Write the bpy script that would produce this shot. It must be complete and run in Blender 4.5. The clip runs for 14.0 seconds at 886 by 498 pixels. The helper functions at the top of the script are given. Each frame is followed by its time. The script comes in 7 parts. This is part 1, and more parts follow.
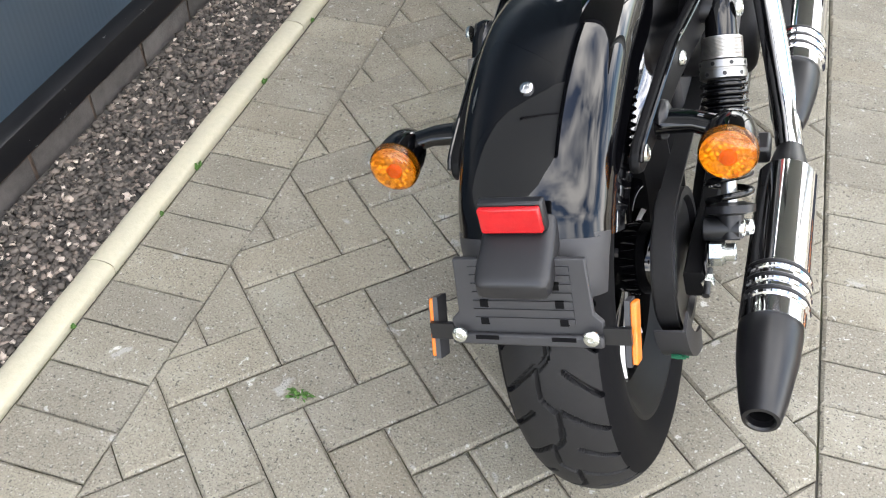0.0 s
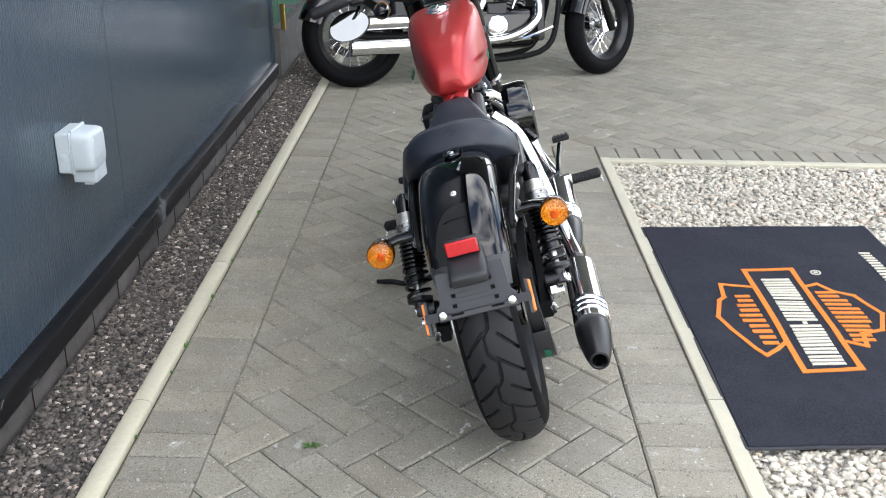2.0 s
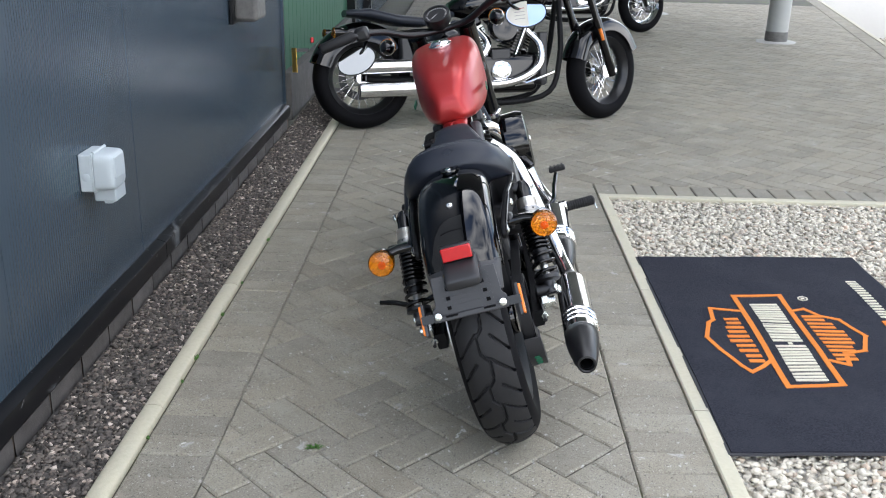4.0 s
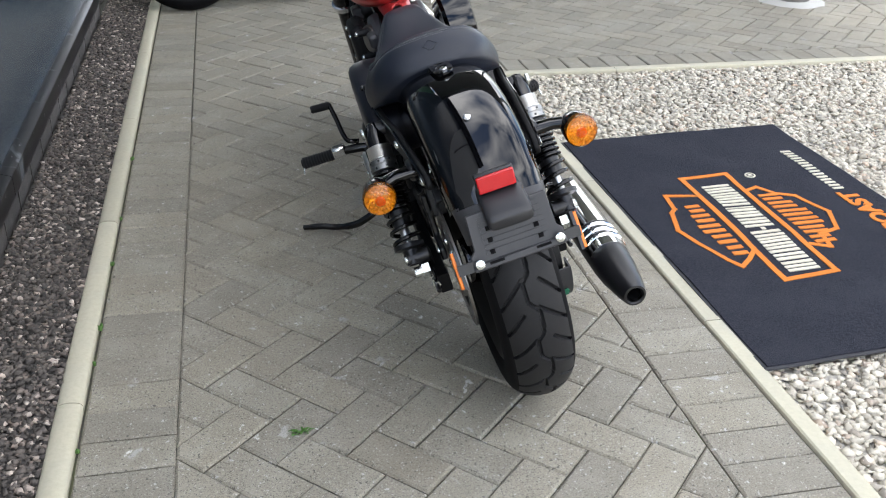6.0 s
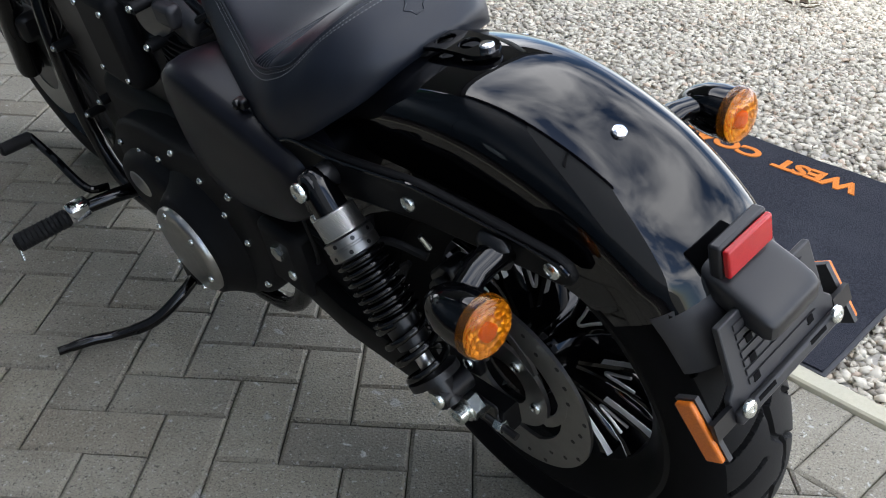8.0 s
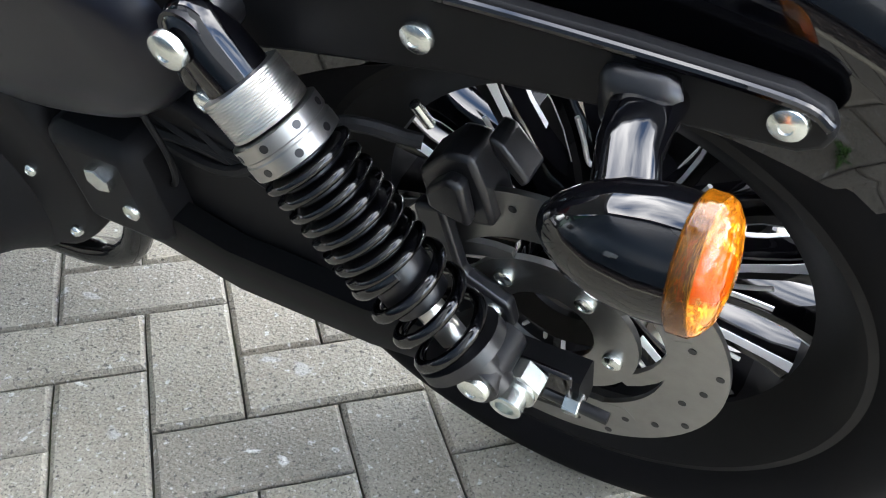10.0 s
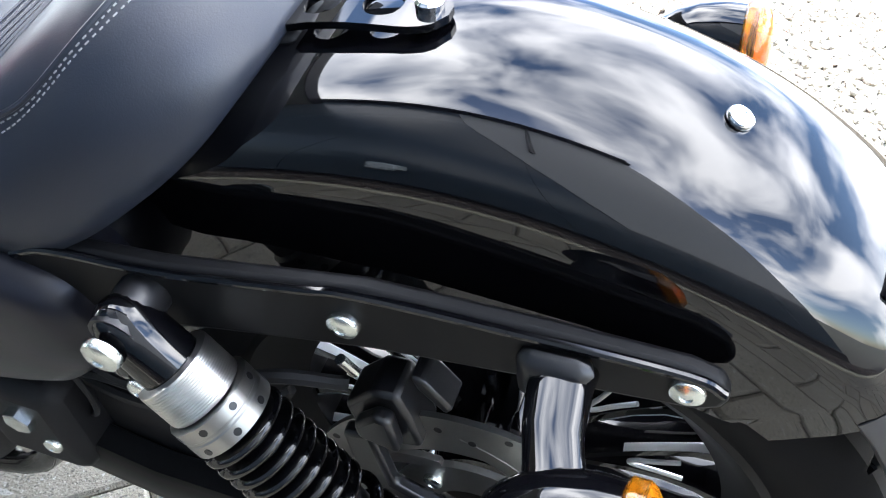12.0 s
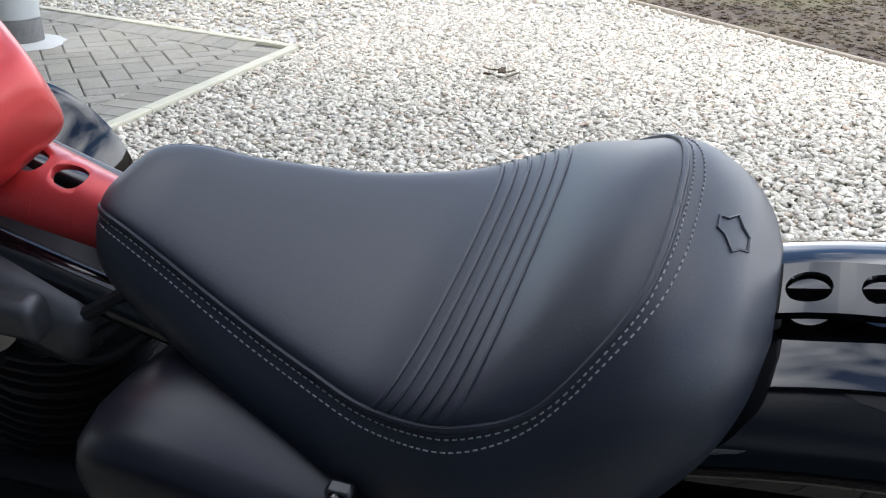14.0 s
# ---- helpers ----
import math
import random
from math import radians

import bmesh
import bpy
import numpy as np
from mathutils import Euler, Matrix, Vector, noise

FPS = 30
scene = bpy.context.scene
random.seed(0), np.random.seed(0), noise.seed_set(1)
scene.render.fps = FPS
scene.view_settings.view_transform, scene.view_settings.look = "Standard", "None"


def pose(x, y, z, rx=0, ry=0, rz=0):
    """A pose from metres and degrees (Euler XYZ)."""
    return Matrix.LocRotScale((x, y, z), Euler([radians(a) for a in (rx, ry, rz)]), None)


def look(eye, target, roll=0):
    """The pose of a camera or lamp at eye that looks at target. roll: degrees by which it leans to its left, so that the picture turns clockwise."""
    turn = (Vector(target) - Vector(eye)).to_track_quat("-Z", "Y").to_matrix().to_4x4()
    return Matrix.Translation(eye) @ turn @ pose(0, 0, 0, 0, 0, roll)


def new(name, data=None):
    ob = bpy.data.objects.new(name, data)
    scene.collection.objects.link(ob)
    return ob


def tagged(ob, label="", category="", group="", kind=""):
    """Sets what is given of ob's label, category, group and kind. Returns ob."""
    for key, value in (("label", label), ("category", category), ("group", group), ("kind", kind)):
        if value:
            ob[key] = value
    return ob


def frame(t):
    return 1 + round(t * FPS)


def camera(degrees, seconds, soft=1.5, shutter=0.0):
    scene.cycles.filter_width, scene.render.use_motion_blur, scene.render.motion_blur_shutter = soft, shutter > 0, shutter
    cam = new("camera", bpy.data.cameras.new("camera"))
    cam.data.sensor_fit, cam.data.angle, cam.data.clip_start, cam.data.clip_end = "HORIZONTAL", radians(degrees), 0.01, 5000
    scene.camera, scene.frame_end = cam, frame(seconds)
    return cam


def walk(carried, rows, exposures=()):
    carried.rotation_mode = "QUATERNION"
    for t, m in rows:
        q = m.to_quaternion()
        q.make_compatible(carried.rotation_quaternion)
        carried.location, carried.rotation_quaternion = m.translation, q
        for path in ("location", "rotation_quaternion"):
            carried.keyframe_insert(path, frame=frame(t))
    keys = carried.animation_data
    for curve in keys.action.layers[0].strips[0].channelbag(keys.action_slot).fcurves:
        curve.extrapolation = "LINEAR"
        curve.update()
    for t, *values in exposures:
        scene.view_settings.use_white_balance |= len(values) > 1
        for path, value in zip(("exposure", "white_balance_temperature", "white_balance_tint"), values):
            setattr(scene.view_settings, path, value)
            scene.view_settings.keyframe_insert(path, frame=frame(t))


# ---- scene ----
cam = camera(50.4, 14.0, soft=1.1)
PATH = [
    (0, (0.9629, -0.8554, 1.2941), (0.5674, 0.4608, -0.0480), 0.6),
    (0.5, (0.8947, -1.1530, 1.3152), (0.6355, 0.2717, 0.0538), 0.9),
    (1, (0.7843, -1.4621, 1.3718), (0.7018, 0.1114, 0.2746), 1.4),
    (1.5, (0.7776, -1.7405, 1.3910), (0.7670, -0.0634, 0.4570), 1.5),
    (2, (0.7910, -1.9853, 1.4093), (0.7776, -0.2218, 0.6490), 1.3),
    (2.5, (0.8054, -2.1475, 1.3853), (0.7958, -0.3523, 0.7056), 1.1),
    (2.7, (0.835, -2.174, 1.394), (0.825, -0.303, 0.688), 1.3),
    (4.8, (0.794, -2.122, 1.318), (0.752, -0.240, 0.642), 1.4),
    (5, (0.7382, -2.0477, 1.3046), (0.7085, -0.2659, 0.5904), 1.3),
    (5.5, (0.5635, -1.8806, 1.2864), (0.6941, -0.1603, 0.4445), 1.4),
    (6, (0.3706, -1.6128, 1.2787), (0.7622, 0.0442, 0.3917), 1.9),
    (6.5, (0.2054, -1.3498, 1.2566), (0.8170, 0.2419, 0.3734), 2.3),
    (7, (0.0893, -1.0512, 1.2202), (0.9542, 0.4253, 0.3504), 2.7),
    (7.5, (0.082, -0.716, 1.132), (1.203, 0.656, 0.231), 3.0),
    (8, (0.077, -0.467, 1.023), (1.301, 0.77, 0.036), 3.1),
    (8.5, (0.101, -0.263, 0.934), (1.401, 0.82, -0.133), 3.3),
    (8.7, (0.133, -0.187, 0.902), (1.472, 0.823, -0.187), 3.5),
    (10.8, (0.302, 0.002, 0.738), (1.768, 0.678, -0.443), 3.0),
    (11, (0.302, 0.007, 0.766), (1.78, 0.675, -0.403), 2.8),
    (11.5, (0.305, 0.003, 0.811), (1.858, 0.638, -0.277), 2.6),
    (12, (0.303, 0.024, 0.889), (1.896, 0.563, -0.194), 2.2),
    (12.5, (0.272, 0.047, 0.931), (1.941, 0.645, 0.006), 0.4),
    (13, (0.244, 0.121, 0.951), (1.96, 0.73, 0.123), 0.2),
    (13.5, (0.237, 0.215, 0.953), (1.963, 0.829, 0.15), 0.6),
    (14, (0.273, 0.302, 0.944), (1.992, 0.918, 0.129), 0.5),
]
walk(cam, [(t, look(eye, target, roll)) for t, eye, target, roll in PATH],
     [(0, 1.82, 6480, 10), (0.5, 1.77, 6360, 10), (1, 1.50, 6420, 10), (1.5, 1.40, 6320, 10), (2, 1.46, 6180, 10), (2.5, 1.45, 6060, 10), (5, 1.10, 6050, 10), (5.5, 1.36, 6170, 10), (6.5, 1.26, 6150, 10), (7, 1.28, 6080, 10), (7.5, 1.06, 6020, 10), (8, 1.08, 6030, 10), (8.5, 2.42, 6080, 10), (8.7, 2.65, 6080, 10), (11, 3.10, 6180, 10), (11.5, 3.25, 5980, 10), (12, 3.00, 5920, 10), (12.5, 1.95, 5950, 10), (13, 1.20, 5960, 10), (14, 1.20, 5830, 10)])

# ---- light ----
world = bpy.data.worlds.new("sky")
scene.world = world
world.use_nodes = True
wn, wl = world.node_tree.nodes, world.node_tree.links
wn.clear()
SUN_EL, SUN_AZ = 50.0, -96.0          # degrees; azimuth from +y towards +x
sky = wn.new("ShaderNodeTexSky")
sky.sky_type = "NISHITA"
sky.sun_disc = False
sky.sun_elevation = radians(SUN_EL)
sky.sun_rotation = radians(SUN_AZ)
tc = wn.new("ShaderNodeTexCoord")
mp = wn.new("ShaderNodeMapping")
mp.inputs["Scale"].default_value = (1.0, 1.0, 2.2)
cl = wn.new("ShaderNodeTexNoise")
cl.inputs["Scale"].default_value = 1.9
cl.inputs["Detail"].default_value = 4.5
cl.inputs["Roughness"].default_value = 0.5
cl.inputs["Distortion"].default_value = 0.4
cr = wn.new("ShaderNodeValToRGB")
cr.color_ramp.elements[0].position = 0.40
cr.color_ramp.elements[1].position = 0.63
cmix = wn.new("ShaderNodeMix")
cmix.data_type = "RGBA"
cmix.inputs["B"].default_value = (15.4, 14.8, 14.2, 1)
bg = wn.new("ShaderNodeBackground")
bg.inputs["Strength"].default_value = 0.15
wo = wn.new("ShaderNodeOutputWorld")
wl.new(tc.outputs["Generated"], mp.inputs["Vector"])
wl.new(mp.outputs["Vector"], cl.inputs["Vector"])
wl.new(cl.outputs["Fac"], cr.inputs["Fac"])
wl.new(cr.outputs["Color"], cmix.inputs["Factor"])
wl.new(sky.outputs["Color"], cmix.inputs["A"])
wl.new(cmix.outputs["Result"], bg.inputs["Color"])
wl.new(bg.outputs["Background"], wo.inputs["Surface"])

sun_data = bpy.data.lights.new("sun", "SUN")
sun_data.energy = 0.75
sun_data.angle = radians(7)
sun_data.color = (1.0, 0.95, 0.88)
sun = new("sun", sun_data)
_a, _e = radians(SUN_AZ), radians(SUN_EL)
sun.matrix_world = look((0, 0, 12), (-math.sin(_a) * math.cos(_e), -math.cos(_a) * math.cos(_e), 12 - math.sin(_e)))


# ---- materials ----
def material(name, color, rough=0.5, metal=0.0, grain=(), stain=(), bump=(), vary=0.0, island=0.0, coat=0.0, spec=0.5, ramp=None, placed=False, flecks=()):
    """grain, stain: (scale, amount, colour); bump: (scale, strength, distance); vary: tint by object; island: tint by loose piece."""
    m = bpy.data.materials.new(name)
    m.use_nodes = True
    n, l = m.node_tree.nodes, m.node_tree.links
    b = n["Principled BSDF"]
    b.inputs["Roughness"].default_value = rough
    b.inputs["Metallic"].default_value = metal
    b.inputs["Specular IOR Level"].default_value = spec
    if coat:
        b.inputs["Coat Weight"].default_value = coat
        b.inputs["Coat Roughness"].default_value = 0.02
    c = n.new("ShaderNodeTexCoord")
    rgb = n.new("ShaderNodeRGB")
    rgb.outputs[0].default_value = (*color, 1)
    out = rgb.outputs[0]
    where = n.new("ShaderNodeNewGeometry").outputs["Position"] if placed else c.outputs["Object"]
    for k, (scale, amount, tint) in enumerate([g for g in (grain, stain) if g]):
        t = n.new("ShaderNodeTexNoise")
        t.inputs["Scale"].default_value = scale
        t.inputs["Detail"].default_value = 6.0 if k == 0 else 3.0
        t.inputs["Roughness"].default_value = 0.65
        r = n.new("ShaderNodeMapRange")
        r.inputs["From Min"].default_value = 0.38 if k == 0 else 0.45
        r.inputs["From Max"].default_value = 0.68 if k == 0 else 0.7
        r.inputs["To Max"].default_value = amount
        x = n.new("ShaderNodeMix")
        x.data_type = "RGBA"
        x.inputs["B"].default_value = (*tint, 1)
        l.new(where, t.inputs["Vector"])
        l.new(t.outputs["Fac"], r.inputs["Value"])
        l.new(r.outputs["Result"], x.inputs["Factor"])
        l.new(out, x.inputs["A"])
        out = x.outputs["Result"]
    if vary or island:
        o = n.new("ShaderNodeObjectInfo" if vary else "ShaderNodeNewGeometry")
        src = o.outputs["Random"] if vary else o.outputs["Random Per Island"]
        if ramp:
            rr = n.new("ShaderNodeValToRGB")
            rr.color_ramp.interpolation = "LINEAR"
            while len(rr.color_ramp.elements) < len(ramp):
                rr.color_ramp.elements.new(0.5)
            for e, (p, col) in zip(rr.color_ramp.elements, ramp):
                e.position, e.color = p, (*col, 1)
            x = n.new("ShaderNodeMix")
            x.data_type, x.blend_type = "RGBA", "MULTIPLY"
            x.inputs["Factor"].default_value = 1.0
            l.new(src, rr.inputs["Fac"])
            l.new(out, x.inputs["A"])
            l.new(rr.outputs["Color"], x.inputs["B"])
            out = x.outputs["Result"]
        else:
            h = n.new("ShaderNodeHueSaturation")
            r = n.new("ShaderNodeMapRange")
            r.inputs["To Min"].default_value = 1 - (vary or island)
            r.inputs["To Max"].default_value = 1 + (vary or island)
            l.new(src, r.inputs["Value"])
            l.new(r.outputs["Result"], h.inputs["Value"])
            l.new(out, h.inputs["Color"])
            out = h.outputs["Color"]
    for scale, cut, tint in flecks:
        t = n.new("ShaderNodeTexNoise")
        t.inputs["Scale"].default_value = scale
        t.inputs["Detail"].default_value = 4.0
        t.inputs["Distortion"].default_value = 0.8 if scale < 60 else 0.1
        r = n.new("ShaderNodeMapRange")
        r.inputs["From Min"].default_value = cut
        r.inputs["From Max"].default_value = cut + 0.035
        r.inputs["To Max"].default_value = 0.8
        x = n.new("ShaderNodeMix")
        x.data_type = "RGBA"
        x.inputs["B"].default_value = (*tint, 1)
        l.new(where, t.inputs["Vector"])
        l.new(t.outputs["Fac"], r.inputs["Value"])
        l.new(r.outputs["Result"], x.inputs["Factor"])
        l.new(out, x.inputs["A"])
        out = x.outputs["Result"]
    l.new(out, b.inputs["Base Color"])
    if bump:
        scale, strength, dist = bump
        t = n.new("ShaderNodeTexNoise")
        t.inputs["Scale"].default_value = scale
        t.inputs["Detail"].default_value = 5.0
        u = n.new("ShaderNodeBump")
        u.inputs["Strength"].default_value = strength
        u.inputs["Distance"].default_value = dist
        l.new(c.outputs["Object"], t.inputs["Vector"])
        l.new(t.outputs["Fac"], u.inputs["Height"])
        l.new(u.outputs["Normal"], b.inputs["Normal"])
    return m


def glassy(name, color, rough=0.05, transmission=0.6, emit=0.0):
    m = material(name, color, rough)
    b = m.node_tree.nodes["Principled BSDF"]
    b.inputs["Transmission Weight"].default_value = transmission
    b.inputs["IOR"].default_value = 1.5
    return m


PAVER_RAMP = [(0.0, (0.86, 0.86, 0.85)), (0.2, (0.95, 0.945, 0.93)), (0.5, (1.0, 1.0, 0.98)), (0.8, (1.08, 1.07, 1.03)), (0.93, (1.0, 0.98, 0.94)), (1.0, (0.86, 0.84, 0.80))]
M_PAVER = material("concrete_block", (0.294, 0.272, 0.222), 0.88, 0, (260, 0.75, (0.145, 0.136, 0.114)), (7, 0.4, (0.365, 0.35, 0.30)), (210, 0.8, 0.0026), vary=0.1, ramp=PAVER_RAMP, placed=True, spec=0.2, flecks=[(13, 0.68, (0.38, 0.37, 0.345)), (15, 0.715, (0.66, 0.65, 0.61)), (38, 0.72, (0.60, 0.59, 0.56)), (70, 0.655, (0.46, 0.45, 0.42)), (190, 0.635, (0.44, 0.425, 0.385)), (120, 0.635, (0.085, 0.080, 0.070)), (330, 0.60, (0.10, 0.095, 0.085))])
M_PAVER_FAR = material("concrete_block_joined", (0.294, 0.272, 0.222), 0.88, 0, (260, 0.75, (0.145, 0.136, 0.114)), (3, 0.4, (0.365, 0.35, 0.30)), (210, 0.8, 0.0026), island=0.1, ramp=PAVER_RAMP, placed=True, spec=0.2, flecks=[(13, 0.68, (0.38, 0.37, 0.345)), (15, 0.715, (0.66, 0.65, 0.61)), (38, 0.72, (0.60, 0.59, 0.56)), (70, 0.655, (0.46, 0.45, 0.42)), (190, 0.635, (0.44, 0.425, 0.385)), (120, 0.635, (0.085, 0.080, 0.070)), (330, 0.60, (0.10, 0.095, 0.085))])
M_SAND = material("joint_sand", (0.06, 0.056, 0.047), 0.95, 0, (300, 0.6, (0.05, 0.047, 0.04)), (5, 0.9, (0.075, 0.085, 0.03)))
M_KERB = material("pale_concrete", (0.475, 0.447, 0.338), 0.9, 0, (90, 0.35, (0.34, 0.32, 0.245)), (6, 0.5, (0.40, 0.385, 0.31)), (300, 0.5, 0.001), vary=0.06)
M_GRAVEL = material("pale_gravel", (0.565, 0.535, 0.455), 0.85, 0, (120, 0.4, (0.38, 0.355, 0.32)), (), (200, 0.4, 0.001), island=0.3,
                    ramp=[(0.0, (0.55, 0.53, 0.52)), (0.10, (0.80, 0.77, 0.73)), (0.45, (1.0, 0.98, 0.94)), (0.86, (1.22, 1.20, 1.16)), (0.95, (0.92, 0.76, 0.66)), (1.0, (0.6, 0.57, 0.55))])
M_GRAVEL_BED = material("gravel_bed", (0.46, 0.435, 0.38), 0.95, 0, (60, 0.6, (0.24, 0.225, 0.20)), (9, 0.4, (0.42, 0.40, 0.38)), (90, 0.8, 0.006))
M_CHIP = material("dark_chippings", (0.105, 0.096, 0.088), 0.85, 0, (150, 0.5, (0.06, 0.056, 0.052)), (), (250, 0.4, 0.001), island=0.3,
                  ramp=[(0.0, (0.45, 0.44, 0.43)), (0.45, (0.95, 0.90, 0.85)), (0.80, (1.7, 1.58, 1.48)), (0.93, (2.4, 2.1, 1.9)), (0.945, (6.2, 5.9, 5.6)), (1.0, (4.2, 3.8, 3.4))])
M_CHIP_BED = material("dark_bed", (0.045, 0.042, 0.038), 0.95, 0, (80, 0.5, (0.08, 0.075, 0.07)))
M_SOIL = material("soil", (0.048, 0.033, 0.022), 0.95, 0, (9, 0.9, (0.115, 0.08, 0.045)), (1.3, 0.65, (0.11, 0.10, 0.035)), (30, 0.9, 0.02))
M_GROUND = material("ground_sheet", (0.12, 0.115, 0.10), 0.95, 0, (0.6, 0.6, (0.09, 0.11, 0.05)), (0.05, 0.5, (0.17, 0.16, 0.13)), (4, 0.5, 0.02))
M_CLAD = material("dark_cladding", (0.036, 0.054, 0.074), 0.24, 0.0, (3.0, 0.25, (0.044, 0.064, 0.086)), (0.9, 0.25, (0.030, 0.046, 0.064)), spec=0.6)
M_GREEN = material("green_cladding", (0.022, 0.105, 0.058), 0.45, 0, (3, 0.3, (0.035, 0.14, 0.085)), (20, 0.2, (0.02, 0.085, 0.05)))
M_FLASH = material("black_flashing", (0.004, 0.0045, 0.006), 0.3, 0.0, (12, 0.5, (0.009, 0.0095, 0.011)), (), (), spec=0.4, flecks=[(4.5, 0.64, (0.13, 0.14, 0.15)), (30, 0.68, (0.22, 0.22, 0.22))])
M_PLINTH = material("plinth_concrete", (0.10, 0.095, 0.09), 0.9, 0, (40, 0.5, (0.06, 0.056, 0.053)), (8, 0.5, (0.15, 0.145, 0.14)), (150, 0.5, 0.002))
M_BOX = material("grey_plastic", (0.46, 0.51, 0.53), 0.5, 0, (40, 0.15, (0.40, 0.45, 0.47)), (9, 0.3, (0.40, 0.44, 0.455)))
M_POST = material("painted_steel", (0.36, 0.37, 0.355), 0.45, 0.0, (6, 0.4, (0.30, 0.31, 0.30)), (2.5, 0.3, (0.42, 0.42, 0.40)))
M_POSTBASE = material("weathered_steel_base", (0.10, 0.098, 0.092), 0.7, 0.0, (30, 0.5, (0.2, 0.19, 0.18)))
M_MORTAR = material("pale_mortar", (0.40, 0.395, 0.37), 0.9, 0, (40, 0.4, (0.42, 0.41, 0.39)), (), (120, 0.5, 0.003))
M_CARPET = material("navy_black_carpet", (0.020, 0.021, 0.029), 0.95, 0, (170, 0.8, (0.043, 0.045, 0.058)), (5, 0.6, (0.038, 0.040, 0.051)), (500, 1.0, 0.004), spec=0.1)
M_CARPET_EDGE = material("rubber_edge", (0.026, 0.027, 0.032), 0.7, 0, (60, 0.4, (0.045, 0.045, 0.05)))
M_ORANGE = material("orange_pile", (0.70, 0.23, 0.045), 0.95, 0, (300, 0.5, (0.55, 0.17, 0.035)), (), (500, 1.0, 0.003), spec=0.1)
M_CREAM = material("cream_pile", (0.66, 0.62, 0.50), 0.95, 0, (300, 0.4, (0.52, 0.48, 0.38)), (), (500, 1.0, 0.003), spec=0.1)
M_GLOSS = material("gloss_black_paint", (0.0014, 0.0014, 0.0019), 0.03, 0, (2, 0.2, (0.002, 0.002, 0.0026)), (), (), spec=0.5)
M_SATIN = material("satin_black", (0.0055, 0.0055, 0.0068), 0.36, 0, (60, 0.3, (0.012, 0.012, 0.0135)), (12, 0.3, (0.008, 0.008, 0.009)), (300, 0.1, 0.0006))
# Black paint; its bluish cast is the sky's reflection put into the colour.
M_COVER = material("side_cover_black", (0.007, 0.0075, 0.0125), 0.33, 0, (60, 0.3, (0.014, 0.014, 0.0175)), (9, 0.3, (0.0085, 0.0085, 0.011)), (700, 0.12, 0.0003), spec=0.3)
M_HEAD = material("grey_head_casting", (0.05, 0.05, 0.055), 0.4, 0.2, (70, 0.4, (0.038, 0.038, 0.042)), (9, 0.3, (0.062, 0.062, 0.067)), (500, 0.15, 0.0003))
M_WRINKLE = material("wrinkle_black", (0.0065, 0.0065, 0.0078), 0.58, 0, (200, 0.4, (0.0095, 0.0095, 0.011)), (), (900, 0.35, 0.0006), spec=0.25)
M_PLASTIC = material("black_plastic", (0.028, 0.028, 0.031), 0.5, 0, (90, 0.3, (0.036, 0.036, 0.039)), (14, 0.2, (0.024, 0.024, 0.026)), (1200, 0.2, 0.0003))
M_RUBBER = material("tyre_rubber", (0.012, 0.012, 0.013), 0.6, 0, (120, 0.4, (0.018, 0.018, 0.019)), (10, 0.3, (0.021, 0.0205, 0.020)), (600, 0.2, 0.0005), spec=0.24)
# Dust-free, and with the shade under the fender put into the colour.
M_SIDEWALL = material("tyre_sidewall", (0.005, 0.005, 0.0058), 0.62, 0, (90, 0.3, (0.0075, 0.0075, 0.0085)), (9, 0.3, (0.006, 0.006, 0.007)), (500, 0.15, 0.0004), spec=0.05)
# The blue in this black stands in for sky sheen and haze.
M_LEATHER = material("black_leather", (0.0120, 0.0150, 0.0235), 0.42, 0, (300, 0.25, (0.0145, 0.0175, 0.0255)), (6, 0.3, (0.0130, 0.0158, 0.0235)), (900, 0.22, 0.0005), spec=0.38)
M_THREAD = material("grey_thread", (0.20, 0.20, 0.205), 0.8, 0, (200, 0.3, (0.2, 0.2, 0.2)))
M_RED = material("red_metallic_paint", (0.34, 0.017, 0.018), 0.38, 0.45, (700, 0.3, (0.46, 0.042, 0.030)), (4, 0.2, (0.29, 0.012, 0.011)), (), coat=0.25)
M_CHROME = material("chrome", (0.86, 0.86, 0.87), 0.06, 1.0, (9, 0.2, (0.76, 0.76, 0.77)))
M_ALU = material("brushed_aluminium", (0.62, 0.61, 0.59), 0.3, 1.0, (80, 0.3, (0.5, 0.49, 0.47)), (), (400, 0.1, 0.0003))
M_STEEL = material("dark_steel", (0.33, 0.325, 0.31), 0.36, 1.0, (60, 0.4, (0.25, 0.245, 0.235)), (12, 0.3, (0.4, 0.395, 0.38)), (500, 0.15, 0.0003))
M_ZINC = material("zinc_bolt", (0.70, 0.73, 0.70), 0.26, 1.0, (90, 0.3, (0.55, 0.6, 0.56)))
M_AMBER = glassy("amber_lens", (1.0, 0.33, 0.008), 0.03, 0.92)
_n, _l = M_AMBER.node_tree.nodes, M_AMBER.node_tree.links
_v = _n.new("ShaderNodeTexVoronoi")
_v.inputs["Scale"].default_value = 240.0
_u = _n.new("ShaderNodeBump")
_u.inputs["Strength"].default_value = 0.12
_u.inputs["Distance"].default_value = 0.0025
_c = _n.new("ShaderNodeTexCoord")
_l.new(_c.outputs["Object"], _v.inputs["Vector"])
_l.new(_v.outputs["Distance"], _u.inputs["Height"])
_l.new(_u.outputs["Normal"], _n["Principled BSDF"].inputs["Normal"])
M_AMBER2 = material("amber_reflector", (0.75, 0.20, 0.02), 0.2, 0, (500, 0.5, (0.5, 0.1, 0.01)), (), (700, 0.6, 0.001))
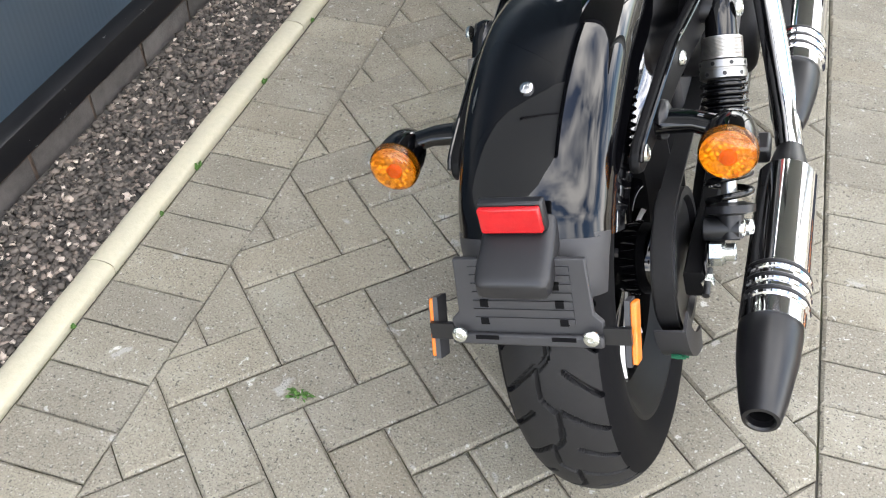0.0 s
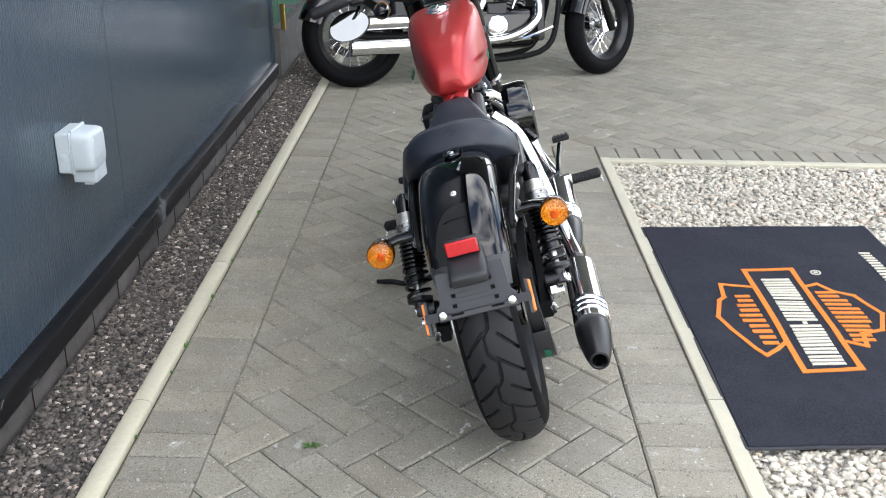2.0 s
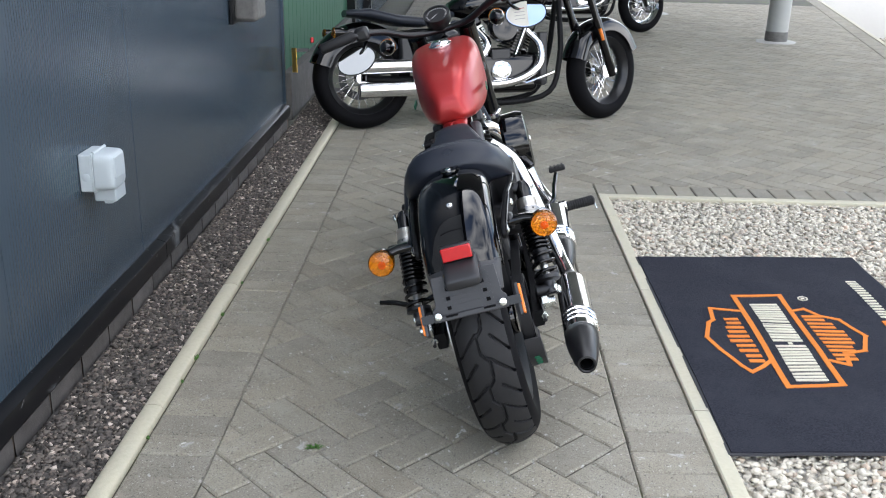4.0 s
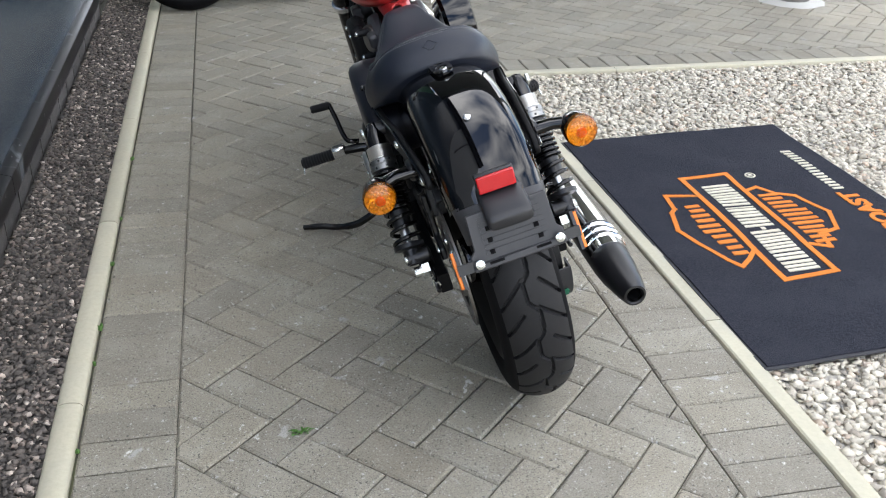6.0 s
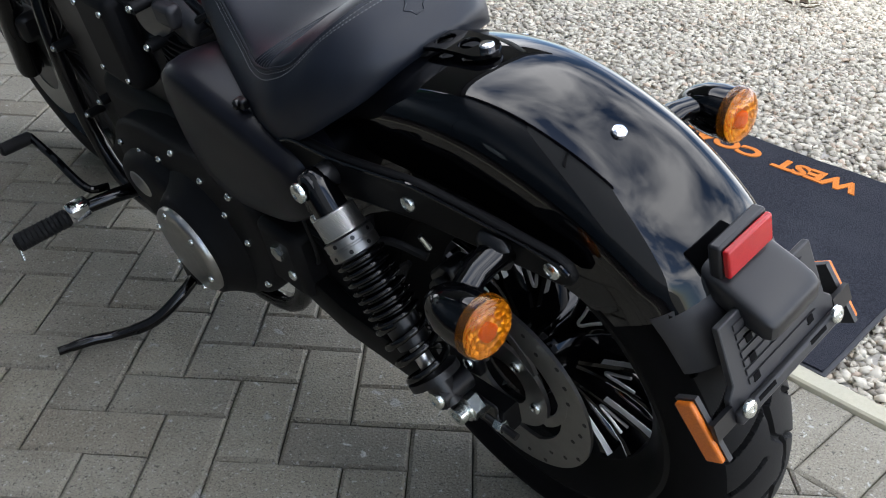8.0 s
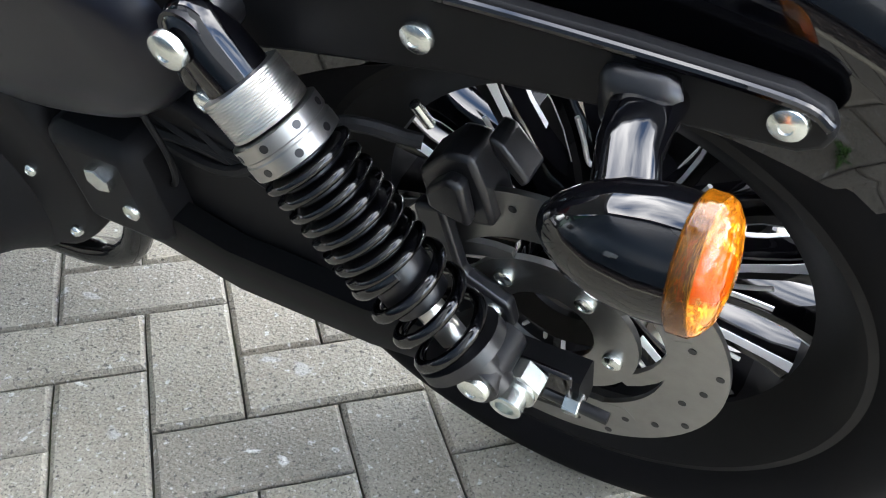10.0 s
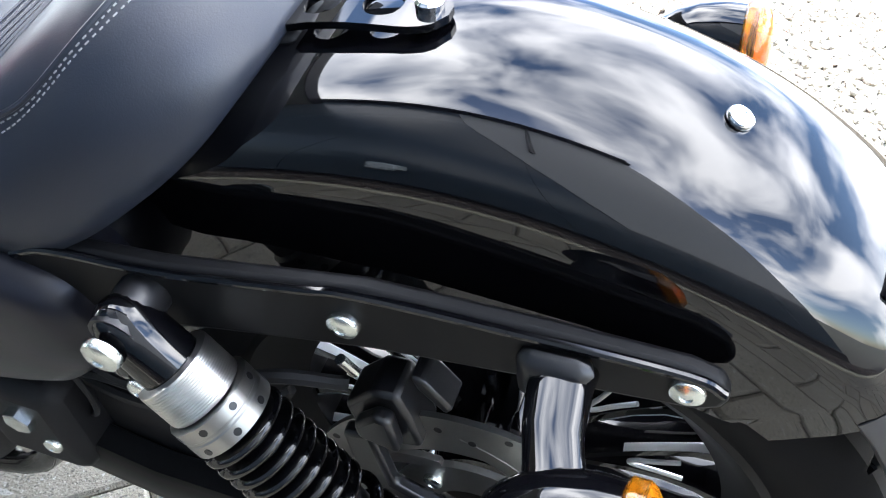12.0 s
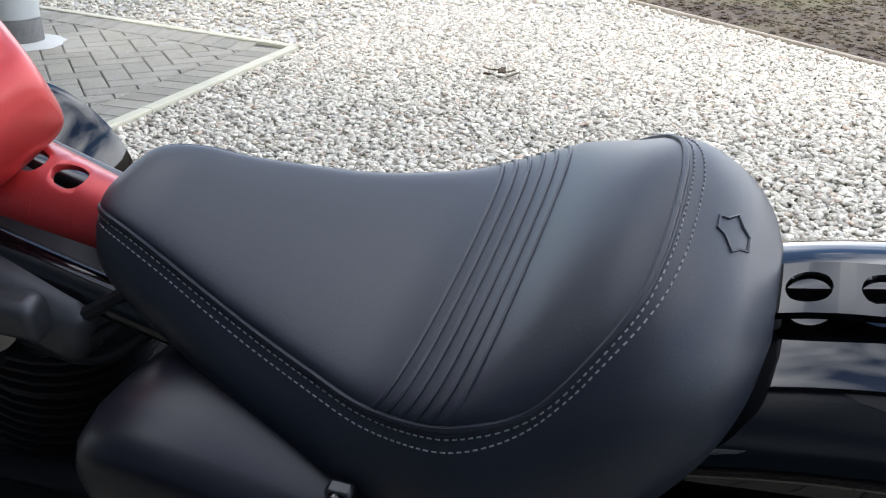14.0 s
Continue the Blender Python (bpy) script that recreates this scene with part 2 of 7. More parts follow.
M_REDLENS = material("red_reflector", (0.42, 0.008, 0.012), 0.15, 0, (60, 0.3, (0.56, 0.018, 0.016)), (), (600, 0.5, 0.001), coat=0.15)
M_REFL = material("lamp_reflector", (0.97, 0.95, 0.9), 0.14, 0.7, (40, 0.3, (0.9, 0.85, 0.7)))
_n, _l = M_REFL.node_tree.nodes, M_REFL.node_tree.links
_v = _n.new("ShaderNodeTexVoronoi")
_v.inputs["Scale"].default_value = 170.0
_u = _n.new("ShaderNodeBump")
_u.inputs["Strength"].default_value = 1.0
_u.inputs["Distance"].default_value = 0.004
_l.new(_n["Texture Coordinate"].outputs["Object"], _v.inputs["Vector"])
_l.new(_v.outputs["Distance"], _u.inputs["Height"])
_l.new(_u.outputs["Normal"], _n["Principled BSDF"].inputs["Normal"])
M_MIRROR = material("mirror_glass", (0.92, 0.92, 0.92), 0.02, 1.0)
M_RIM = material("rim_black", (0.006, 0.006, 0.0065), 0.45, 0, (40, 0.3, (0.009, 0.009, 0.0095)), spec=0.12)
M_SEMI = material("semi_gloss_black", (0.0055, 0.0055, 0.0065), 0.13, 0, (60, 0.3, (0.008, 0.008, 0.009)), (12, 0.3, (0.005, 0.005, 0.006)), spec=0.4)
M_CASTING = material("brushed_casting", (0.54, 0.53, 0.51), 0.30, 1.0, (70, 0.4, (0.31, 0.305, 0.295)), (9, 0.4, (0.46, 0.45, 0.43)), (500, 0.15, 0.0003))
M_MACHINED = material("machined_metal", (0.70, 0.70, 0.70), 0.45, 0.85, (120, 0.3, (0.68, 0.68, 0.68)))
M_TIMBER = material("weathered_timber", (0.30, 0.255, 0.19), 0.9, 0, (30, 0.5, (0.19, 0.155, 0.11)), (3, 0.5, (0.36, 0.32, 0.25)))
# Near-black that carries the shade inside slots and bores.
M_VOID = material("recess_shade", (0.004, 0.004, 0.0045), 0.9, 0, spec=0.1)
M_PLATE = material("yellow_plate", (0.62, 0.36, 0.04), 0.5, 0, (20, 0.3, (0.5, 0.28, 0.03)))
M_PAPER = material("sticker_paper", (0.62, 0.60, 0.52), 0.7, 0, (30, 0.2, (0.55, 0.53, 0.46)))
M_GREENMARK = material("green_print", (0.01, 0.12, 0.06), 0.6)
M_LEAF = material("weed_leaf", (0.07, 0.16, 0.03), 0.7, 0, (60, 0.5, (0.05, 0.11, 0.02)), island=0.2)
M_UPPER = material("light_grey_cladding", (0.30, 0.31, 0.315), 0.4, 0.1, (2, 0.3, (0.26, 0.27, 0.275)), (0.7, 0.3, (0.33, 0.34, 0.345)))
M_HOUSING = material("smooth_black_plastic", (0.013, 0.013, 0.015), 0.38, 0, (90, 0.3, (0.017, 0.017, 0.019)), (14, 0.2, (0.011, 0.011, 0.0125)), (900, 0.15, 0.0003))
M_BRICK = material("dark_plinth_brick", (0.075, 0.068, 0.064), 0.88, 0, (60, 0.6, (0.042, 0.038, 0.036)), (7, 0.6, (0.13, 0.118, 0.112)), (180, 0.6, 0.002), vary=0.2, placed=True, flecks=[(6, 0.71, (0.42, 0.41, 0.40))])
M_JOINT = material("brown_mortar", (0.115, 0.082, 0.062), 0.92, 0, (50, 0.5, (0.075, 0.055, 0.045)), (6, 0.5, (0.18, 0.15, 0.13)), (150, 0.5, 0.002))
M_DIALMARK = material("dial_marks", (0.7, 0.7, 0.68), 0.5)


def rib_bump(m, scale, strength, dist):
    """Fine upright ribs across y."""
    n, l = m.node_tree.nodes, m.node_tree.links
    c = n.new("ShaderNodeTexCoord")
    w = n.new("ShaderNodeTexWave")
    w.bands_direction = "Y"
    w.inputs["Scale"].default_value = scale
    u = n.new("ShaderNodeBump")
    u.inputs["Strength"].default_value = strength
    u.inputs["Distance"].default_value = dist
    l.new(c.outputs["Object"], w.inputs["Vector"])
    l.new(w.outputs["Fac"], u.inputs["Height"])
    l.new(u.outputs["Normal"], n["Principled BSDF"].inputs["Normal"])


rib_bump(M_CLAD, 21.0, 0.16, 0.0015)


# ---- mesh helpers ----
class Geo:
    def __init__(self):
        self.v, self.f = [], []

    def add(self, verts, faces, m=None):
        k = len(self.v)
        self.v += [tuple(m @ Vector(p)) if m is not None else tuple(p) for p in verts]
        self.f += [tuple(i + k for i in f) for f in faces]
        return self

    def box(self, c, s, m=None):
        x, y, z = (a / 2 for a in s)
        vs = [(c[0] + a * x, c[1] + b * y, c[2] + d * z) for a in (-1, 1) for b in (-1, 1) for d in (-1, 1)]
        return self.add(vs, [(0, 1, 3, 2), (4, 6, 7, 5), (0, 4, 5, 1), (2, 3, 7, 6), (0, 2, 6, 4), (1, 5, 7, 3)], m)

    def rings(self, rings, caps=True, closed=True, around=False):
        n = len(rings[0])
        vs = [p for r in rings for p in r]
        fs = []
        last = len(rings) if around else len(rings) - 1
        for i in range(last):
            j = (i + 1) % len(rings)
            for k in range(n if closed else n - 1):
                q = (k + 1) % n
                fs.append((i * n + k, i * n + q, j * n + q, j * n + k))
        if caps and not around and closed:
            fs.append(tuple(range(n))[::-1])
            fs.append(tuple((len(rings) - 1) * n + k for k in range(n)))
        return self.add(vs, fs)

    def tube(self, pts, r, n=10, caps=True, closed=False):
        pts = [Vector(p) for p in pts]
        m = len(pts)
        rad = r if isinstance(r, (list, tuple)) else [r] * m
        up, rs = None, []
        for i, p in enumerate(pts):
            a = pts[(i - 1) % m] if (closed or i) else p
            b = pts[(i + 1) % m] if (closed or i < m - 1) else p
            d = (b - a).normalized()
            if up is None:
                up = d.orthogonal().normalized()
            up = (up - d * up.dot(d)).normalized()
            side = d.cross(up)
            rs.append([p + rad[i] * (math.cos(2 * math.pi * k / n) * up + math.sin(2 * math.pi * k / n) * side) for k in range(n)])
        return self.rings(rs, caps, True, closed)

    def cyl(self, p, q, r, r2=None, n=16):
        return self.tube([p, q], [r, r if r2 is None else r2], n)

    def lathe(self, profile, p, q, n=28, caps=True, around=False):
        """profile: (distance from p towards q, radius)."""
        p, q = Vector(p), Vector(q)
        d = (q - p).normalized()
        a = d.orthogonal().normalized()
        b = d.cross(a)
        rs = [[p + d * h + r * (math.cos(2 * math.pi * k / n) * a + math.sin(2 * math.pi * k / n) * b) for k in range(n)] for h, r in profile]
        return self.rings(rs, caps, True, around)

    def prism(self, poly, lo, hi, m=None, inset=0.0, drop=0.0):
        """An upright prism over a polygon, with a chamfered top."""
        n = len(poly)
        cx, cy = sum(p[0] for p in poly) / n, sum(p[1] for p in poly) / n
        rings = [[(x, y, lo) for x, y in poly]]
        if inset:
            rings.append([(x, y, hi - drop) for x, y in poly])
            rings.append([(x, y, hi) for x, y in shrink(poly, inset)])
        else:
            rings.append([(x, y, hi) for x, y in poly])
        vs = [p for r in rings for p in r]
        fs = []
        for i in range(len(rings) - 1):
            for k in range(n):
                q = (k + 1) % n
                fs.append((i * n + k, i * n + q, (i + 1) * n + q, (i + 1) * n + k))
        fs.append(tuple((len(rings) - 1) * n + k for k in range(n)))
        fs.append(tuple(range(n))[::-1])
        return self.add(vs, fs, m)

    def data(self, name, angle=35):
        me = bpy.data.meshes.new(name)
        me.from_pydata(self.v, [], self.f)
        bm = bmesh.new()
        bm.from_mesh(me)
        bmesh.ops.recalc_face_normals(bm, faces=bm.faces)
        bm.to_mesh(me)
        bm.free()
        if angle:
            me.polygons.foreach_set("use_smooth", [True] * len(me.polygons))
            me.set_sharp_from_angle(angle=radians(angle))
        me.update()
        return me


def shrink(poly, d):
    """A convex polygon moved in by d."""
    n, out = len(poly), []
    area = sum(poly[i][0] * poly[(i + 1) % n][1] - poly[(i + 1) % n][0] * poly[i][1] for i in range(n))
    s = 1 if area > 0 else -1
    for i in range(n):
        p0, p1, p2 = Vector(poly[i - 1]), Vector(poly[i]), Vector(poly[(i + 1) % n])
        e1, e2 = (p1 - p0).normalized(), (p2 - p1).normalized()
        n1, n2 = Vector((-e1.y, e1.x)) * s, Vector((-e2.y, e2.x)) * s
        k = 1 + n1.dot(n2)
        out.append(tuple(p1 + (n1 + n2) * (d / max(k, 0.4))))
    return out


def clip(poly, a, b, c):
    """The part of a polygon where a x + b y <= c."""
    out = []
    for i in range(len(poly)):
        p, q = poly[i], poly[(i + 1) % len(poly)]
        dp, dq = a * p[0] + b * p[1] - c, a * q[0] + b * q[1] - c
        if dp <= 0:
            out.append(p)
        if dp * dq < 0:
            t = dp / (dp - dq)
            out.append((p[0] + t * (q[0] - p[0]), p[1] + t * (q[1] - p[1])))
    return out


def spline(pts, n=6, closed=False):
    """A smooth line through points of any length."""
    P = [Vector(p) for p in pts]
    m, out = len(P), []
    for i in range(m if closed else m - 1):
        a = P[(i - 1) % m] if (closed or i) else P[0] * 2 - P[1]
        b, c = P[i], P[(i + 1) % m]
        d = P[(i + 2) % m] if (closed or i < m - 2) else P[-1] * 2 - P[-2]
        for k in range(n):
            t = k / n
            out.append(0.5 * ((2 * b) + (c - a) * t + (2 * a - 5 * b + 4 * c - d) * t * t + (3 * b - a - 3 * c + d) * t * t * t))
    if not closed:
        out.append(P[-1])
    return out


def part(name, geo, mat, parent=None, label="", bevel=0.0, angle=35, seg=2):
    ob = new(name, geo if isinstance(geo, bpy.types.Mesh) else geo.data(name, angle))
    if not ob.data.materials:
        ob.data.materials.append(mat)
    ob.parent = parent
    if label:
        tagged(ob, label)
    if bevel:
        b = ob.modifiers.new("edge", "BEVEL")
        b.width, b.segments, b.limit_method, b.angle_limit = bevel, seg, "ANGLE", radians(40)
    return ob


def part_each(name, geo, mat, parent, label=""):
    """Each loose piece of geo as a part of its own."""
    root = list(range(len(geo.v)))

    def find(i):
        while root[i] != i:
            root[i] = root[root[i]]
            i = root[i]
        return i
    for f in geo.f:
        a = find(f[0])
        for i in f[1:]:
            root[find(i)] = a
    piles = {}
    for f in geo.f:
        piles.setdefault(find(f[0]), []).append(f)
    for fs in piles.values():
        ids = sorted({i for f in fs for i in f})
        at = {i: k for k, i in enumerate(ids)}
        g = Geo().add([geo.v[i] for i in ids], [tuple(at[i] for i in f) for f in fs])
        part(name, g, mat, parent, label)


def thing(name, label, category, group="", kind="", m=None):
    ob = new(name)
    ob.empty_display_size = 0.1
    if m is not None:
        ob.matrix_basis = m
    return tagged(ob, label, category, group, kind)


def bolt(geo, p, d, r=0.008, h=0.006, n=12):
    """A round-headed bolt at p, facing d."""
    p, d = Vector(p), Vector(d).normalized()
    return geo.lathe([(0, r), (h * 0.4, r), (h * 0.7, r * 0.92), (h * 0.92, r * 0.66), (h, r * 0.36), (h * 0.85, r * 0.3), (h * 0.85, 0.0005)], p, p + d, n)


def hexnut(geo, p, d, r=0.012, h=0.01):
    p, d = Vector(p), Vector(d).normalized()
    return geo.lathe([(0, r), (h, r), (h + 0.001, r * 0.9), (h + 0.001, 0.001)], p, p + d, 6)


def stones(name, n, x0, x1, y0, y1, z, size, mat, label, category, keep, seed, lift=0.6, flat=0.62):
    """Loose angular chips over a stretch of ground, as one mesh."""
    rng = np.random.default_rng(seed)
    c = np.column_stack([rng.uniform(x0, x1, n), rng.uniform(y0, y1, n), np.zeros(n)])
    c = c[keep(c[:, 0], c[:, 1])]
    n = len(c)
    base = np.array([(a, b, d) for a in (-1, 1) for b in (-1, 1) for d in (-1, 1)], float) * 0.5
    v = base[None] * rng.uniform(0.55, 1.25, (n, 1, 3)) + rng.normal(0, 0.19, (n, 8, 3))
    v *= rng.uniform(0.55, 1.25, (n, 1, 1)) * size
    q = rng.normal(size=(n, 4))
    q /= np.linalg.norm(q, axis=1)[:, None]
    w, x, y, zz = q.T
    R = np.stack([np.stack([1 - 2 * (y * y + zz * zz), 2 * (x * y - zz * w), 2 * (x * zz + y * w)], 1),
                  np.stack([2 * (x * y + zz * w), 1 - 2 * (x * x + zz * zz), 2 * (y * zz - x * w)], 1),
                  np.stack([2 * (x * zz - y * w), 2 * (y * zz + x * w), 1 - 2 * (x * x + y * y)], 1)], 1)
    v = np.einsum("nij,nkj->nki", R, v)
    v[:, :, 2] *= flat
    c[:, 2] = z + rng.uniform(0, lift, n) * size
    v += c[:, None, :]
    quads = np.array([(0, 1, 3, 2), (4, 6, 7, 5), (0, 4, 5, 1), (2, 3, 7, 6), (0, 2, 6, 4), (1, 5, 7, 3)])
    loops = (quads[None] + (np.arange(n) * 8)[:, None, None]).ravel()
    me = bpy.data.meshes.new(name)
    me.vertices.add(n * 8)
    me.vertices.foreach_set("co", v.ravel())
    me.loops.add(n * 24)
    me.loops.foreach_set("vertex_index", loops)
    me.polygons.add(n * 6)
    me.polygons.foreach_set("loop_start", np.arange(n * 6) * 4)
    me.update(calc_edges=True)
    me.validate()
    me.materials.append(mat)
    return tagged(new(name, me), label, category, kind="stuff")


def sheet(name, pts, z, mat, label, category, thick=0.03):
    g = Geo().prism(pts, z - thick, z)
    ob = part(name, g, mat, None, label, angle=0)
    return tagged(ob, label, category, kind="structure")



def holed_plate(centre, half, sag, s0, s1, holes, thick, r):
    """A plate along y with round holes; centre(y) its height, half(y) its half width, sag its droop at the sides."""
    def top(y, x, down=0.0):
        w = half(y)
        return Vector((x, y, centre(y) - sag * min(abs(x) / w, 1.0) ** 2.2 - down))
    g = Geo()

    def plain(a, b):
        m = max(1, int((b - a) / 0.006))
        rows = []
        for i in range(m + 1):
            y = a + (b - a) * i / m
            xs = [half(y) * (-1 + 2 * k / 12) for k in range(13)]
            rows.append([top(y, x) for x in xs] + [top(y, x, thick) for x in xs[::-1]])
        g.rings(rows)
    at, pad = s0, r * 1.25
    for h in holes:
        plain(at, h - pad)
        edge, circle = [], []
        for k in range(40):
            a = 2 * math.pi * k / 40
            c, s = math.cos(a), math.sin(a)
            f = 1 / max(abs(c), abs(s))
            y = h + pad * c * f
            edge.append((y, half(y) * s * f))
            circle.append((h + r * c, r * s))
        rows = []
        for f, d in ((0, thick), (0, 0), (0.4, 0), (0.75, 0), (0.93, 0), (1, 0.0012), (1, thick)):
            rows.append([top(e[0] + (q[0] - e[0]) * f, e[1] + (q[1] - e[1]) * f, d) for e, q in zip(edge, circle)])
        g.rings(rows, around=True)
        at = h + pad
    plain(at, s1)
    return g


# ---- ground ----
U = 0.1015                                   # block pitch with joint
X_L, X_R = 0.199, 1.298                      # joints of the edge courses with the herringbone
K_R, K_W = 1.517, 0.048                      # gravel kerb's paving side and width
Y_K = 2.455                                  # far kerb of the gravel


def east(y):
    return 4.19 + 0.215 * (y - Y_K)          # edge of the forecourt beyond the gravel


sheet("ground", [(-400, -400), (400, -400), (400, 400), (-400, 400)], -0.075, M_GROUND, "bare earth and thin grass reaching to the horizon", "ground")
paving = sheet("paving", [(-0.001, -3.2), (K_R, -3.2), (K_R, Y_K), (4.2, Y_K), (east(16), 16), (-0.001, 16)], -0.009, M_SAND, "grey concrete block paving laid in herringbone, dark sandy joints", "paving", 0.05)
sheet("gravel_bed", [(K_R + K_W, -3.2), (7.5, -3.2), (5.98, 1.0), (9.5, 4.6), (9.5, 16), (east(16) + 0.05, 16), (east(Y_K) + 0.05, Y_K - 0.05), (K_R + K_W, Y_K - 0.05)], -0.020, M_GRAVEL_BED, "pale stone gravel bed beside the paving", "gravel")
sheet("chipping_bed", [(-0.30, -3.2), (-0.06, -3.2), (-0.06, 5.2), (-0.30, 5.2)], -0.002, M_CHIP_BED, "narrow strip of dark chippings along the wall", "gravel")


def paver_mesh(poly, name, seed):
    """One block with a broad chamfer and worn, uneven arrises."""
    rng = random.Random(seed)
    poly = shrink(poly, 0.0011)
    pts = []
    for a, b in zip(poly, poly[1:] + poly[:1]):
        m = 1 + int(math.hypot(b[0] - a[0], b[1] - a[1]) / 0.062)
        pts += [(a[0] + (b[0] - a[0]) * k / m, a[1] + (b[1] - a[1]) * k / m) for k in range(m)]
    n = len(pts)
    area = abs(sum(pts[i][0] * pts[(i + 1) % n][1] - pts[(i + 1) % n][0] * pts[i][1] for i in range(n))) / 2
    e = min(0.0056, 0.12 * math.sqrt(area))
    g = Geo().prism(pts, -0.02, 0.0, inset=e, drop=e * 0.8)
    for k in range(n, 3 * n):
        x, y, z = g.v[k]
        f = 0.0006 if k < 2 * n else 0.2 * e
        g.v[k] = (x + rng.uniform(-f, f), y + rng.uniform(-f, f), z - (rng.uniform(0, 0.0012) if k < 2 * n else 0.0))
    return g.data(name, 0)


def rect(cx, cy, lx, ly):
    return [(cx - lx / 2, cy - ly / 2), (cx + lx / 2, cy - ly / 2), (cx + lx / 2, cy + ly / 2), (cx - lx / 2, cy + ly / 2)]


def pavers():
    rng = random.Random(4)
    near, rest = [], Geo()
    gx, gy = 0.7555, 0.558
    s = math.sqrt(0.5)

    def world_xy(p, q):
        return gx + (p * s + q * s) * U, gy + (-p * s + q * s) * U

    def lay(poly, whole, cx, cy, turn):
        z = rng.uniform(-0.0012, 0.0012)
        if -1.15 < cy < 1.95 and cx < K_R:
            near.append((poly, whole, cx, cy, z, turn))
        else:
            tilt = (rng.uniform(-0.01, 0.01), rng.uniform(-0.01, 0.01))
            k = len(rest.v)
            rest.prism(shrink(poly, 0.0022), -0.02, z, inset=0.0048, drop=0.0040)
            rest.v[k:] = [(x, y, c + tilt[0] * (x - cx) + tilt[1] * (y - cy)) for x, y, c in rest.v[k:]]

    for k in range(-60, 220):
        for m in range(-45, 60):
            for flat in (True, False):
                p0, q0 = (k + 4 * m, k - 1) if flat else (2 + k + 4 * m, k - 2)
                w, h = (2, 1) if flat else (1, 2)
                cx, cy = world_xy(p0 + w / 2, q0 + h / 2)
                if not (X_L - 0.12 < cx < east(cy) + 0.1 and -3.2 < cy < 15.8):
                    continue
                poly = [world_xy(p0, q0), world_xy(p0, q0 + h), world_xy(p0 + w, q0 + h), world_xy(p0 + w, q0)][::-1]
                line = Y_K + 2 * U
                if max(c[0] for c in poly) <= X_R or min(c[1] for c in poly) >= line:
                    pieces = [poly]
                else:
                    low = clip(poly, 0, 1, line)
                    pieces = [clip(low, 1, 0, X_R) if low else [], clip(poly, 0, -1, -line)]
                for cut in pieces:
                    cut = clip(cut, -1, 0, -X_L) if cut else cut
                    cut = clip(cut, 1, -0.215, 4.19 - 0.215 * Y_K - 0.2) if cut else cut
                    if len(cut) < 3:
                        continue
                    area = abs(sum(cut[i][0] * cut[(i + 1) % len(cut)][1] - cut[(i + 1) % len(cut)][0] * cut[i][1] for i in range(len(cut)))) / 2
                    if area < 0.0003:
                        continue
                    lay(cut, len(cut) == 4 and area > 2 * U * U * 0.999, cx, cy, -45 if flat else 45)
    j = 0
    y = -3.15
    while y < 15:
        for cx in (X_L / 2 + 0.002, (X_R + K_R) / 2):
            h = min(U, Y_K + 2 * U - y + U / 2) if cx > 1 else U
            if h < 0.03:
                continue
            c = y - U / 2 + h / 2
            lay(rect(cx, c, X_L - 0.003 if cx < 1 else K_R - X_R - 0.004, h), False, cx, c, 0)
        y += U
    x = K_R + U / 2
    while x < 4.17:
        w = min(U, 4.187 - x + U / 2)
        lay(rect(x - U / 2 + w / 2, Y_K + U, w, 2 * U), False, x, Y_K + U, 0)
        x += U
    y = Y_K + 2.5 * U
    while y < 15:
        x = east(y) - 0.1
        lay([(x - 0.1, y - U / 2 - 0.02), (x + 0.1, y - U / 2 + 0.02), (x + 0.1, y + U / 2 + 0.02), (x - 0.1, y + U / 2 - 0.02)], False, x, y, 0)
        y += U
    far = part("paver_field", rest, M_PAVER_FAR, paving, angle=0)
    tagged(far, "grey concrete blocks further off", kind="stuff")
    return near


NEAR_PAVERS = pavers()

# kerbs
kerb_l = thing("kerb_wall_side", "pale weathered concrete edging between paving and dark chippings", "kerb", kind="structure")
kerb_r = thing("kerb_gravel_side", "pale concrete edging between paving and light gravel", "kerb", kind="structure")
kerb_f = thing("kerb_far", "pale concrete edging at the far end of the gravel", "kerb", kind="structure")
kerb_e = thing("kerb_east", "pale concrete edging along the forecourt", "kerb", kind="structure")
kerb_s = thing("kerb_soil", "weathered edging between gravel and bare soil", "kerb", kind="structure")


def kerb_run(parent, a, b, w, top, bottom, round_top, first=0.0, length=0.915, mat=None):
    a, b = Vector((*a, 0)), Vector((*b, 0))
    d = (b - a).normalized()
    n = Vector((-d.y, d.x, 0))
    total, s = (b - a).length, -first
    k = 0
    while s < total:
        s0, s1 = max(s, 0) + 0.0015, min(s + length, total) - 0.0015
        if s1 - s0 > 0.05:
            rings = []
            m = max(2, int((s1 - s0) / 0.06))
            for i in range(m + 1):
                e = s0 + (s1 - s0) * i / m
                j = Vector((0.0012 * noise.noise((e * 7, k, 1)), 0.0012 * noise.noise((e * 7, k, 5)), 0.001 * noise.noise((e * 9, k, 9))))
                if round_top:
                    sec = [(-w / 2, bottom), (w / 2, bottom)] + [(w / 2 * math.cos(t), top - 0.011 + 0.011 * math.sin(t)) for t in [math.pi * q / 8 for q in range(9)]]
                else:
                    sec = [(-w / 2, bottom), (w / 2, bottom), (w / 2, top - 0.004), (w / 2 - 0.004, top), (-w / 2 + 0.004, top), (-w / 2, top - 0.004)]
                rings.append([a + d * e + n * u + Vector((0, 0, z)) + j for u, z in sec])
            part("kerb_stone", Geo().rings(rings), mat or M_KERB, parent)
        s += length
        k += 1


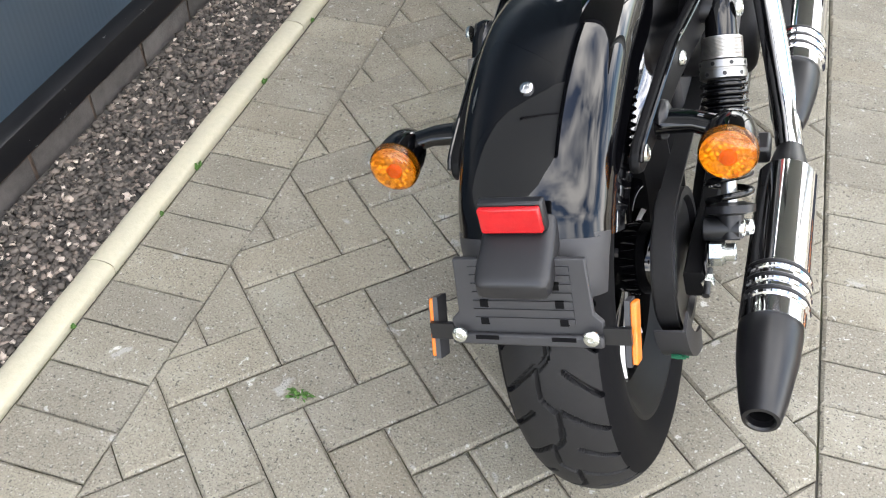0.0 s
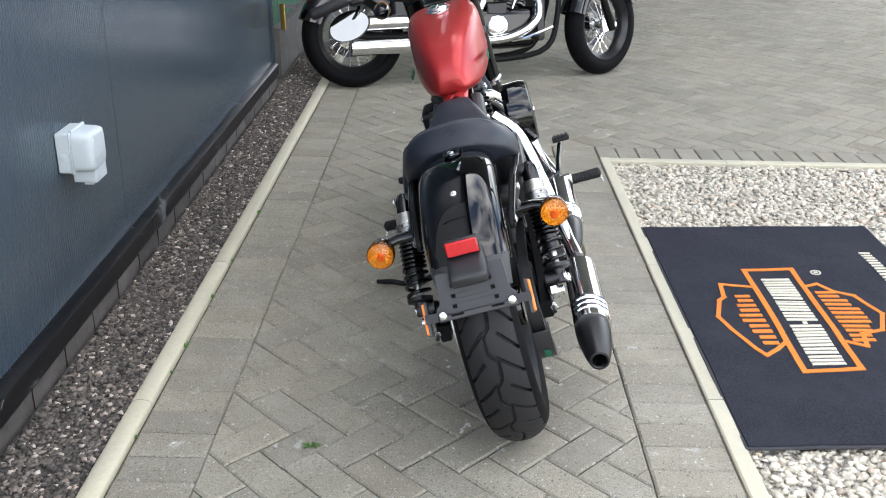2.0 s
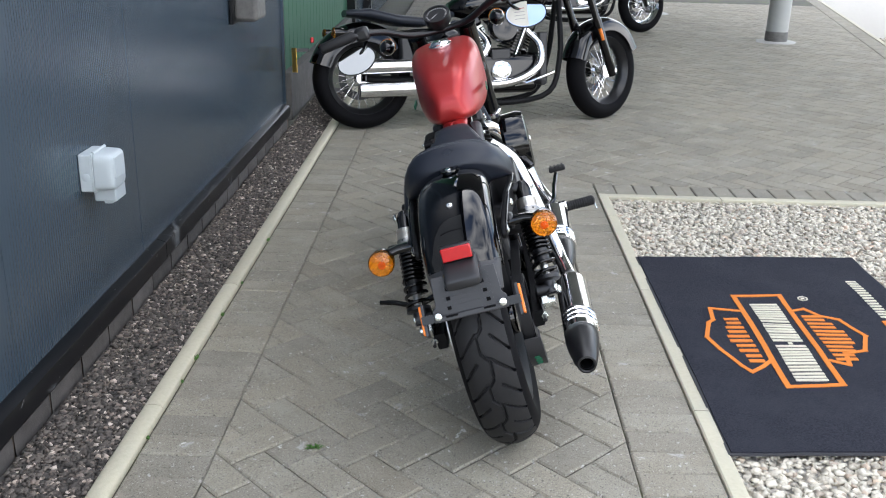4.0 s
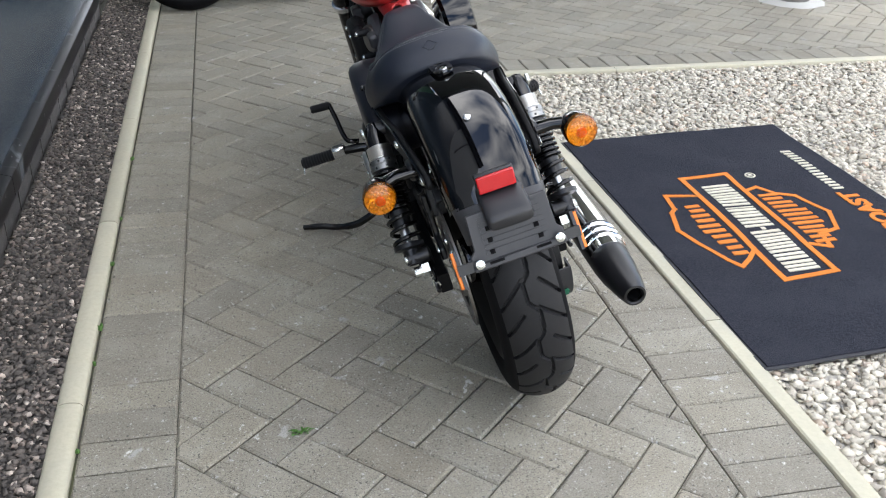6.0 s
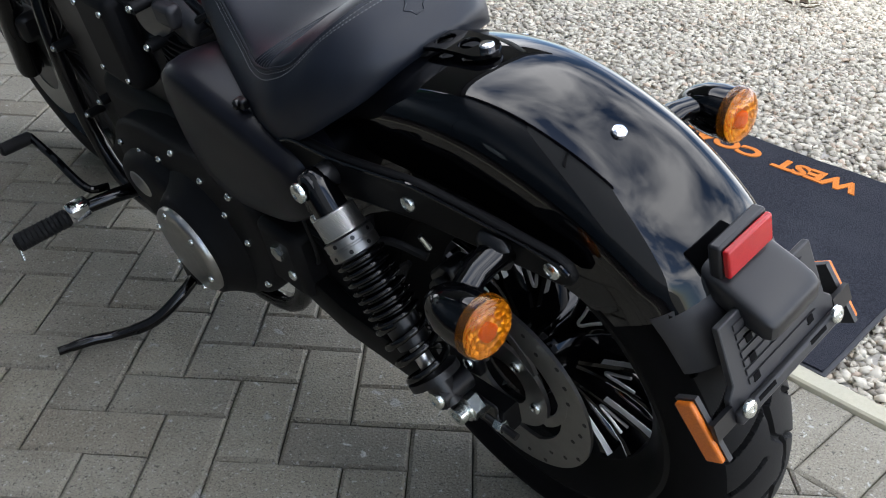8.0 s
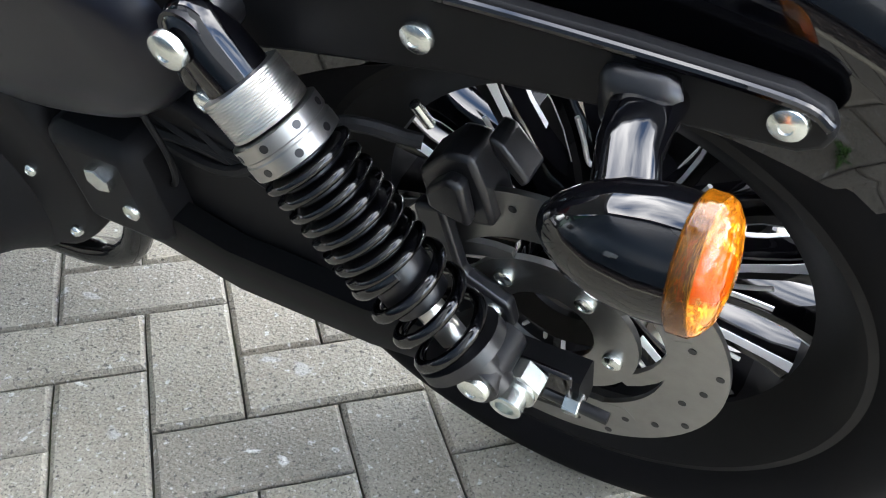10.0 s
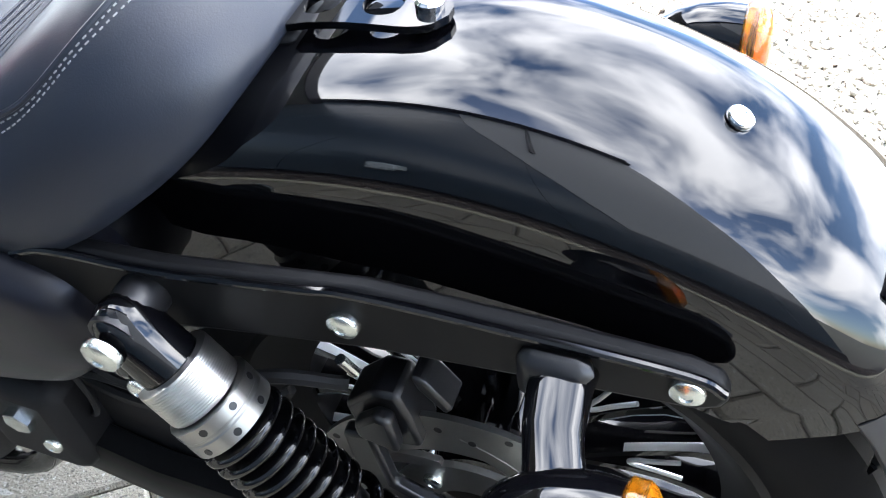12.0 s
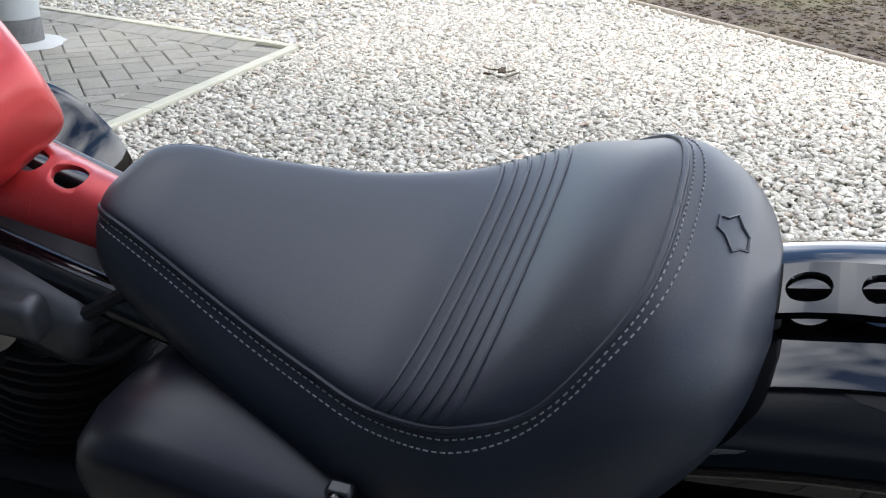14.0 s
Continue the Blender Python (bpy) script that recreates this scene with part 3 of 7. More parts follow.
kerb_run(kerb_l, (-0.030, -3.2), (-0.030, 5.2), 0.055, 0.016, -0.06, True, first=0.29)
kerb_run(kerb_r, (K_R + K_W / 2, -3.2), (K_R + K_W / 2, Y_K), K_W, 0.008, -0.07, False, first=0.2)
kerb_run(kerb_f, (K_R, Y_K - 0.024), (4.19, Y_K - 0.024 + 0.03), K_W, 0.008, -0.07, False, first=0.3)
kerb_run(kerb_e, (4.21, Y_K), (east(16) + 0.02, 16), K_W, 0.008, -0.07, False)
kerb_run(kerb_s, (9.4, 4.55), (4.2, -0.82), 0.03, 0.005, -0.07, False, mat=M_TIMBER)


def gravel_here(x, y):
    return ((x > K_R + K_W) & (y < Y_K - 0.05 + 0.02 * (x - 1.5)) | (x > 4.26 + 0.215 * (y - Y_K))) & ((x - 4.2) * 1.033 - (y + 0.82) < -0.03 + 0 * x) | ((x > K_R + K_W) & (x < 4.2) & (y < -0.8))


stones("gravel", 92000, K_R + K_W, 5.6, -1.6, 2.45, -0.020, 0.0172, M_GRAVEL, "loose pale grey and buff crushed stone gravel", "gravel", gravel_here, 3)
stones("gravel", 50000, 4.2, 9.0, -0.5, 9.5, -0.020, 0.021, M_GRAVEL, "loose pale grey and buff crushed stone gravel", "gravel", lambda x, y: gravel_here(x, y) & ((x > 5.6) | (y > 2.45)), 5)
stones("chippings", 32000, -0.29, -0.058, -2.2, 5.0, -0.004, 0.0112, M_CHIP, "small dark grey chippings with a few white stones", "gravel", lambda x, y: x < 9, 8, 0.8)
soil = sheet("soil", [(4.0, -1.05), (9.5, 4.6), (30, 4.6), (30, -20), (4.0, -20)], 0.004, M_SOIL, "bare brown soil with moss and dead leaves", "soil")
stones("soil_clods", 9000, 4.5, 8.5, -1.2, 3.6, 0.004, 0.02, M_SOIL, "brown soil crumbs and dead plant scraps", "soil", lambda x, y: (x - 4.2) * 1.033 - (y + 0.82) > 0.05, 14, 0.3, 0.4)

# ---- building ----
W_X = -0.338
Y_C = 3.82                                   # where the dark cladding ends
wall_h = 4.5
Y_B = -1.45                                  # rear corner of the building


def panel_wall():
    wall = thing("wall_west", "dark blue-grey ribbed metal cladding wall", "wall", kind="structure")
    seams = [Y_B, -1.0, 0.05, 1.06, 2.076, 3.09, Y_C]
    for a, b in zip(seams, seams[1:]):
        g = Geo().box((W_X - 0.03, (a + b) / 2, 0.075 + (wall_h - 0.075) / 2), (0.06, b - a - 0.003, wall_h - 0.075))
        part("cladding_panel", g, M_CLAD, wall)
    part("wall_core", Geo().box((W_X - 0.16, (Y_B + Y_C) / 2, wall_h / 2 - 0.1), (0.18, Y_C - Y_B - 0.02, wall_h)), M_PLINTH, wall)
    trim = Geo().box((W_X + 0.004, Y_C + 0.012, 0.07 + (wall_h - 0.07) / 2), (0.02, 0.028, wall_h - 0.07))
    part("corner_trim", trim, M_CLAD, wall, bevel=0.004)
    g = Geo()
    for z in (0.42, 1.1, 1.8):
        bolt(g, (W_X + 0.014, Y_C + 0.012, z), (1, 0, 0), 0.006, 0.004)
    part_each("screw", g, M_ZINC, wall)
    # unseen paler panel towards the rear corner, raked to shape the fender's reflection
    edge = [(1.05, wall_h - 0.01), (0.66, 3.15), (0.20, 2.02), (-0.06, 1.30), (-0.22, 0.70), (Y_B + 0.004, 0.70), (Y_B + 0.004, wall_h - 0.01)]
    part("reflected_panel", Geo().rings([[(W_X + e, y, z) for y, z in edge] for e in (0.002, 0.016)]), M_UPPER, wall, "light grey raked panel out of view, added for the fender's reflection", angle=0)
    # dark pipe added over the grey panel, above what the camera sees
    part("unseen_pipe", Geo().tube([(W_X + 0.04, -0.02, 2.1), (W_X + 0.04, -0.02, wall_h - 0.02)], 0.022, 12), M_FLASH, wall, "thin dark pipe added out of view on the grey panel")
    part("rear_return", Geo().box((W_X - 3.1, Y_B + 0.03, wall_h / 2), (5.9, 0.06, wall_h)), M_CLAD, wall)
    return wall


wall_west = panel_wall()
flash = thing("base_flashing", "black folded metal flashing along the wall's foot", "flashing", kind="structure")
sec = [(W_X - 0.005, 0.140), (W_X + 0.006, 0.139), (W_X + 0.033, 0.131), (W_X + 0.0375, 0.128), (W_X + 0.039, 0.123), (W_X + 0.039, 0.066), (W_X - 0.005, 0.066)]
y0 = Y_B
for y1 in (-1.25, 1.2, Y_C):
    part("flashing_length", Geo().rings([[(x, y, z) for x, z in sec] for y in (y0 + 0.002, y1 - 0.002)]), M_FLASH, flash)
    y0 = y1
part("mortar_bed", Geo().box((W_X - 0.035, (Y_B + Y_C) / 2, 0.010), (0.12, Y_C - Y_B - 0.02, 0.112)), M_JOINT, flash)
brick_mesh = Geo().rings([[(W_X + 0.031 - e, u * (0.1075 - e), v) for u, v in ((-1, -0.035 + e), (1, -0.035 + e), (1, 0.0555 - e), (-1, 0.0555 - e))] for e in (0.006, 0.0018, 0.0)]).data("brick", 0)
brick_mesh.materials.append(M_BRICK)
y0 = Y_B + 0.12
while y0 < Y_C - 0.1:
    ob = new("brick", brick_mesh)
    ob.parent = flash
    ob.location = (0.0012 * noise.noise((y0 * 5, 1, 2)), y0, 0.001 * noise.noise((y0 * 7, 3, 2)))
    y0 += 0.226

fascia = thing("roof_edge", "flat roof with dark metal edge and gutter over the wall", "roof", kind="structure")
part("soffit", Geo().box((W_X + 0.02, (Y_B + Y_C) / 2, wall_h + 0.05), (0.3, Y_C - Y_B + 0.1, 0.1)), M_CLAD, fascia)
part("roof_sheet", Geo().box((W_X - 3.1, (Y_B + Y_C) / 2, wall_h + 0.06), (5.9, Y_C - Y_B, 0.12)), M_UPPER, fascia)
part("gutter", Geo().tube([(W_X + 0.20, Y_B, wall_h + 0.09), (W_X + 0.20, Y_C + 0.1, wall_h + 0.09)], 0.05, 12), M_FLASH, fascia)

green = thing("wall_green", "green ribbed cladding set back behind the corner, on a grey plinth", "wall", kind="structure")
gy = Y_C + 0.03
while gy < 7.4:
    part("green_rib", Geo().box((W_X - 0.055, gy + 0.075, 1.95), (0.03, 0.147, 3.3)), M_GREEN, green, bevel=0.006)
    gy += 0.15
part("plinth", Geo().box((W_X - 0.04, 5.75, 0.14), (0.10, 3.38, 0.32)), M_PLINTH, green, bevel=0.006)
part("core", Geo().box((W_X - 0.2, 5.75, 1.9), (0.24, 3.38, 3.6)), M_PLINTH, green)
part("door_frame", Geo().box((W_X - 0.02, 7.5, 1.6), (0.12, 0.12, 3.2)).box((W_X - 0.02, 9.1, 1.6), (0.12, 0.12, 3.2)), M_FLASH, green)
part("wall_beyond", Geo().box((W_X - 0.2, 12, 2.0), (0.3, 9, 4.0)), M_CLAD, green)

# socket box on the wall
sb = thing("socket_box", "pale grey weatherproof plastic socket box fixed to the wall", "socket box")
bx, by, bz = W_X, 0.628, 0.572
part("back_box", Geo().box((bx + 0.020, by, bz), (0.040, 0.120, 0.118)), M_BOX, sb, bevel=0.005)
part("lid_rim", Geo().box((bx + 0.0425, by, bz + 0.001), (0.004, 0.124, 0.122)), M_BOX, sb, bevel=0.0015)
rings = []
for x, f in ((0.0455, 0.97), (0.047, 1.0), (0.082, 0.985), (0.094, 0.955), (0.100, 0.90), (0.1025, 0.82)):
    ring = []
    for k in range(32):
        a = 2 * math.pi * (k + 0.5) / 32
        ca, sa = math.cos(a), math.sin(a)
        ring.append((bx + x, by + math.copysign(abs(ca) ** 0.35, ca) * 0.0605 * f, bz + 0.002 + math.copysign(abs(sa) ** 0.35, sa) * 0.0590 * f))
    rings.append(ring)
lid = part("lid", Geo().rings(rings), M_BOX, sb, angle=50)
part("lid_panel", Geo().box((bx + 0.1025, by, bz + 0.014), (0.004, 0.078, 0.068)), M_BOX, lid, bevel=0.0018)
part("cable_entry", Geo().box((bx + 0.062, by + 0.014, bz - 0.074), (0.070, 0.086, 0.044)), M_BOX, sb, bevel=0.005)
for dy in (-0.012, 0.042):
    part("clip", Geo().box((bx + 0.068, by + dy, bz - 0.099), (0.026, 0.020, 0.010)), M_BOX, sb, bevel=0.002)
part("knockout", Geo().lathe([(0, 0.0125), (0.0012, 0.0125), (0.0018, 0.0115), (0.0018, 0.0005)], (bx + 0.021, by - 0.0598, bz - 0.012), (bx + 0.021, by - 1, bz - 0.012), 24), M_BOX, sb)
part("hinge", Geo().cyl((bx + 0.044, by - 0.05, bz + 0.062), (bx + 0.044, by + 0.05, bz + 0.062), 0.005), M_BOX, sb)

lamp = thing("wall_bracket", "grey weatherproof wall fitting high on the dark cladding", "wall fitting")
part("body", Geo().box((W_X + 0.07, 2.66, 0.95), (0.12, 0.22, 0.3)), M_POSTBASE, lamp, bevel=0.02)
part("mounting_plate", Geo().box((W_X + 0.012, 2.64, 0.96), (0.02, 0.27, 0.34)), M_FLASH, lamp, bevel=0.004)


def steel_post(x, y, r=0.105):
    p = thing("canopy_post", "round grey painted steel post with a worn dark base in mortar", "post", "canopy posts", m=pose(x, y, 0))
    part("column", Geo().cyl((0, 0, 0.11), (0, 0, 4.2), r, n=28), M_POST, p)
    part("base_sleeve", Geo().lathe([(0.0, r + 0.004), (0.1, r + 0.004), (0.115, r), (0.12, r)], (0, 0, 0.004), (0, 0, 1), 28), M_POSTBASE, p)
    ring = []
    for h, e in ((0.0, 0.11), (0.012, 0.07), (0.016, 0.0)):
        ring.append([((r + e * (1 + 0.35 * noise.noise((k * 0.7, x, y)))) * math.cos(k * math.pi / 12), (r + e * (1 + 0.35 * noise.noise((k * 0.7, x, y)))) * math.sin(k * math.pi / 12), h) for k in range(24)])
    part("mortar_collar", Geo().rings(ring), M_MORTAR, p)
    return p


steel_post(3.80, 3.70)
steel_post(4.33, 8.80, 0.12)
steel_post(3.45, 11.6, 0.11)

canopy = thing("canopy", "flat grey canopy roof carried on round steel posts", "canopy", kind="structure")
part("roof_slab", Geo().box((2.15, 9.2, 4.08), (5.1, 11.6, 0.22)), M_UPPER, canopy, bevel=0.01)
part("edge_trim", Geo().box((2.15, 3.385, 4.08), (5.14, 0.03, 0.26)), M_FLASH, canopy)

# ---- mat ----
MAT = [(1.578, 0.028), (1.576, 1.537), (2.483, 1.612), (2.485, 0.095)]   # corners


def mat_point(s, t, z=0.0):
    """s across (0 to 1, from the kerb), t along (0 near, 1 far)."""
    a, b, c, d = (Vector((*p, 0)) for p in MAT)
    p = (a * (1 - s) + d * s) * (1 - t) + (b * (1 - s) + c * s) * t
    p.z = 0.010 + z + 0.005 * noise.noise((s * 3, t * 5, 2)) + 0.0022 * noise.noise((s * 8, t * 13, 4))
    return p


def mat_sheet(s0, s1, t0, t1, lo, hi, nx, ny):
    g = Geo()
    top = [[mat_point(s0 + (s1 - s0) * i / nx, t0 + (t1 - t0) * j / ny, hi) for i in range(nx + 1)] for j in range(ny + 1)]
    low = [[p + Vector((0, 0, lo - hi)) for p in r] for r in top]
    g.rings(top, caps=False, closed=False)
    g.rings(low, caps=False, closed=False)
    for a, b in ((top[0], low[0]), (top[-1], low[-1]), ([r[0] for r in top], [r[0] for r in low]), ([r[-1] for r in top], [r[-1] for r in low])):
        g.rings([a, b], caps=False, closed=False)
    return g


floor_mat = thing("door_mat", "dark navy carpet mat with orange and cream emblem, on gravel", "mat", m=pose(0, 0, 0))
part("rubber_edge", mat_sheet(-0.022, 1, 0, 1, -0.006, -0.001, 14, 22), M_CARPET_EDGE, floor_mat)
part("carpet", mat_sheet(-0.012, 0.990, 0.006, 0.994, -0.004, 0.003, 40, 64), M_CARPET, floor_mat, angle=60)


def strip(pts, width, mat, name, parent, closed=False):
    """A raised strip of pile along mat coordinates in metres (s from the kerb edge, t from the near edge)."""
    g = Geo()
    P = [Vector((a / 0.906, b / 1.512)) for a, b in pts]
    k = len(P)
    for i in range(k if closed else k - 1):
        a, b = P[i], P[(i + 1) % k]
        am, bm = Vector((a.x * 0.906, a.y * 1.512)), Vector((b.x * 0.906, b.y * 1.512))
        d = (bm - am).normalized()
        nn = Vector((-d.y, d.x)) * width / 2
        am, bm = am - d * width / 2, bm + d * width / 2
        m = max(1, int((bm - am).length / 0.03))
        top = []
        for j in range(m + 1):
            c = am + (bm - am) * j / m
            top.append([mat_point((c.x + q * nn.x) / 0.906, (c.y + q * nn.y) / 1.512, h) for q, h in ((-1, 0.001), (-1, 0.0052), (1, 0.0052), (1, 0.001))])
        g.rings(top)
    return part(name, g, mat, parent)


def bar(s0, s1, t0, t1, mat, name, parent, lean=0.0, h=0.0055):
    """A plain block of pile in mat metres."""
    g = Geo()
    rings = []
    for j in range(3):
        t = t0 + (t1 - t0) * j / 2
        sec = []
        for s, z in ((s0, 0.001), (s0, h), (s1, h), (s1, 0.001)):
            sec.append(mat_point(s / 0.906, (t + lean * (s - s0)) / 1.512, z))
        rings.append(sec)
    g.rings(rings)
    return part(name, g, mat, parent)


# emblem: a framed bar across a shield, its lettering as plain blocks
strip([(0.262, 0.372), (0.437, 0.384), (0.457, 1.088), (0.282, 1.088)], 0.019, M_ORANGE, "bar_frame", floor_mat, True)
strip([(0.258, 0.545), (0.222, 0.505), (0.178, 0.468), (0.155, 0.512), (0.115, 0.63), (0.093, 0.72), (0.128, 0.84), (0.150, 0.865), (0.163, 0.965), (0.262, 0.942)], 0.015, M_ORANGE, "shield_lower", floor_mat)
strip([(0.462, 0.945), (0.508, 0.962), (0.545, 0.90), (0.605, 0.868), (0.648, 0.735), (0.600, 0.62), (0.525, 0.595), (0.508, 0.515), (0.458, 0.545)], 0.015, M_ORANGE, "shield_upper", floor_mat)
t = 0.41
for i, k in enumerate([0.030, 0.036, 0.034, 0.028, 0.026, 0.034, 0.014, 0.034, 0.036, 0.034, 0.012, 0.034, 0.030, 0.034, 0.034]):
    k *= 1.08
    f = i / 14 * 0.02
    if i == 6:
        bar(0.348 + f, 0.362 + f, t, t + k, M_CREAM, "plain_bar", floor_mat)
    else:
        bar(0.300 + f, 0.402 + f, t, t + min(k * 0.42, 0.0125), M_CREAM, "plain_bar", floor_mat)
        if k > 0.02:
            bar(0.300 + f, 0.402 + f, t + k * 0.62, t + k, M_CREAM, "plain_bar", floor_mat)
    t += k + 0.008
for i in range(5):
    t = 0.535 + i * 0.072
    o = -0.012 * abs(i - 2)
    bar(0.165 - o, 0.240, t, t + 0.019, M_ORANGE, "plain_bar", floor_mat)
    bar(0.165 - o, 0.240, t + 0.036, t + 0.054, M_ORANGE, "plain_bar", floor_mat)
for i in range(6):
    t = 0.545 + i * 0.062
    o = 0.018 * abs(i - 2.5) - 0.02
    bar(0.478, 0.575 - o, t, t + 0.017, M_ORANGE, "plain_bar", floor_mat)
    bar(0.478, 0.575 - o, t + 0.030, t + 0.046, M_ORANGE, "plain_bar", floor_mat)
strip([(0.535 + 0.017 * math.cos(a), 1.052 + 0.017 * math.sin(a)) for a in [k * math.pi / 5 for k in range(10)]], 0.005, M_CREAM, "small_ring", floor_mat, True)
bar(0.528, 0.542, 1.046, 1.058, M_CREAM, "small_dot", floor_mat)
t = 1.232
for i in range(15):
    bar(0.766, 0.808, t - 0.012, t, M_CREAM, "plain_bar", floor_mat)
    t -= 0.0242


def mat_word(text, t0, t1, s0, s1, mat):
    """Raised lettering on the mat, read along its length; s1 is the foot of the letters."""
    cu = bpy.data.curves.new("lettering", "FONT")
    cu.body = text
    cu.extrude = 0.05
    cu.offset = 0.045
    ob = bpy.data.objects.new("lettering", cu)
    me = bpy.data.meshes.new_from_object(ob)
    bpy.data.objects.remove(ob)
    co = np.array([tuple(v.co) for v in me.vertices])
    lo, hi = co.min(0), co.max(0)
    g = Geo()
    for u, v, w in (co - lo) / (hi - lo):
        g.v.append(mat_point((s1 - v * (s1 - s0)) / 0.906, (t0 + u * (t1 - t0)) / 1.512, 0.001 + 0.0045 * w))
    g.f = [tuple(p.vertices) for p in me.polygons]
    bpy.data.meshes.remove(me)
    bpy.data.curves.remove(cu)
    return part("lettering", g, mat, floor_mat, "orange pile lettering")


mat_word("WEST", 0.262, 0.500, 0.752, 0.823, M_ORANGE)
mat_word("COAST", 0.545, 0.852, 0.752, 0.823, M_ORANGE)


# ---- the motorcycle ----
# local axes: x to its right, y forward, z up in its own leaning plane
BIKE = pose(1.006, 0.0, 0.0, 0, 0, -0.34) @ pose(0, 0, 0, 0, -17.0, 0)
bike = thing("motorcycle", "black and red cruiser motorcycle leaning on its side stand", "motorcycle", m=BIKE)
AX = Vector((0, 0.157, 0.332))               # rear axle
L, R = -1, 1


GROOVES = [((0.009, 0.050), (0.030, 0.030), (0.066, -0.006)), ((0.024, 0.104), (0.044, 0.082), (0.067, 0.056)), ((-0.010, 0.112), (-0.030, 0.092), (-0.066, 0.056)), ((-0.024, 0.040), (-0.044, 0.018), (-0.067, -0.008))]
ZIGZAG = [(0.007, 0.0), (0.010, 0.040), (-0.003, 0.056), (-0.009, 0.064), (-0.010, 0.104), (0.004, 0.120), (0.007, 0.1277)]


def tread_cut(e, s, period):
    """How deep the tread is cut (0 to 1) at e across and s along one repeat."""
    best = 1.0
    for line in [ZIGZAG] + GROOVES:
        for (e0, s0), (e1, s1) in zip(line, line[1:]):
            for o in (-period, 0.0, period):
                if min(s0, s1) + o - 0.005 < s < max(s0, s1) + o + 0.005:
                    dx, dy = e1 - e0, s1 - s0
                    t = max(0.0, min(1.0, ((e - e0) * dx + (s - s0 - o) * dy) / (dx * dx + dy * dy)))
                    best = min(best, math.hypot(e - e0 - t * dx, s - s0 - o - t * dy))
    return max(0.0, min(1.0, (0.0034 - best) / 0.0010))


def tyre_mesh(c, radius, width, rim_r, tread, n_around=1408, n_across=120, depth=0.0075):
    """A motorcycle tyre about an axis along x through c."""
    h = radius - rim_r
    prof = []
    for i in range(n_across + 1):
        a = -1 + 2 * i / n_across
        t = a * radians(118)
        x = width / 2 * math.sin(t) * (1 - 0.06 * abs(a) ** 4)
        z = rim_r + h * 0.46 + (h * 0.54 if abs(t) < math.pi / 2 else h * 0.60) * math.cos(t)
        prof.append((x, z))
    arc = [0.0]
    for i in range(n_across):
        arc.append(arc[-1] + math.hypot(prof[i + 1][0] - prof[i][0], prof[i + 1][1] - prof[i][1]))
    mid = arc[-1] / 2
    nrm = []
    for i in range(n_across + 1):
        a, b = prof[max(i - 1, 0)], prof[min(i + 1, n_across)]
        dx, dz = b[0] - a[0], b[1] - a[1]
        q = math.hypot(dx, dz)
        nrm.append((-dz / q, dx / q))
    period = 2 * math.pi * radius / 16
    step = n_around // 16
    cuts = [[tread_cut(arc[i] - mid, (k + 0.5) * period / step, period) if abs(arc[i] - mid) < 0.074 else 0.0 for i in range(n_across + 1)] for k in range(step)] if tread else []
    rings = []
    for k in range(n_around):
        th = 2 * math.pi * k / n_around
        s = th * radius
        ring = []
        for i, (x, z) in enumerate(prof):
            d = 0.0
            if tread:
                d = cuts[k % step][i]
            nx, nz = nrm[i]
            if nz < 0 and abs(x) < 1e-9:
                nx, nz = -nx, -nz
            x2, z2 = x - depth * d * nx, z - depth * d * nz
            ring.append(c + Vector((x2, z2 * math.sin(th), z2 * math.cos(th))))
        rings.append(ring)
    g = Geo()
    g.rings(rings, caps=False, closed=False, around=True)
    return g


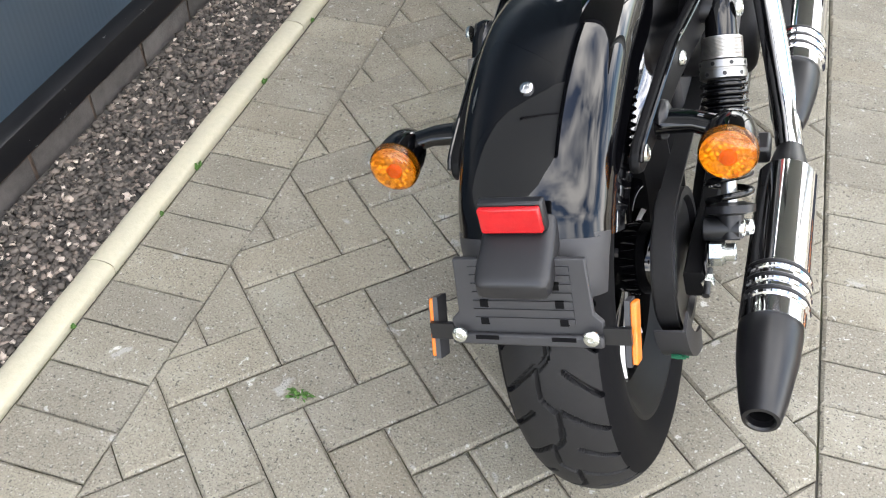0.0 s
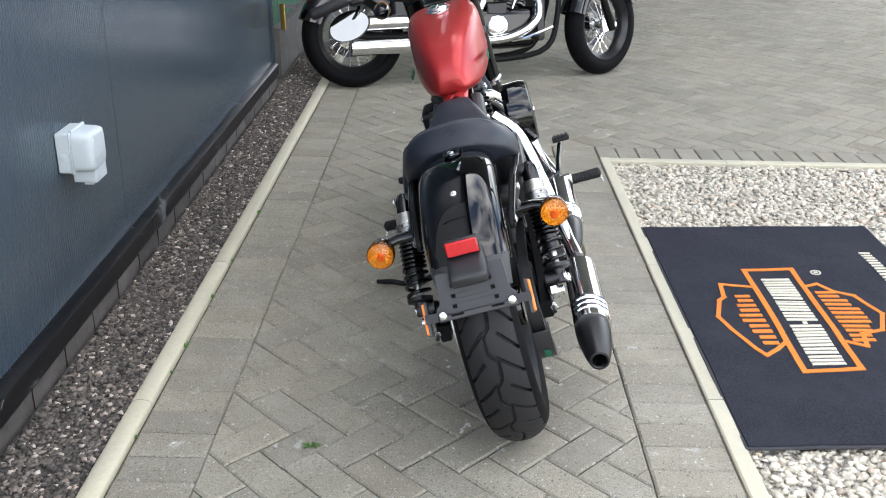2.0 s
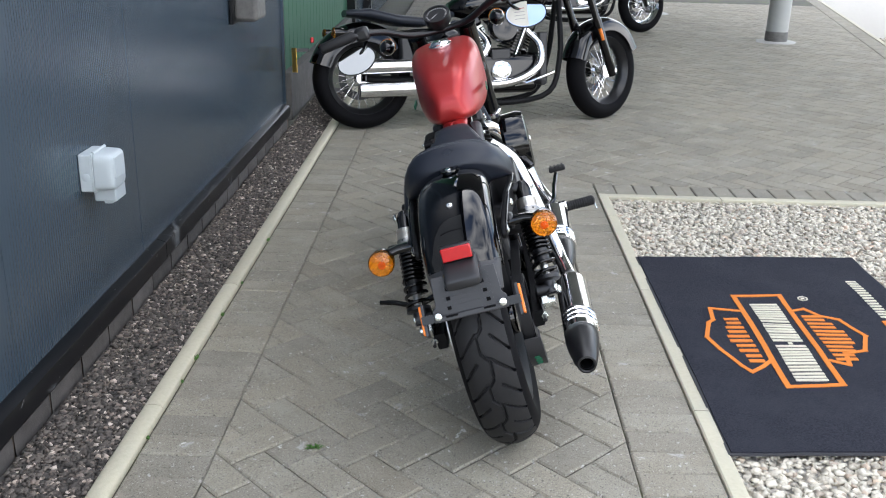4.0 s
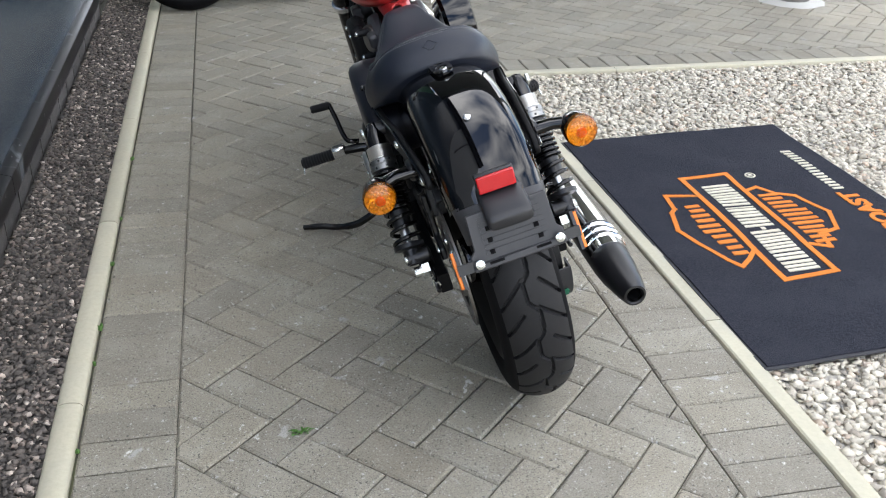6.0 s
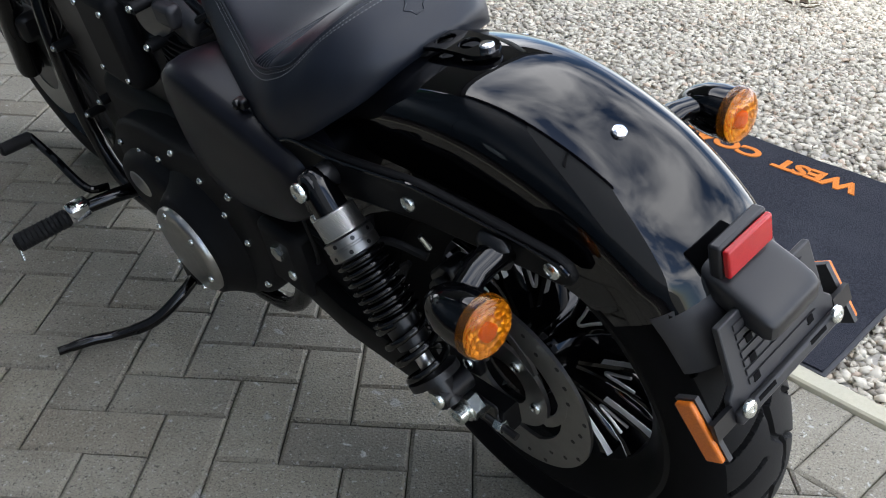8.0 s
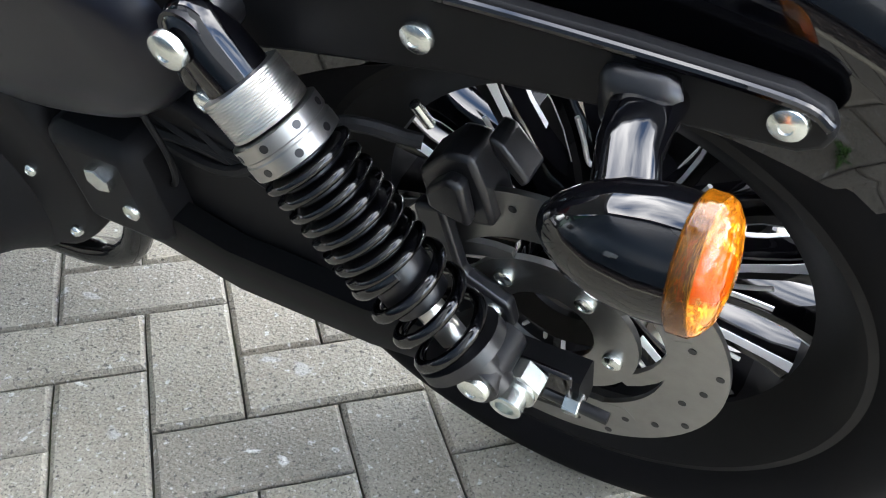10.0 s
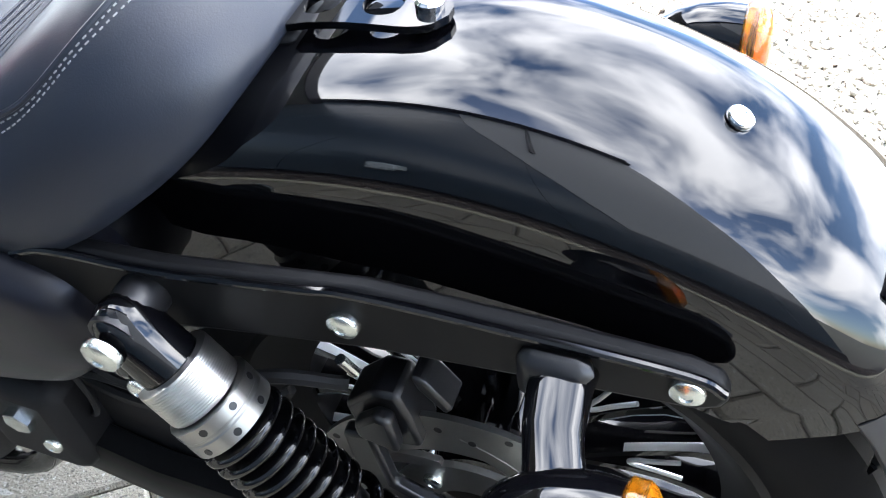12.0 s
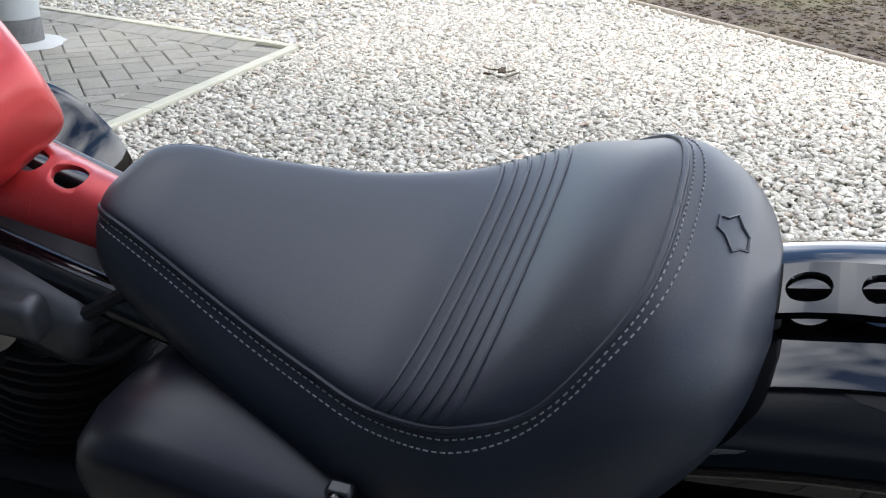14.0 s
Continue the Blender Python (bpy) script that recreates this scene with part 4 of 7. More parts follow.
def wheel_rear():
    c = AX
    X = Vector((1, 0, 0))
    rim = Geo().lathe([(-0.058, 0.236), (-0.064, 0.233), (-0.065, 0.225), (-0.057, 0.212), (-0.04, 0.196), (-0.03, 0.182), (0.03, 0.182), (0.04, 0.196), (0.057, 0.212), (0.065, 0.225), (0.064, 0.233), (0.058, 0.236), (0.045, 0.208), (-0.045, 0.208)], c, c + X, 72, caps=False, around=True)
    w = part("rear_wheel", rim, M_RIM, bike, "black cast wheel with bright-edged spokes")
    tyre = part("tyre", tyre_mesh(c, 0.331, 0.152, 0.208, True), M_RUBBER, w, "black treaded rubber tyre")
    tyre.data.materials.append(M_SIDEWALL)
    mid = np.empty(len(tyre.data.polygons) * 3)
    tyre.data.polygons.foreach_get("center", mid)
    mid = mid.reshape(-1, 3)
    tyre.data.polygons.foreach_set("material_index", (np.hypot(mid[:, 1] - c.y, mid[:, 2] - c.z) < 0.305).astype(int))
    part("hub", Geo().lathe([(-0.075, 0.03), (-0.075, 0.05), (-0.05, 0.055), (0.0, 0.042), (0.05, 0.055), (0.075, 0.05), (0.075, 0.03)], c, c + X, 32), M_GLOSS, w)
    def spoke_at(k, q, f):
        """Middle, outward and sideways directions of one arm of a split spoke at the distance f from the axle."""
        u = min(max((f - 0.052) / 0.134, 0), 1)
        a = radians(k * 40 + q * (2.2 + 9.0 * u ** 0.85))
        return c + Vector((0, math.sin(a), math.cos(a))) * f, Vector((0, math.cos(a), -math.sin(a)))
    for k in range(9):
        for q in (-1, 1):
            rings, lines = [], []
            for f, wd, dep in ((0.046, 0.0085, 0.030), (0.075, 0.0062, 0.026), (0.105, 0.0058, 0.022), (0.135, 0.0060, 0.020), (0.162, 0.0068, 0.021), (0.188, 0.0110, 0.026)):
                o, t = spoke_at(k, q, f)
                rings.append([o + t * wd * i + X * dep * j for i, j in ((-1, -0.6), (-0.55, -1), (0.55, -1), (1, -0.6), (1, 0.6), (0.55, 1), (-0.55, 1), (-1, 0.6))])
                if f > 0.08:
                    lines.append((o, t, wd, dep))
            part("spoke", Geo().rings(rings), M_GLOSS, w)
            e = Geo()
            for j in (-1, 1):
                for i in (q,):
                    e.rings([[o + t * i * wd * 0.62 + X * j * dep * 0.97, o + t * i * wd * 0.97 + X * j * dep * 0.68, o + t * i * wd * 1.03 + X * j * dep * 0.72, o + t * i * wd * 0.70 + X * j * dep * 1.02] for o, t, wd, dep in lines])
            part_each("machined_edge", e, M_MACHINED, w)
        loop = []
        for f, q in ((0.150, -0.50), (0.128, -0.36), (0.112, -0.26), (0.107, 0.0), (0.112, 0.26), (0.128, 0.36), (0.150, 0.50)):
            u = min(max((f - 0.052) / 0.134, 0), 1)
            a = radians(k * 40 + q * (2.2 + 9.0 * u ** 0.85))
            loop.append(c - X * 0.0215 + Vector((0, math.sin(a), math.cos(a))) * f)
        part("machined_loop", Geo().tube(spline(loop, 4), 0.0021, 8), M_MACHINED, w, "bright machined slot edge")
    # brake disc
    dx = -0.094
    g = Geo()
    ro, ri, N = 0.142, 0.096, 120
    P = c + X * dx
    def ringpts(r, x, wob=0.0):
        return [P + Vector((x, (r + wob * math.sin(10 * 2 * math.pi * k / N)) * math.sin(2 * math.pi * k / N), (r + wob * math.sin(10 * 2 * math.pi * k / N)) * math.cos(2 * math.pi * k / N))) for k in range(N)]
    g.rings([ringpts(ri, -0.0025), ringpts(ro, -0.0025), ringpts(ro, 0.0025), ringpts(ri, 0.0025)], around=True)
    part("brake_disc", g, M_STEEL, w, "drilled steel brake disc")
    # Uncut holes: black spots on the steel, with the shade in their colour.
    holes = Geo()
    for k in range(30):
        a = 2 * math.pi * k / 30
        r = (0.117, 0.126, 0.135)[k % 3]
        o = P + Vector((-0.0026, r * math.sin(a), r * math.cos(a)))
        holes.lathe([(0, 0.0033), (0.0004, 0.0033)], o, o - X, 10)
    tagged(part("disc_hole_spots", holes, M_SATIN, w), kind="stuff")
    car = Geo()
    car.lathe([(-0.003, 0.038), (-0.003, 0.074), (0.003, 0.074), (0.003, 0.038)], P, P + X, 48, around=True)
    for k in range(5):
        a = 2 * math.pi * (k + 0.3) / 5
        pts = []
        for f in range(7):
            b = a + f * 0.16
            r = 0.072 + 0.039 * f / 6
            pts.append(P + Vector((0, r * math.sin(b), r * math.cos(b))))
        rings = []
        for i, p in enumerate(pts):
            rad = (p - P).normalized()
            rings.append([p + rad * 0.0075 * u + X * 0.0028 * v for u, v in ((-1, -1), (1, -1), (1, 1), (-1, 1))])
        car.rings(rings)
    part_each("disc_carrier", car, M_STEEL, w)
    bl = Geo()
    for k in range(5):
        a = 2 * math.pi * (k + 0.55) / 5
        bolt(bl, P + Vector((-0.003, 0.056 * math.sin(a), 0.056 * math.cos(a))), -X, 0.0085, 0.006)
    part_each("disc_bolt", bl, M_ZINC, w)
    # belt pulley, belt and guard on the right side
    part("pulley", Geo().lathe([(0.085, 0.05), (0.085, 0.102), (0.118, 0.102), (0.118, 0.09), (0.11, 0.085), (0.11, 0.05)], c, c + X, 60), M_SATIN, w)
    return w


wheel_rear()

belt = Geo()
loop = []
for k in range(29):
    a = radians(180 + 180 * k / 28)
    loop.append((AX.y + 0.105 * math.sin(a), AX.z + 0.105 * math.cos(a)))
fy, fz, fr = 0.70, 0.345, 0.045
for k in range(15):
    a = radians(180 * k / 14)
    loop.append((fy + fr * math.sin(a), fz + fr * math.cos(a)))
loop = loop[::-1]
rings = []
for i, (y, z) in enumerate(loop):
    a, b = loop[i - 1], loop[(i + 1) % len(loop)]
    t = Vector((b[0] - a[0], b[1] - a[1])).normalized()
    n = Vector((-t.y, t.x)) * 0.0025
    rings.append([(0.089, y - n.x, z - n.y), (0.115, y - n.x, z - n.y), (0.115, y + n.x, z + n.y), (0.089, y + n.x, z + n.y)])
part("drive_belt", Geo().rings(rings, around=True), M_RUBBER, bike)
guard = []
for k in range(26):
    a = radians(-100 - 66 * k / 25 + 0)
    r = 0.128 + 0.02 * k / 25
    guard.append((AX.y + r * math.sin(a), AX.z + r * math.cos(a)))
rings = []
for i, (y, z) in enumerate(guard):
    d = Vector((y - AX.y, z - AX.z)).normalized()
    rings.append([(0.085, y, z), (0.128, y, z), (0.128, y - 0.035 * d.x, z - 0.035 * d.y), (0.124, y - 0.035 * d.x, z - 0.035 * d.y), (0.124, y - 0.004 * d.x, z - 0.004 * d.y), (0.085, y - 0.004 * d.x, z - 0.004 * d.y)])
part("belt_guard", Geo().rings(rings), M_PLASTIC, bike, "black plastic belt guard")
mk = Geo()
for k in range(5):
    a = radians(-126 - 5 * k)
    o = Vector((0, AX.y + 0.141 * math.sin(a), AX.z + 0.141 * math.cos(a)))
    mk.box((0.107 + 0.004 * (k % 2), o.y, o.z), (0.014, 0.004, 0.005))
part("print_marks", mk, M_GREENMARK, bike)

# rear fender
CROWN = [(0.50, 0.620), (0.44, 0.662), (0.36, 0.702), (0.28, 0.728), (0.20, 0.741), (0.13, 0.739), (0.06, 0.723), (0.0, 0.699), (-0.05, 0.668), (-0.09, 0.633), (-0.112, 0.602)]


def fender_rings(path, half, rise, skirt, inner=0.0, ex=0.86, ez=0.86, span=1.0):
    pts = spline([(0, y, z) for y, z in path], 5)
    rings = []
    for i, p in enumerate(pts):
        a, b = pts[max(i - 1, 0)], pts[min(i + 1, len(pts) - 1)]
        t = (b - a).normalized()
        n = Vector((0, t.z, -t.y))
        if n.z < 0 and n.y > 0:
            n = -n
        if n.dot(Vector((0, p.y - AX.y, p.z - AX.z))) < 0:
            n = -n
        u = i / (len(pts) - 1)
        hw, sk = half(u), skirt(u)
        ring = []
        for k in range(31):
            q = -1 + 2 * k / 30
            if abs(q) > 0.72:
                f = (abs(q) - 0.72) / 0.28
                x = hw * math.sin(math.pi / 2 * span) ** ex
                d = rise * (1 - max(math.cos(math.pi / 2 * span), 0) ** ez) + sk * f
            else:
                g = q / 0.72 * math.pi / 2 * span
                x = hw * abs(math.sin(g)) ** ex
                d = rise * (1 - max(math.cos(g), 0) ** ez)
            ring.append(p - n * (d + inner) + Vector((math.copysign(x - inner, q), 0, 0)))
        rings.append(ring)
    return rings


def shell(path, half, rise, skirt, thick=0.003, ex=0.86, ez=0.86, span=1.0):
    out = fender_rings(path, half, rise, skirt, 0.0, ex, ez, span)
    inn = fender_rings(path, half, rise, skirt, thick, ex, ez, span)
    return Geo().rings([a + b[::-1] for a, b in zip(out, inn)])


part("rear_fender", shell(CROWN, lambda u: 0.100 - 0.007 * u, 0.088, lambda u: 0.080 - 0.072 * max(u - 0.5, 0) / 0.5, 0.003, 0.8, 0.5), M_GLOSS, bike, "glossy black painted rear fender")
EXT = [(-0.108, 0.606), (-0.122, 0.585), (-0.134, 0.562), (-0.145, 0.540)]
part("fender_extension", shell(EXT, lambda u: 0.0945 - 0.008 * u, 0.088, lambda u: 0.002, 0.004, 0.8, 0.5, 0.8), M_PLASTIC, bike, "matt black plastic fender tip")
g = Geo()
bolt(g, (-0.003, 0.024, 0.7105), (0, -0.42, 0.9), 0.0082, 0.0045, 18)
part("fender_bolt", g, M_CHROME, bike)

# tail: number plate carrier, lamp housing, reflectors
# plate plane: local x right, y up the slope, z outwards
PLm = Matrix.Translation((0, -0.152, 0.548)) @ Matrix.Rotation(radians(72), 4, "X")
g = Geo()
poly = [(-0.088, -0.052), (0.088, -0.052), (0.089, -0.024), (0.079, -0.014), (0.076, 0.052), (-0.076, 0.052), (-0.079, -0.014), (-0.089, -0.024)]
g.prism(poly, -0.004, 0.004, PLm)
plate = part("plate_carrier", g, M_PLASTIC, bike, "black slotted plastic plate carrier with no plate", bevel=0.0015)
for k in range(7):
    part("slat", Geo().box((0, 0.040 - k * 0.0105, 0.0046), (0.116, 0.0068, 0.0024), PLm), M_PLASTIC, plate)
# Slots: near-black blocks on the slats, their depth shown by colour alone.
g = Geo()
for x, y in ((-0.043, 0.02), (0.04, 0.02), (-0.045, -0.002), (0.043, -0.002), (-0.047, -0.024), (0.046, -0.024)):
    g.box((x, y, 0.0050), (0.0095, 0.0085, 0.003), PLm)
part_each("slot", g, M_VOID, plate)
part("lower_rail", Geo().box((0, -0.045, 0.0075), (0.178, 0.014, 0.009), PLm), M_PLASTIC, plate, bevel=0.003)
for sx in (L, R):
    part("slot", Geo().box((sx * 0.045, -0.042, 0.0108), (0.028, 0.005, 0.003), PLm), M_VOID, plate)
for sx in (L, R):
    g = Geo()
    o = PLm @ Vector((sx * 0.077, -0.038, 0.013))
    bolt(g, o, PLm.to_3x3() @ Vector((0, 0, 1)), 0.0095, 0.005, 18)
    part("carrier_bolt", g, M_ZINC, plate)
    part("side_arm", Geo().box((sx * 0.103, -0.040, 0.002), (0.03, 0.02, 0.006), PLm), M_SATIN, plate)
    rm = Matrix.Translation((sx * 0.117, -0.152, 0.503)) @ Matrix.Rotation(radians(-32 + 0), 4, "X")
    part("reflector_back", Geo().box((-sx * 0.004, 0, 0), (0.006, 0.026, 0.074), rm), M_PLASTIC, plate)
    part("side_reflector", Geo().box((sx * 0.002, 0, 0), (0.007, 0.022, 0.070), rm), M_AMBER2, plate, "amber side reflector", bevel=0.002)

rings = []
for y, z, hw, h in ((-0.085, 0.628, 0.040, 0.034), (-0.112, 0.622, 0.043, 0.036), (-0.150, 0.607, 0.0435, 0.034), (-0.166, 0.599, 0.043, 0.030), (-0.173, 0.594, 0.040, 0.024), (-0.1755, 0.590, 0.034, 0.016)):
    ring = []
    for k in range(32):
        a = 2 * math.pi * k / 32
        ca, sa = math.cos(a), math.sin(a)
        ring.append(Vector((math.copysign(abs(ca) ** 0.4, ca) * hw, y, z - h / 2 + math.copysign(abs(sa) ** 0.4, sa) * h / 2)))
    rings.append(ring)
lamp_h = part("plate_lamp", Geo().rings(rings), M_HOUSING, bike, "black plastic plate lamp housing")
TM = Matrix.Translation((-0.002, -0.118, 0.638)) @ Matrix.Rotation(radians(84), 4, "X")
part("reflector_backing", Geo().box((0, 0, -0.008), (0.075, 0.038, 0.014), TM), M_HOUSING, lamp_h, bevel=0.003)
part("red_reflector", Geo().box((0, 0, 0.003), (0.071, 0.032, 0.008), TM), M_REDLENS, lamp_h, "red rear reflector", bevel=0.0025)


def turn_signal(sx, y, z, x):
    """A bullet-shaped indicator whose lens faces the rear."""
    o = Vector((sx * x, y, z))
    d = Vector((0, 1, -0.06)).normalized()
    t = part("turn_signal", Geo().lathe([(0.004, 0.031), (0.02, 0.0318), (0.040, 0.0295), (0.057, 0.0235), (0.069, 0.0155), (0.076, 0.008), (0.079, 0.0005)], o, o + d, 32), M_GLOSS, bike, "gloss black bullet indicator with amber lens")
    part("amber_lens", Geo().lathe([(-0.016, 0.0005), (-0.0155, 0.012), (-0.013, 0.024), (-0.009, 0.0305), (-0.005, 0.0332), (0.004, 0.0335), (0.006, 0.031)], o, o + d, 36), M_AMBER, t, "amber ribbed lens")
    part("lamp_reflector", Geo().lathe([(0.003, 0.0006), (0.0025, 0.012), (-0.001, 0.022), (-0.004, 0.0295), (-0.0046, 0.0295), (-0.001, 0.0205)], o, o + d, 24, caps=False), M_REFL, t)
    part("bulb", Geo().lathe([(-0.006, 0.0005), (-0.005, 0.006), (-0.001, 0.0095), (0.003, 0.0095)], o + Vector((0, 0, -0.004)), o + Vector((0, 0, -0.004)) + d, 20), M_AMBER2, t, "orange bulb")
    return t


for sx in (L, R):
    t = turn_signal(sx, 0.030, 0.606, 0.208)
    rings = []
    for x, y, z, ry, rz in ((0.116, 0.086, 0.614, 0.020, 0.014), (0.136, 0.085, 0.615, 0.0185, 0.0115), (0.165, 0.081, 0.616, 0.017, 0.0105), (0.190, 0.073, 0.613, 0.0175, 0.011), (0.210, 0.070, 0.608, 0.018, 0.014)):
        rings.append([(sx * x, y + ry * math.copysign(abs(math.cos(2 * math.pi * k / 24)) ** 0.8, math.cos(2 * math.pi * k / 24)), z + rz * math.copysign(abs(math.sin(2 * math.pi * k / 24)) ** 0.8, math.sin(2 * math.pi * k / 24))) for k in range(24)])
    part("stalk", Geo().rings(rings), M_GLOSS, t, angle=60)
    part("stalk_base", Geo().box((sx * 0.128, 0.090, 0.614), (0.020, 0.044, 0.040)), M_SATIN, t, bevel=0.01)

# fender struts
for sx in (L, R):
    poly = [(-0.004, 0.612), (0.0, 0.603), (0.012, 0.597), (0.09, 0.598), (0.2, 0.598), (0.30, 0.588), (0.36, 0.580), (0.415, 0.585), (0.445, 0.615), (0.43, 0.640), (0.40, 0.648), (0.33, 0.645), (0.24, 0.652), (0.20, 0.655), (0.10, 0.645), (0.02, 0.634), (0.002, 0.626)]
    g = Geo()
    ra, rb = [], []
    for y, z in poly:
        x = 0.107 + 0.085 * max(y, 0)
        ra.append((sx * (x - 0.004), y, z))
        rb.append((sx * (x + 0.009), y, z))
    g.rings([ra, rb])
    s = part("fender_strut", g, M_RIM, bike, "satin black fender strut", bevel=0.004, seg=3)
    edge = spline([(sx * (0.117 + 0.085 * max(y, 0)), y, z - 0.003) for y, z in ((0.0, 0.622), (0.02, 0.633), (0.10, 0.644), (0.20, 0.654), (0.24, 0.651), (0.33, 0.644), (0.40, 0.647), (0.43, 0.638))], 5)
    part("rolled_edge", Geo().tube(edge, 0.0032, 10), M_GLOSS, s)
    b = Geo()
    for y, z in ((0.214, 0.6225), (0.019, 0.618)):
        bolt(b, (sx * (0.116 + 0.085 * y), y, z), (sx, 0, 0), 0.0105, 0.007, 18)
    part_each("strut_bolt", b, M_ZINC, s)


def helix(a, b, r, turns0, wire, stretch):
    a, b = Vector(a), Vector(b)
    d = (b - a).normalized()
    e1 = d.orthogonal().normalized()
    e2 = d.cross(e1)
    n = int(turns0 * 40)
    pts = []
    for i in range(n + 1):
        u = i / n
        h = (b - a).length * (u ** stretch)
        t = 2 * math.pi * turns0 * u
        pts.append(a + d * h + r * (math.cos(t) * e1 + math.sin(t) * e2))
    return Geo().tube(pts, wire, 14)


for sx in (L, R):
    T, B = Vector((sx * 0.170, 0.344, 0.617)), Vector((sx * 0.180, 0.168, 0.377))
    d = (B - T).normalized()

    def at(h):
        return T + d * h
    s = part("rear_shock", Geo().lathe([(0.08, 0.022), (0.12, 0.023), (0.2, 0.022), (0.225, 0.021)], T, B, 28), M_SATIN, bike, "black coil-over rear shock with bright collar")
    part("top_cover", Geo().lathe([(-0.0195, 0.001), (-0.0185, 0.006), (-0.016, 0.0105), (-0.012, 0.0145), (-0.006, 0.0178), (0.002, 0.0198), (0.012, 0.0208), (0.04, 0.0216), (0.062, 0.0216)], T, B, 40), M_GLOSS, s, angle=75)
    g = Geo()
    g.lathe([(0.038, 0.0245), (0.039, 0.0275)] + [(0.040 + 0.0009 * k, 0.0275 + (0.0005 if k % 2 else 0)) for k in range(30)] + [(0.068, 0.0275), (0.068, 0.024)], T, B, 36)
    part("threaded_collar", g, M_ALU, s, "bright threaded collar")
    g = Geo().lathe([(0.0695, 0.027), (0.0705, 0.0315), (0.080, 0.0315), (0.081, 0.0305), (0.083, 0.0305), (0.084, 0.0315), (0.094, 0.0315), (0.096, 0.027)], T, B, 36)
    part("preload_ring", g, M_STEEL, s)
    # Black spots on the ring show its holes as dark colour.
    g = Geo()
    e1 = d.orthogonal().normalized()
    e2 = d.cross(e1)
    for k in range(8):
        a = k * math.pi / 4 + 0.4
        for h, o in ((0.0753, 0), (0.089, 0.3)):
            n = e1 * math.cos(a + o) + e2 * math.sin(a + o)
            g.lathe([(0, 0.0028), (0.0004, 0.0028)], at(h) + n * 0.0313, at(h) + n, 10)
    tagged(part("ring_hole_spots", g, M_SATIN, s), kind="stuff")
    for k in range(8):
        h = 0.098 + k * 0.0115
        part("spring_turn", Geo().lathe([(h, 0.022), (h + 0.0025, 0.0310), (h + 0.004, 0.0322), (h + 0.006, 0.0322), (h + 0.0075, 0.0310), (h + 0.0105, 0.022)], T, B, 56), M_GLOSS, s, angle=70)
    part("coil_spring", helix(at(0.188), at(0.272), 0.0290, 3.6, 0.0048, 1.1), M_GLOSS, s, "black coil spring")
    part("damper_rod", Geo().cyl(at(0.21), at(0.262), 0.0105), M_ALU, s)
    part("lower_seat", Geo().lathe([(0.262, 0.018), (0.266, 0.034), (0.276, 0.034), (0.28, 0.018), (0.312, 0.016)], T, B, 28), M_SATIN, s)
    g = Geo()
    for p in (T, B):
        g.cyl(p - Vector((sx * 0.035, 0, 0)), p + Vector((sx * 0.012, 0, 0)), 0.017)
    part_each("eye_bush", g, M_SATIN, s)
    g = Geo()
    for p, r in ((T, 0.013), (B, 0.0125)):
        bolt(g, p + Vector((sx * (0.012 if p is B else 0.022), 0, 0)), (sx, 0, 0), r, 0.008, 20)
    bolt(g, T + Vector((sx * 0.016, 0.0, -0.032)) + d * 0.012, (sx, 0, 0), 0.0085, 0.006, 14)
    part_each("shock_bolt", g, M_ZINC, s)
    part("top_ear", Geo().box(T + Vector((sx * 0.004, 0.004, -0.018)), (0.028, 0.026, 0.052)), M_GLOSS, s, bevel=0.012, seg=4)
    # swing arm side
    rings = []
    for y, z, h in ((0.66, 0.352, 0.034), (0.56, 0.335, 0.030), (0.44, 0.300, 0.028), (0.30, 0.300, 0.026), (0.20, 0.318, 0.026), (0.11, 0.325, 0.022)):
        rings.append([(sx * 0.132 + a * 0.014, y, z + b * h) for a, b in ((-1, -0.8), (-0.8, -1), (0.8, -1), (1, -0.8), (1, 0.8), (0.8, 1), (-0.8, 1), (-1, 0.8))])
    arm = part("swing_arm", Geo().rings(rings), M_RIM, bike, "satin black swing arm")
    g = Geo()
    hexnut(g, (sx * 0.152, 0.150, 0.349), (sx, 0, 0), 0.0195, 0.016)
    g.lathe([(0, 0.0165), (0.004, 0.0165), (0.004, 0.0125), (0.017, 0.0125), (0.018, 0.0115), (0.018, 0.0075), (0.012, 0.007)], (sx * 0.168, 0.150, 0.349), (sx, 0.150, 0.349), 24)
    part("axle_nut", g, M_ZINC, arm, "zinc axle nut")
    part("axle_plate", Geo().box((sx * 0.148, 0.152, 0.338), (0.006, 0.075, 0.045)), M_GLOSS, arm, bevel=0.004)
    g = Geo()
    g.cyl((sx * 0.15, 0.135, 0.330), (sx * 0.15, 0.085, 0.327), 0.005)
    part("adjuster_screw", g, M_SATIN, arm)
    g = Geo()
    hexnut(g, (sx * 0.15, 0.118, 0.329), (0, -1, 0), 0.0095, 0.011)
    part("adjuster_nut", g, M_ZINC, arm)
    part("shock_mount", Geo().box((sx * 0.152, 0.19, 0.352), (0.03, 0.055, 0.05)), M_SATIN, arm, bevel=0.01)

# rear caliper on the left
CAL_Z = -0.010
def side_block(poly, x0, x1, dz=0.0):
    """A block whose outline is given along y and z, from x0 to x1."""
    return Geo().rings([[(x, y, z + dz) for y, z in poly] for x in (x0, x1)])


